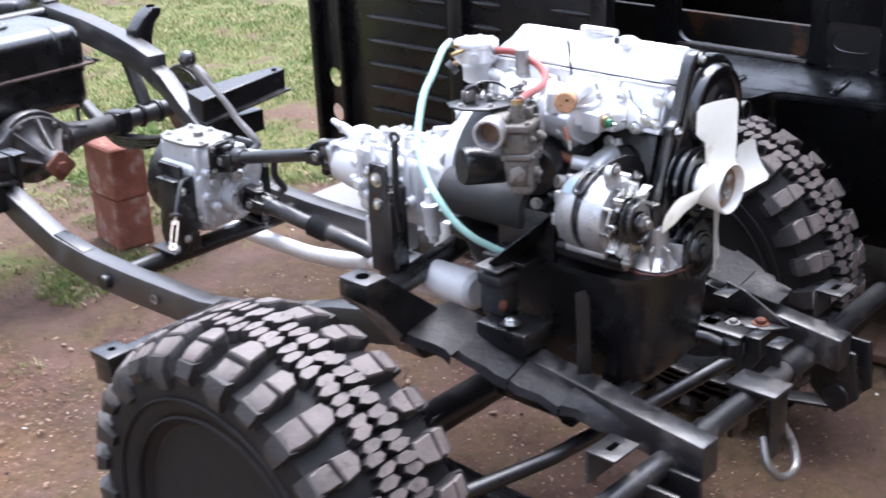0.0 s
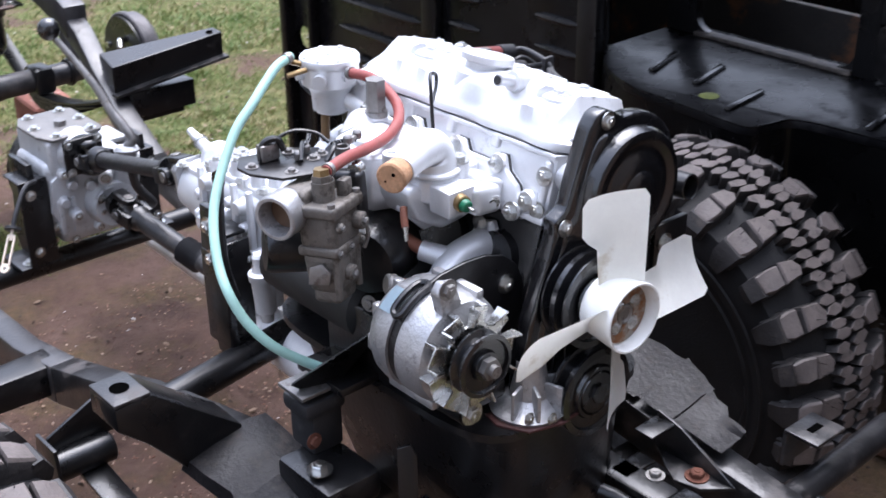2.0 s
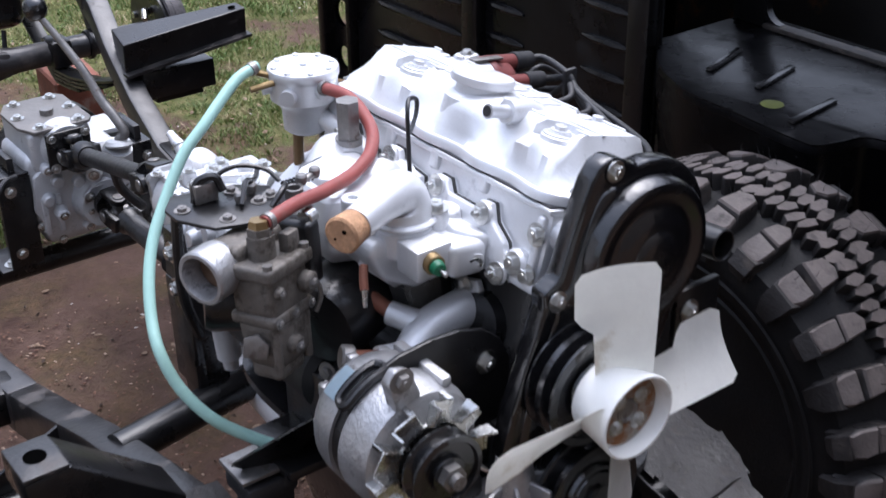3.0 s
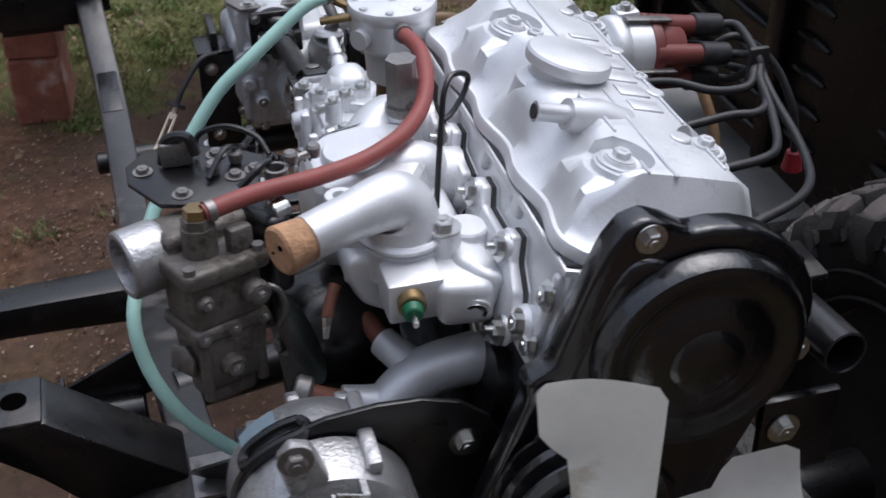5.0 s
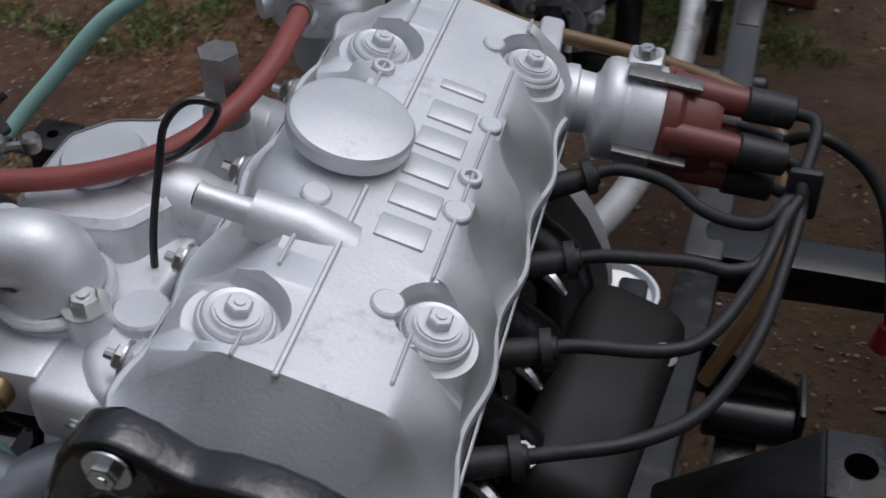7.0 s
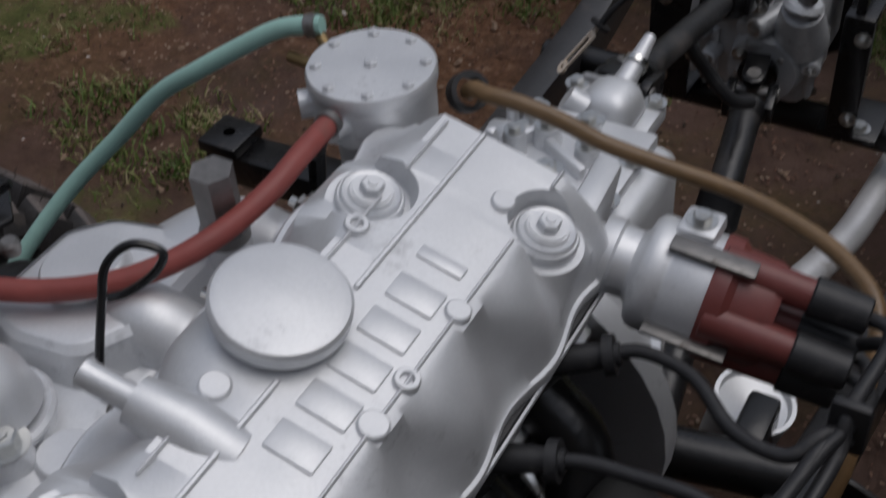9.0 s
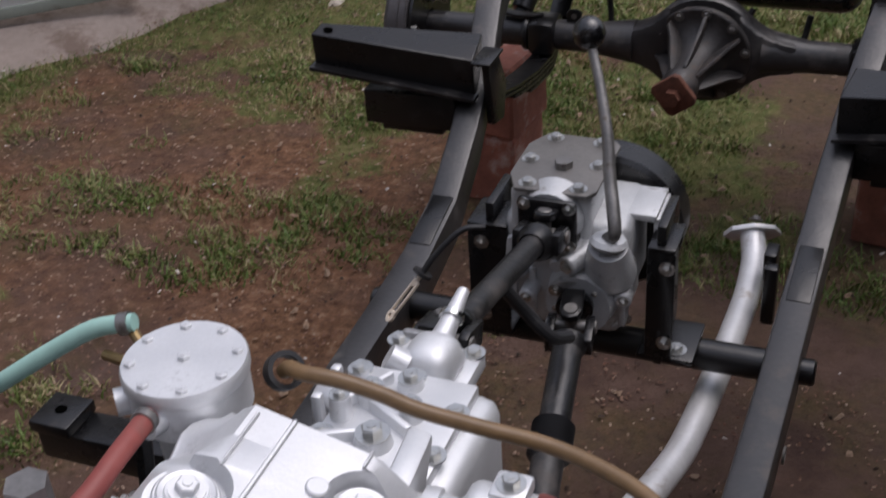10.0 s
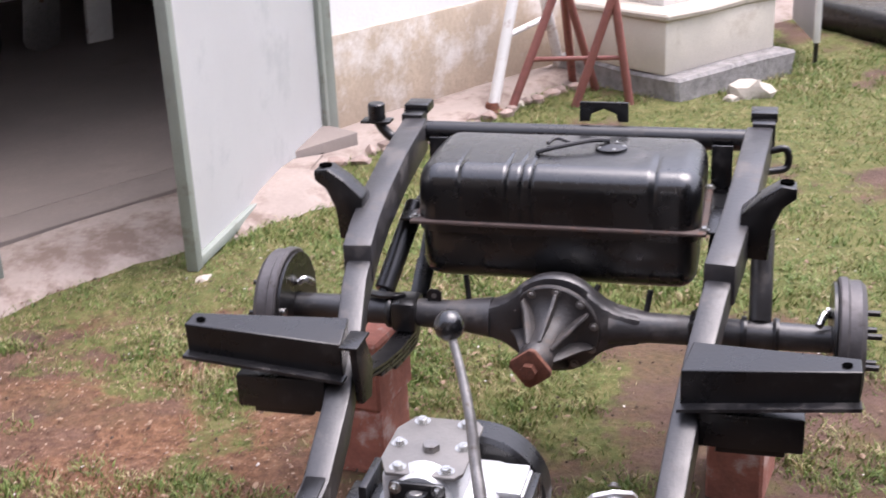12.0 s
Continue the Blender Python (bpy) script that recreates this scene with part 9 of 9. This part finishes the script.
def joint(parent, name, at, axis, r):
    """Two crossed yokes, a cross between them and the flange; the shaft lies on the side that the axis leaves."""
    a = Vector(at)
    m = aim(a, a + Vector(axis).normalized())
    outline = [(-0.0135, -0.036), (0.0135, -0.036), (0.0140, 0.0), (0.010, 0.0105), (0.0, 0.0145), (-0.010, 0.0105), (-0.0140, 0.0)]
    for turn, flip in ((0, 1), (90, -1)):
        bm = bmesh.new()
        for s in (-1, 1):
            prism(bm, [(p, q * flip) for p, q in outline], -0.0055, 0.0055, m @ Matrix.Rotation(radians(turn), 4, "Z") @ Matrix(((0, 0, 1, s * r), (1, 0, 0, 0), (0, 1, 0, 0), (0, 0, 0, 1))), 0.002)
        lathe(bm, [(0.0, -0.050 * flip), (0.017, -0.050 * flip), (0.024, -0.036 * flip), (0.024, -0.028 * flip), (0.0, -0.026 * flip)], m, 24)
        part(name, bm, BLACK, parent)
        bm = bmesh.new()
        R = m @ Matrix.Rotation(radians(turn), 4, "Z")
        cyl(bm, R @ Vector((-r - 0.008, 0, 0)), R @ Vector((r + 0.008, 0, 0)), 0.009, n=16, bev=0.001)
        part("cross_pin", bm, DULL_STEEL, parent)
    bm = bmesh.new()
    prism(bm, [(0.034, -0.016), (0.034, 0.016), (0.020, 0.030), (-0.020, 0.030), (-0.034, 0.016), (-0.034, -0.016), (-0.020, -0.030), (0.020, -0.030)], 0.046, 0.056, m, 0.002)
    fl = part("flange", bm, ALU, parent, "bare alloy joint flange")
    for x, y in ((0.025, 0.014), (0.025, -0.014), (-0.025, 0.014), (-0.025, -0.014)):
        bolt(m @ Vector((x, y, 0.046)), m.to_3x3() @ Vector((0, 0, -1)), 0.0062, fl)


def prop_shaft(label, a, b, r, r_mid=None, gaiter=False):
    s = thing("propeller_shaft", label, "drive shaft", ((a[0] + b[0]) / 2, (a[1] + b[1]) / 2, (a[2] + b[2]) / 2), "drive shafts")
    a, b = Vector(a), Vector(b)
    d = (b - a).normalized()
    joint(s, "front_yoke", a, -d, 0.024)
    joint(s, "rear_yoke", b, d, 0.024)
    bm = bmesh.new()
    cyl(bm, a + d * 0.03, b - d * 0.03, r, n=20)
    part("shaft_tube", bm, DUSTY, s)
    if gaiter:
        bm = bmesh.new()
        prof = [(r * 1.0, 0.0)]
        for i in range(8):
            prof += [(r * 1.35, 0.006 * i + 0.002), (r * 1.15, 0.006 * i + 0.005)]
        prof += [(r * 1.0, 0.052)]
        lathe(bm, prof, aim(a + d * gaiter, b), 22)
        part("gaiter", bm, WIRE, s)


prop_shaft("short black propeller shaft from gearbox to transfer case", (-0.015, 0.955, 0.607), (-0.018, 0.625, 0.682), 0.0145)
prop_shaft("black front propeller shaft with a ribbed rubber gaiter", (0.028, 0.925, 0.498), (0.115, 0.33, 0.385), 0.019, gaiter=0.16)
bm = bmesh.new()
tube(bm, [(-0.015, 0.80, 0.63), (0.0, 0.82, 0.59), (0.03, 0.83, 0.55), (0.045, 0.86, 0.53)], 0.008, n=10)
tagged(part("breather_hose", bm, WIRE), "thin black breather hose beside the shaft", "hose")


# ---- exhaust ----
def exhaust():
    e = thing("exhaust", "aluminised exhaust pipe and silencer under the chassis", "exhaust", (0.1, 0.8, 0.3))
    bm = bmesh.new()
    tube(bm, [(0.180, 1.448, 0.338), (0.190, 1.405, 0.318), (0.193, 1.320, 0.308), (0.189, 1.22, 0.306), (0.185, 1.140, 0.308), (0.177, 1.010, 0.312), (0.165, 0.90, 0.322), (0.128, 0.72, 0.365), (0.06, 0.56, 0.425), (0.008, 0.43, 0.452)], 0.0200, n=22)
    pipe = part("exhaust_pipe", bm, EXHAUST, e)
    bm = bmesh.new()
    prism(bm, [(-0.046, -0.004), (-0.034, 0.018), (0.0, 0.028), (0.034, 0.018), (0.046, -0.004), (0.030, -0.020), (-0.030, -0.020)], -0.004, 0.004, aim((0.179, 1.452, 0.340), (0.168, 1.488, 0.363)), 0.001)
    fl = part("pipe_flange", bm, EXHAUST, e)
    bolt((0.182, 1.456, 0.362), (0, 0.6, 0.7), 0.007, fl, BOLT_DARK)
    bm = bmesh.new()
    cyl(bm, (0.004, 0.455, 0.466), (-0.025, 0.205, 0.486), 0.038, n=30, bev=0.010)
    part("silencer", bm, mat("pale_silver_heat_paint", (0.82, 0.82, 0.82), 0.5, metal=0.2, var=0.1, scale=14, bump=0.08, dirt=(0.45, 0.40, 0.36), amount=0.12, dirt_scale=18), e, "pale aluminised silencer drum")
    bm = bmesh.new()
    box(bm, (0.222, 1.35, 0.355), (0.02, 0.04, 0.05), I4, 0.004)
    box(bm, (0.230, 1.28, 0.345), (0.02, 0.02, 0.10), I4, 0.004)
    part("hanger", bm, BLACK, e)
    bm = bmesh.new()
    tube(bm, [(0.12, 0.02, 0.62), (0.10, 0.10, 0.56), (0.03, 0.10, 0.50), (-0.028, 0.135, 0.477)], 0.022, n=18)
    part("down_pipe", bm, BLACK, e)


exhaust()


# ---- stripped black vehicle body that stands beside the chassis ----
def car_body():
    ob = thing("car_body", "stripped black off-road vehicle body standing beside the chassis", "vehicle body", (1.3, 0.4, 0))
    X = 0.93
    # ribbed rear side panel with two lamp holes
    bm = bmesh.new()
    upright = Matrix(((0, 0, 1, X), (1, 0, 0, 0), (0, 1, 0, 0), (0, 0, 0, 1)))
    prism(bm, [(0.57, 0.15), (1.575, 0.15), (1.575, 1.5), (0.57, 1.5)], 0, 0.012, upright, 0.003)
    prism(bm, [(1.575, 0.15), (1.69, 0.15), (1.69, 0.315), (1.575, 0.315)], 0, 0.012, upright)
    prism(bm, [(1.575, 0.543), (1.69, 0.543), (1.72, 1.5), (1.575, 1.5)], 0, 0.012, upright)
    for zc, r in ((0.486, 0.033), (0.372, 0.030)):
        for front in (0.0, 0.012):
            ring = [bm.verts.new((X + front, 1.6325 + r * math.cos(2 * math.pi * i / 24), zc + r * math.sin(2 * math.pi * i / 24))) for i in range(24)]
            outer = []
            for i in range(24):
                c, sn = math.cos(2 * math.pi * i / 24), math.sin(2 * math.pi * i / 24)
                k = 0.057 / max(abs(c), abs(sn))
                outer.append(bm.verts.new((X + front, 1.6325 + k * c, zc + k * sn)))
            for i in range(24):
                bm.faces.new((ring[i], ring[(i + 1) % 24], outer[(i + 1) % 24], outer[i]))
    panel = part("side_panel", bm, BODY_BLACK, ob)
    for y0, y1, z0, pitch, count in ((1.145, 1.466, 0.197, 0.072, 15), (0.940, 1.055, 0.255, 0.0665, 15), (0.642, 0.765, 0.264, 0.0665, 15)):
        for i in range(count):
            z = z0 + pitch * i
            bm = bmesh.new()
            tube(bm, [(X - 0.002, y0, z), (X - 0.004, y0 + 0.03, z), (X - 0.004, y1 - 0.03, z), (X - 0.002, y1, z)], [0.003, 0.0085, 0.0085, 0.003], n=8, curved=False)
            part("rib", bm, BODY_BLACK, panel)
    for y in (1.09, 0.60, 1.57):
        bm = bmesh.new()
        box(bm, (X - 0.012, y, 0.825), (0.03, 0.055 if y < 1.5 else 0.02, 1.34), I4, 0.008)
        part("pillar", bm, BODY_BLACK, ob)
    bm = bmesh.new()
    box(bm, (X - 0.01, 1.685, 0.825), (0.045, 0.03, 1.34), I4, 0.008)
    part("corner_flange", bm, BODY_BLACK, ob)
    # front: ledge over the wheel house, wall above it with a window opening
    bm = bmesh.new()
    edge = smooth_path([(0.96, 0.60, 0), (0.925, 0.568, 0), (0.863, 0.501, 0), (0.812, 0.395, 0), (0.803, 0.279, 0), (0.793, 0.150, 0), (0.800, 0.115, 0), (0.838, 0.102, 0), (0.880, 0.090, 0), (0.896, 0.05, 0), (0.903, -0.013, 0), (0.921, -0.282, 0), (0.96, -1.3, 0)], 4)
    prism(bm, [(p.x, p.y) for p in edge] + [(1.22, -1.3), (1.22, 0.60)], 0.672, 0.69, I4, 0.003)
    part("ledge", bm, LEDGE, ob, "satin black ledge over the wheel house")
    for x, y, t in ((0.965, 0.445, 18), (0.966, 0.334, 14), (0.896, 0.200, 8), (0.99, -0.02, 10)):
        bm = bmesh.new()
        box(bm, (0, 0, 0), (0.130, 0.014, 0.009), pose(x, y, 0.6925, 0, 0, t), 0.004)
        part("ledge_rib", bm, BODY_BLACK, ob)
    bm = bmesh.new()
    lathe(bm, [(0.0, 0.002), (0.014, 0.0018), (0.019, 0.0)], pose(0.873, 0.262, 0.6905), 20)
    part("grommet", bm, mat("moss_in_hole", (0.10, 0.115, 0.022), 0.8, var=0.3, scale=60), ob, "yellow-green moss in a drain hole")
    bm = bmesh.new()
    rows = [[bm.verts.new((p.x + dx, p.y, z)) for dx, z in ((0.0, 0.69), (0.006, 0.60), (0.03, 0.45), (0.045, 0.36), (0.06, 0.335))] for p in edge]
    for p, q in zip(rows, rows[1:]):
        for j in range(4):
            bm.faces.new((p[j], q[j], q[j + 1], p[j + 1]))
    bmesh.ops.solidify(bm, geom=bm.faces[:], thickness=0.006)
    part("wing_panel", bm, BODY_BLACK, ob)
    # inner wall with a window through which weathered wood shows
    m = Matrix(((0, 0, 1, 1.16), (1, 0, 0, 0), (0, 1, 0, 0), (0, 0, 0, 1)))
    for y0, y1, z0, z1 in ((-1.3, -0.030, 0.69, 1.5), (0.105, 0.150, 0.69, 1.34), (0.525, 0.6, 0.69, 1.34), (-0.030, 0.105, 0.80, 1.34), (-0.030, 0.6, 1.34, 1.5)):
        bm = bmesh.new()
        prism(bm, [(y0, z0), (y1, z0), (y1, z1), (y0, z1)], 0, 0.02, m, 0.002)
        part("inner_wall", bm, BODY_BLACK, ob)
    # the sheet round a small oval hole
    bm = bmesh.new()
    hole = [(0.0375 + 0.050 * math.copysign(abs(math.cos(q)) ** 0.7, math.cos(q)), 0.755 + 0.024 * math.copysign(abs(math.sin(q)) ** 0.7, math.sin(q))) for q in (2 * math.pi * i / 28 for i in range(28))]
    rims = [[], []]
    for y, z in hole:
        dy, dz = y - 0.0375, z - 0.755
        k = min(0.0675 / max(abs(dy), 1e-6), (0.045 if dz > 0 else 0.065) / max(abs(dz), 1e-6))
        rims[0].append((y, z)), rims[1].append((0.0375 + dy * k, 0.755 + dz * k))
    rings = [[bm.verts.new((1.16 + d, y, z)) for y, z in r] for d, r in ((0.0, rims[1]), (0.0, rims[0]), (0.003, rims[0]))]
    for p, q in zip(rings, rings[1:]):
        for i in range(28):
            bm.faces.new((p[i], p[(i + 1) % 28], q[(i + 1) % 28], q[i]))
    part("pierced_sheet", bm, BODY_BLACK, ob)
    # rounded lower corners and scuffed sill of the window
    for y, sgn in ((0.150, 1), (0.525, -1)):
        bm = bmesh.new()
        arc = [(y + sgn * (0.035 - 0.035 * math.sin(radians(a))), 0.735 - 0.035 * math.cos(radians(a))) for a in range(0, 91, 15)]
        prism(bm, [(y, 0.69)] + [(y + sgn * 0.035, 0.69)] + arc, 0.002, 0.018, m)
        part("window_corner", bm, BODY_BLACK, ob)
    RUSTED = mat("scuffed_rusty_black_sheet", (0.022, 0.019, 0.017), 0.6, var=0.4, scale=10, bump=0.3, dirt=(0.20, 0.085, 0.035), amount=0.22, dirt_scale=6)
    bm = bmesh.new()
    box(bm, (1.168, 0.3375, 0.694), (0.030, 0.372, 0.010), I4, 0.003)
    part("window_sill", bm, mat("scuffed_pale_sill", (0.06, 0.052, 0.046), 0.6, var=0.5, scale=40, bump=0.3, dirt=(0.20, 0.17, 0.14), amount=0.3, dirt_scale=30), ob, "scuffed window sill with bare scratches")
    bm = bmesh.new()
    box(bm, (1.50, 0.10, 0.50), (0.02, 1.9, 0.40), I4, 0.005)
    part("inner_lining", bm, RUSTED, ob, "rust-streaked dark inner panel seen through the window")
    # the roof is added out of view and keeps the body's inside dark
    for nm, s, c in (("floor_pan", (0.50, 3.0, 0.03), (1.62, 0.2, 0.30)), ("far_side", (0.03, 3.0, 0.84), (1.87, 0.2, 0.50)), ("rear_wall", (0.9, 0.03, 1.4), (1.42, 1.555, 0.78)), ("front_wall", (0.95, 0.03, 0.9), (1.4, -1.3, 0.6)), ("roof", (0.95, 3.0, 0.03), (1.4, 0.2, 1.52)), ("sill_beam", (0.10, 1.1, 0.10), (0.99, 1.10, 0.21)), ("cross_beam", (0.9, 0.12, 0.255), (1.55, 1.4, 0.16)), ("front_beam", (0.9, 0.12, 0.28), (1.4, -0.9, 0.14))):
        bm = bmesh.new()
        box(bm, c, s, I4, 0.006)
        part(nm, bm, BODY_BLACK, ob)


car_body()
bm = bmesh.new()
box(bm, (0, 0, 0), (0.19, 0.80, 0.022), pose(1.15, -0.46, 0.014, 0, 2, 4), 0.004)
tagged(part("floor_board", bm, WOOD), "rough brown wooden board lying on the soil under the body", "board")
bm = bmesh.new()
box(bm, (0, 0, 0), (0.75, 0.80, 0.030), pose(1.30, 1.46, 0.018, 0, 0, 1), 0.006)
tagged(part("paving_slab", bm, mat("pale_grey_slab", (0.21, 0.207, 0.203), 0.75, var=0.15, scale=5, bump=0.2, fine=80)), "smooth pale grey slab lying under the vehicle body", "slab")
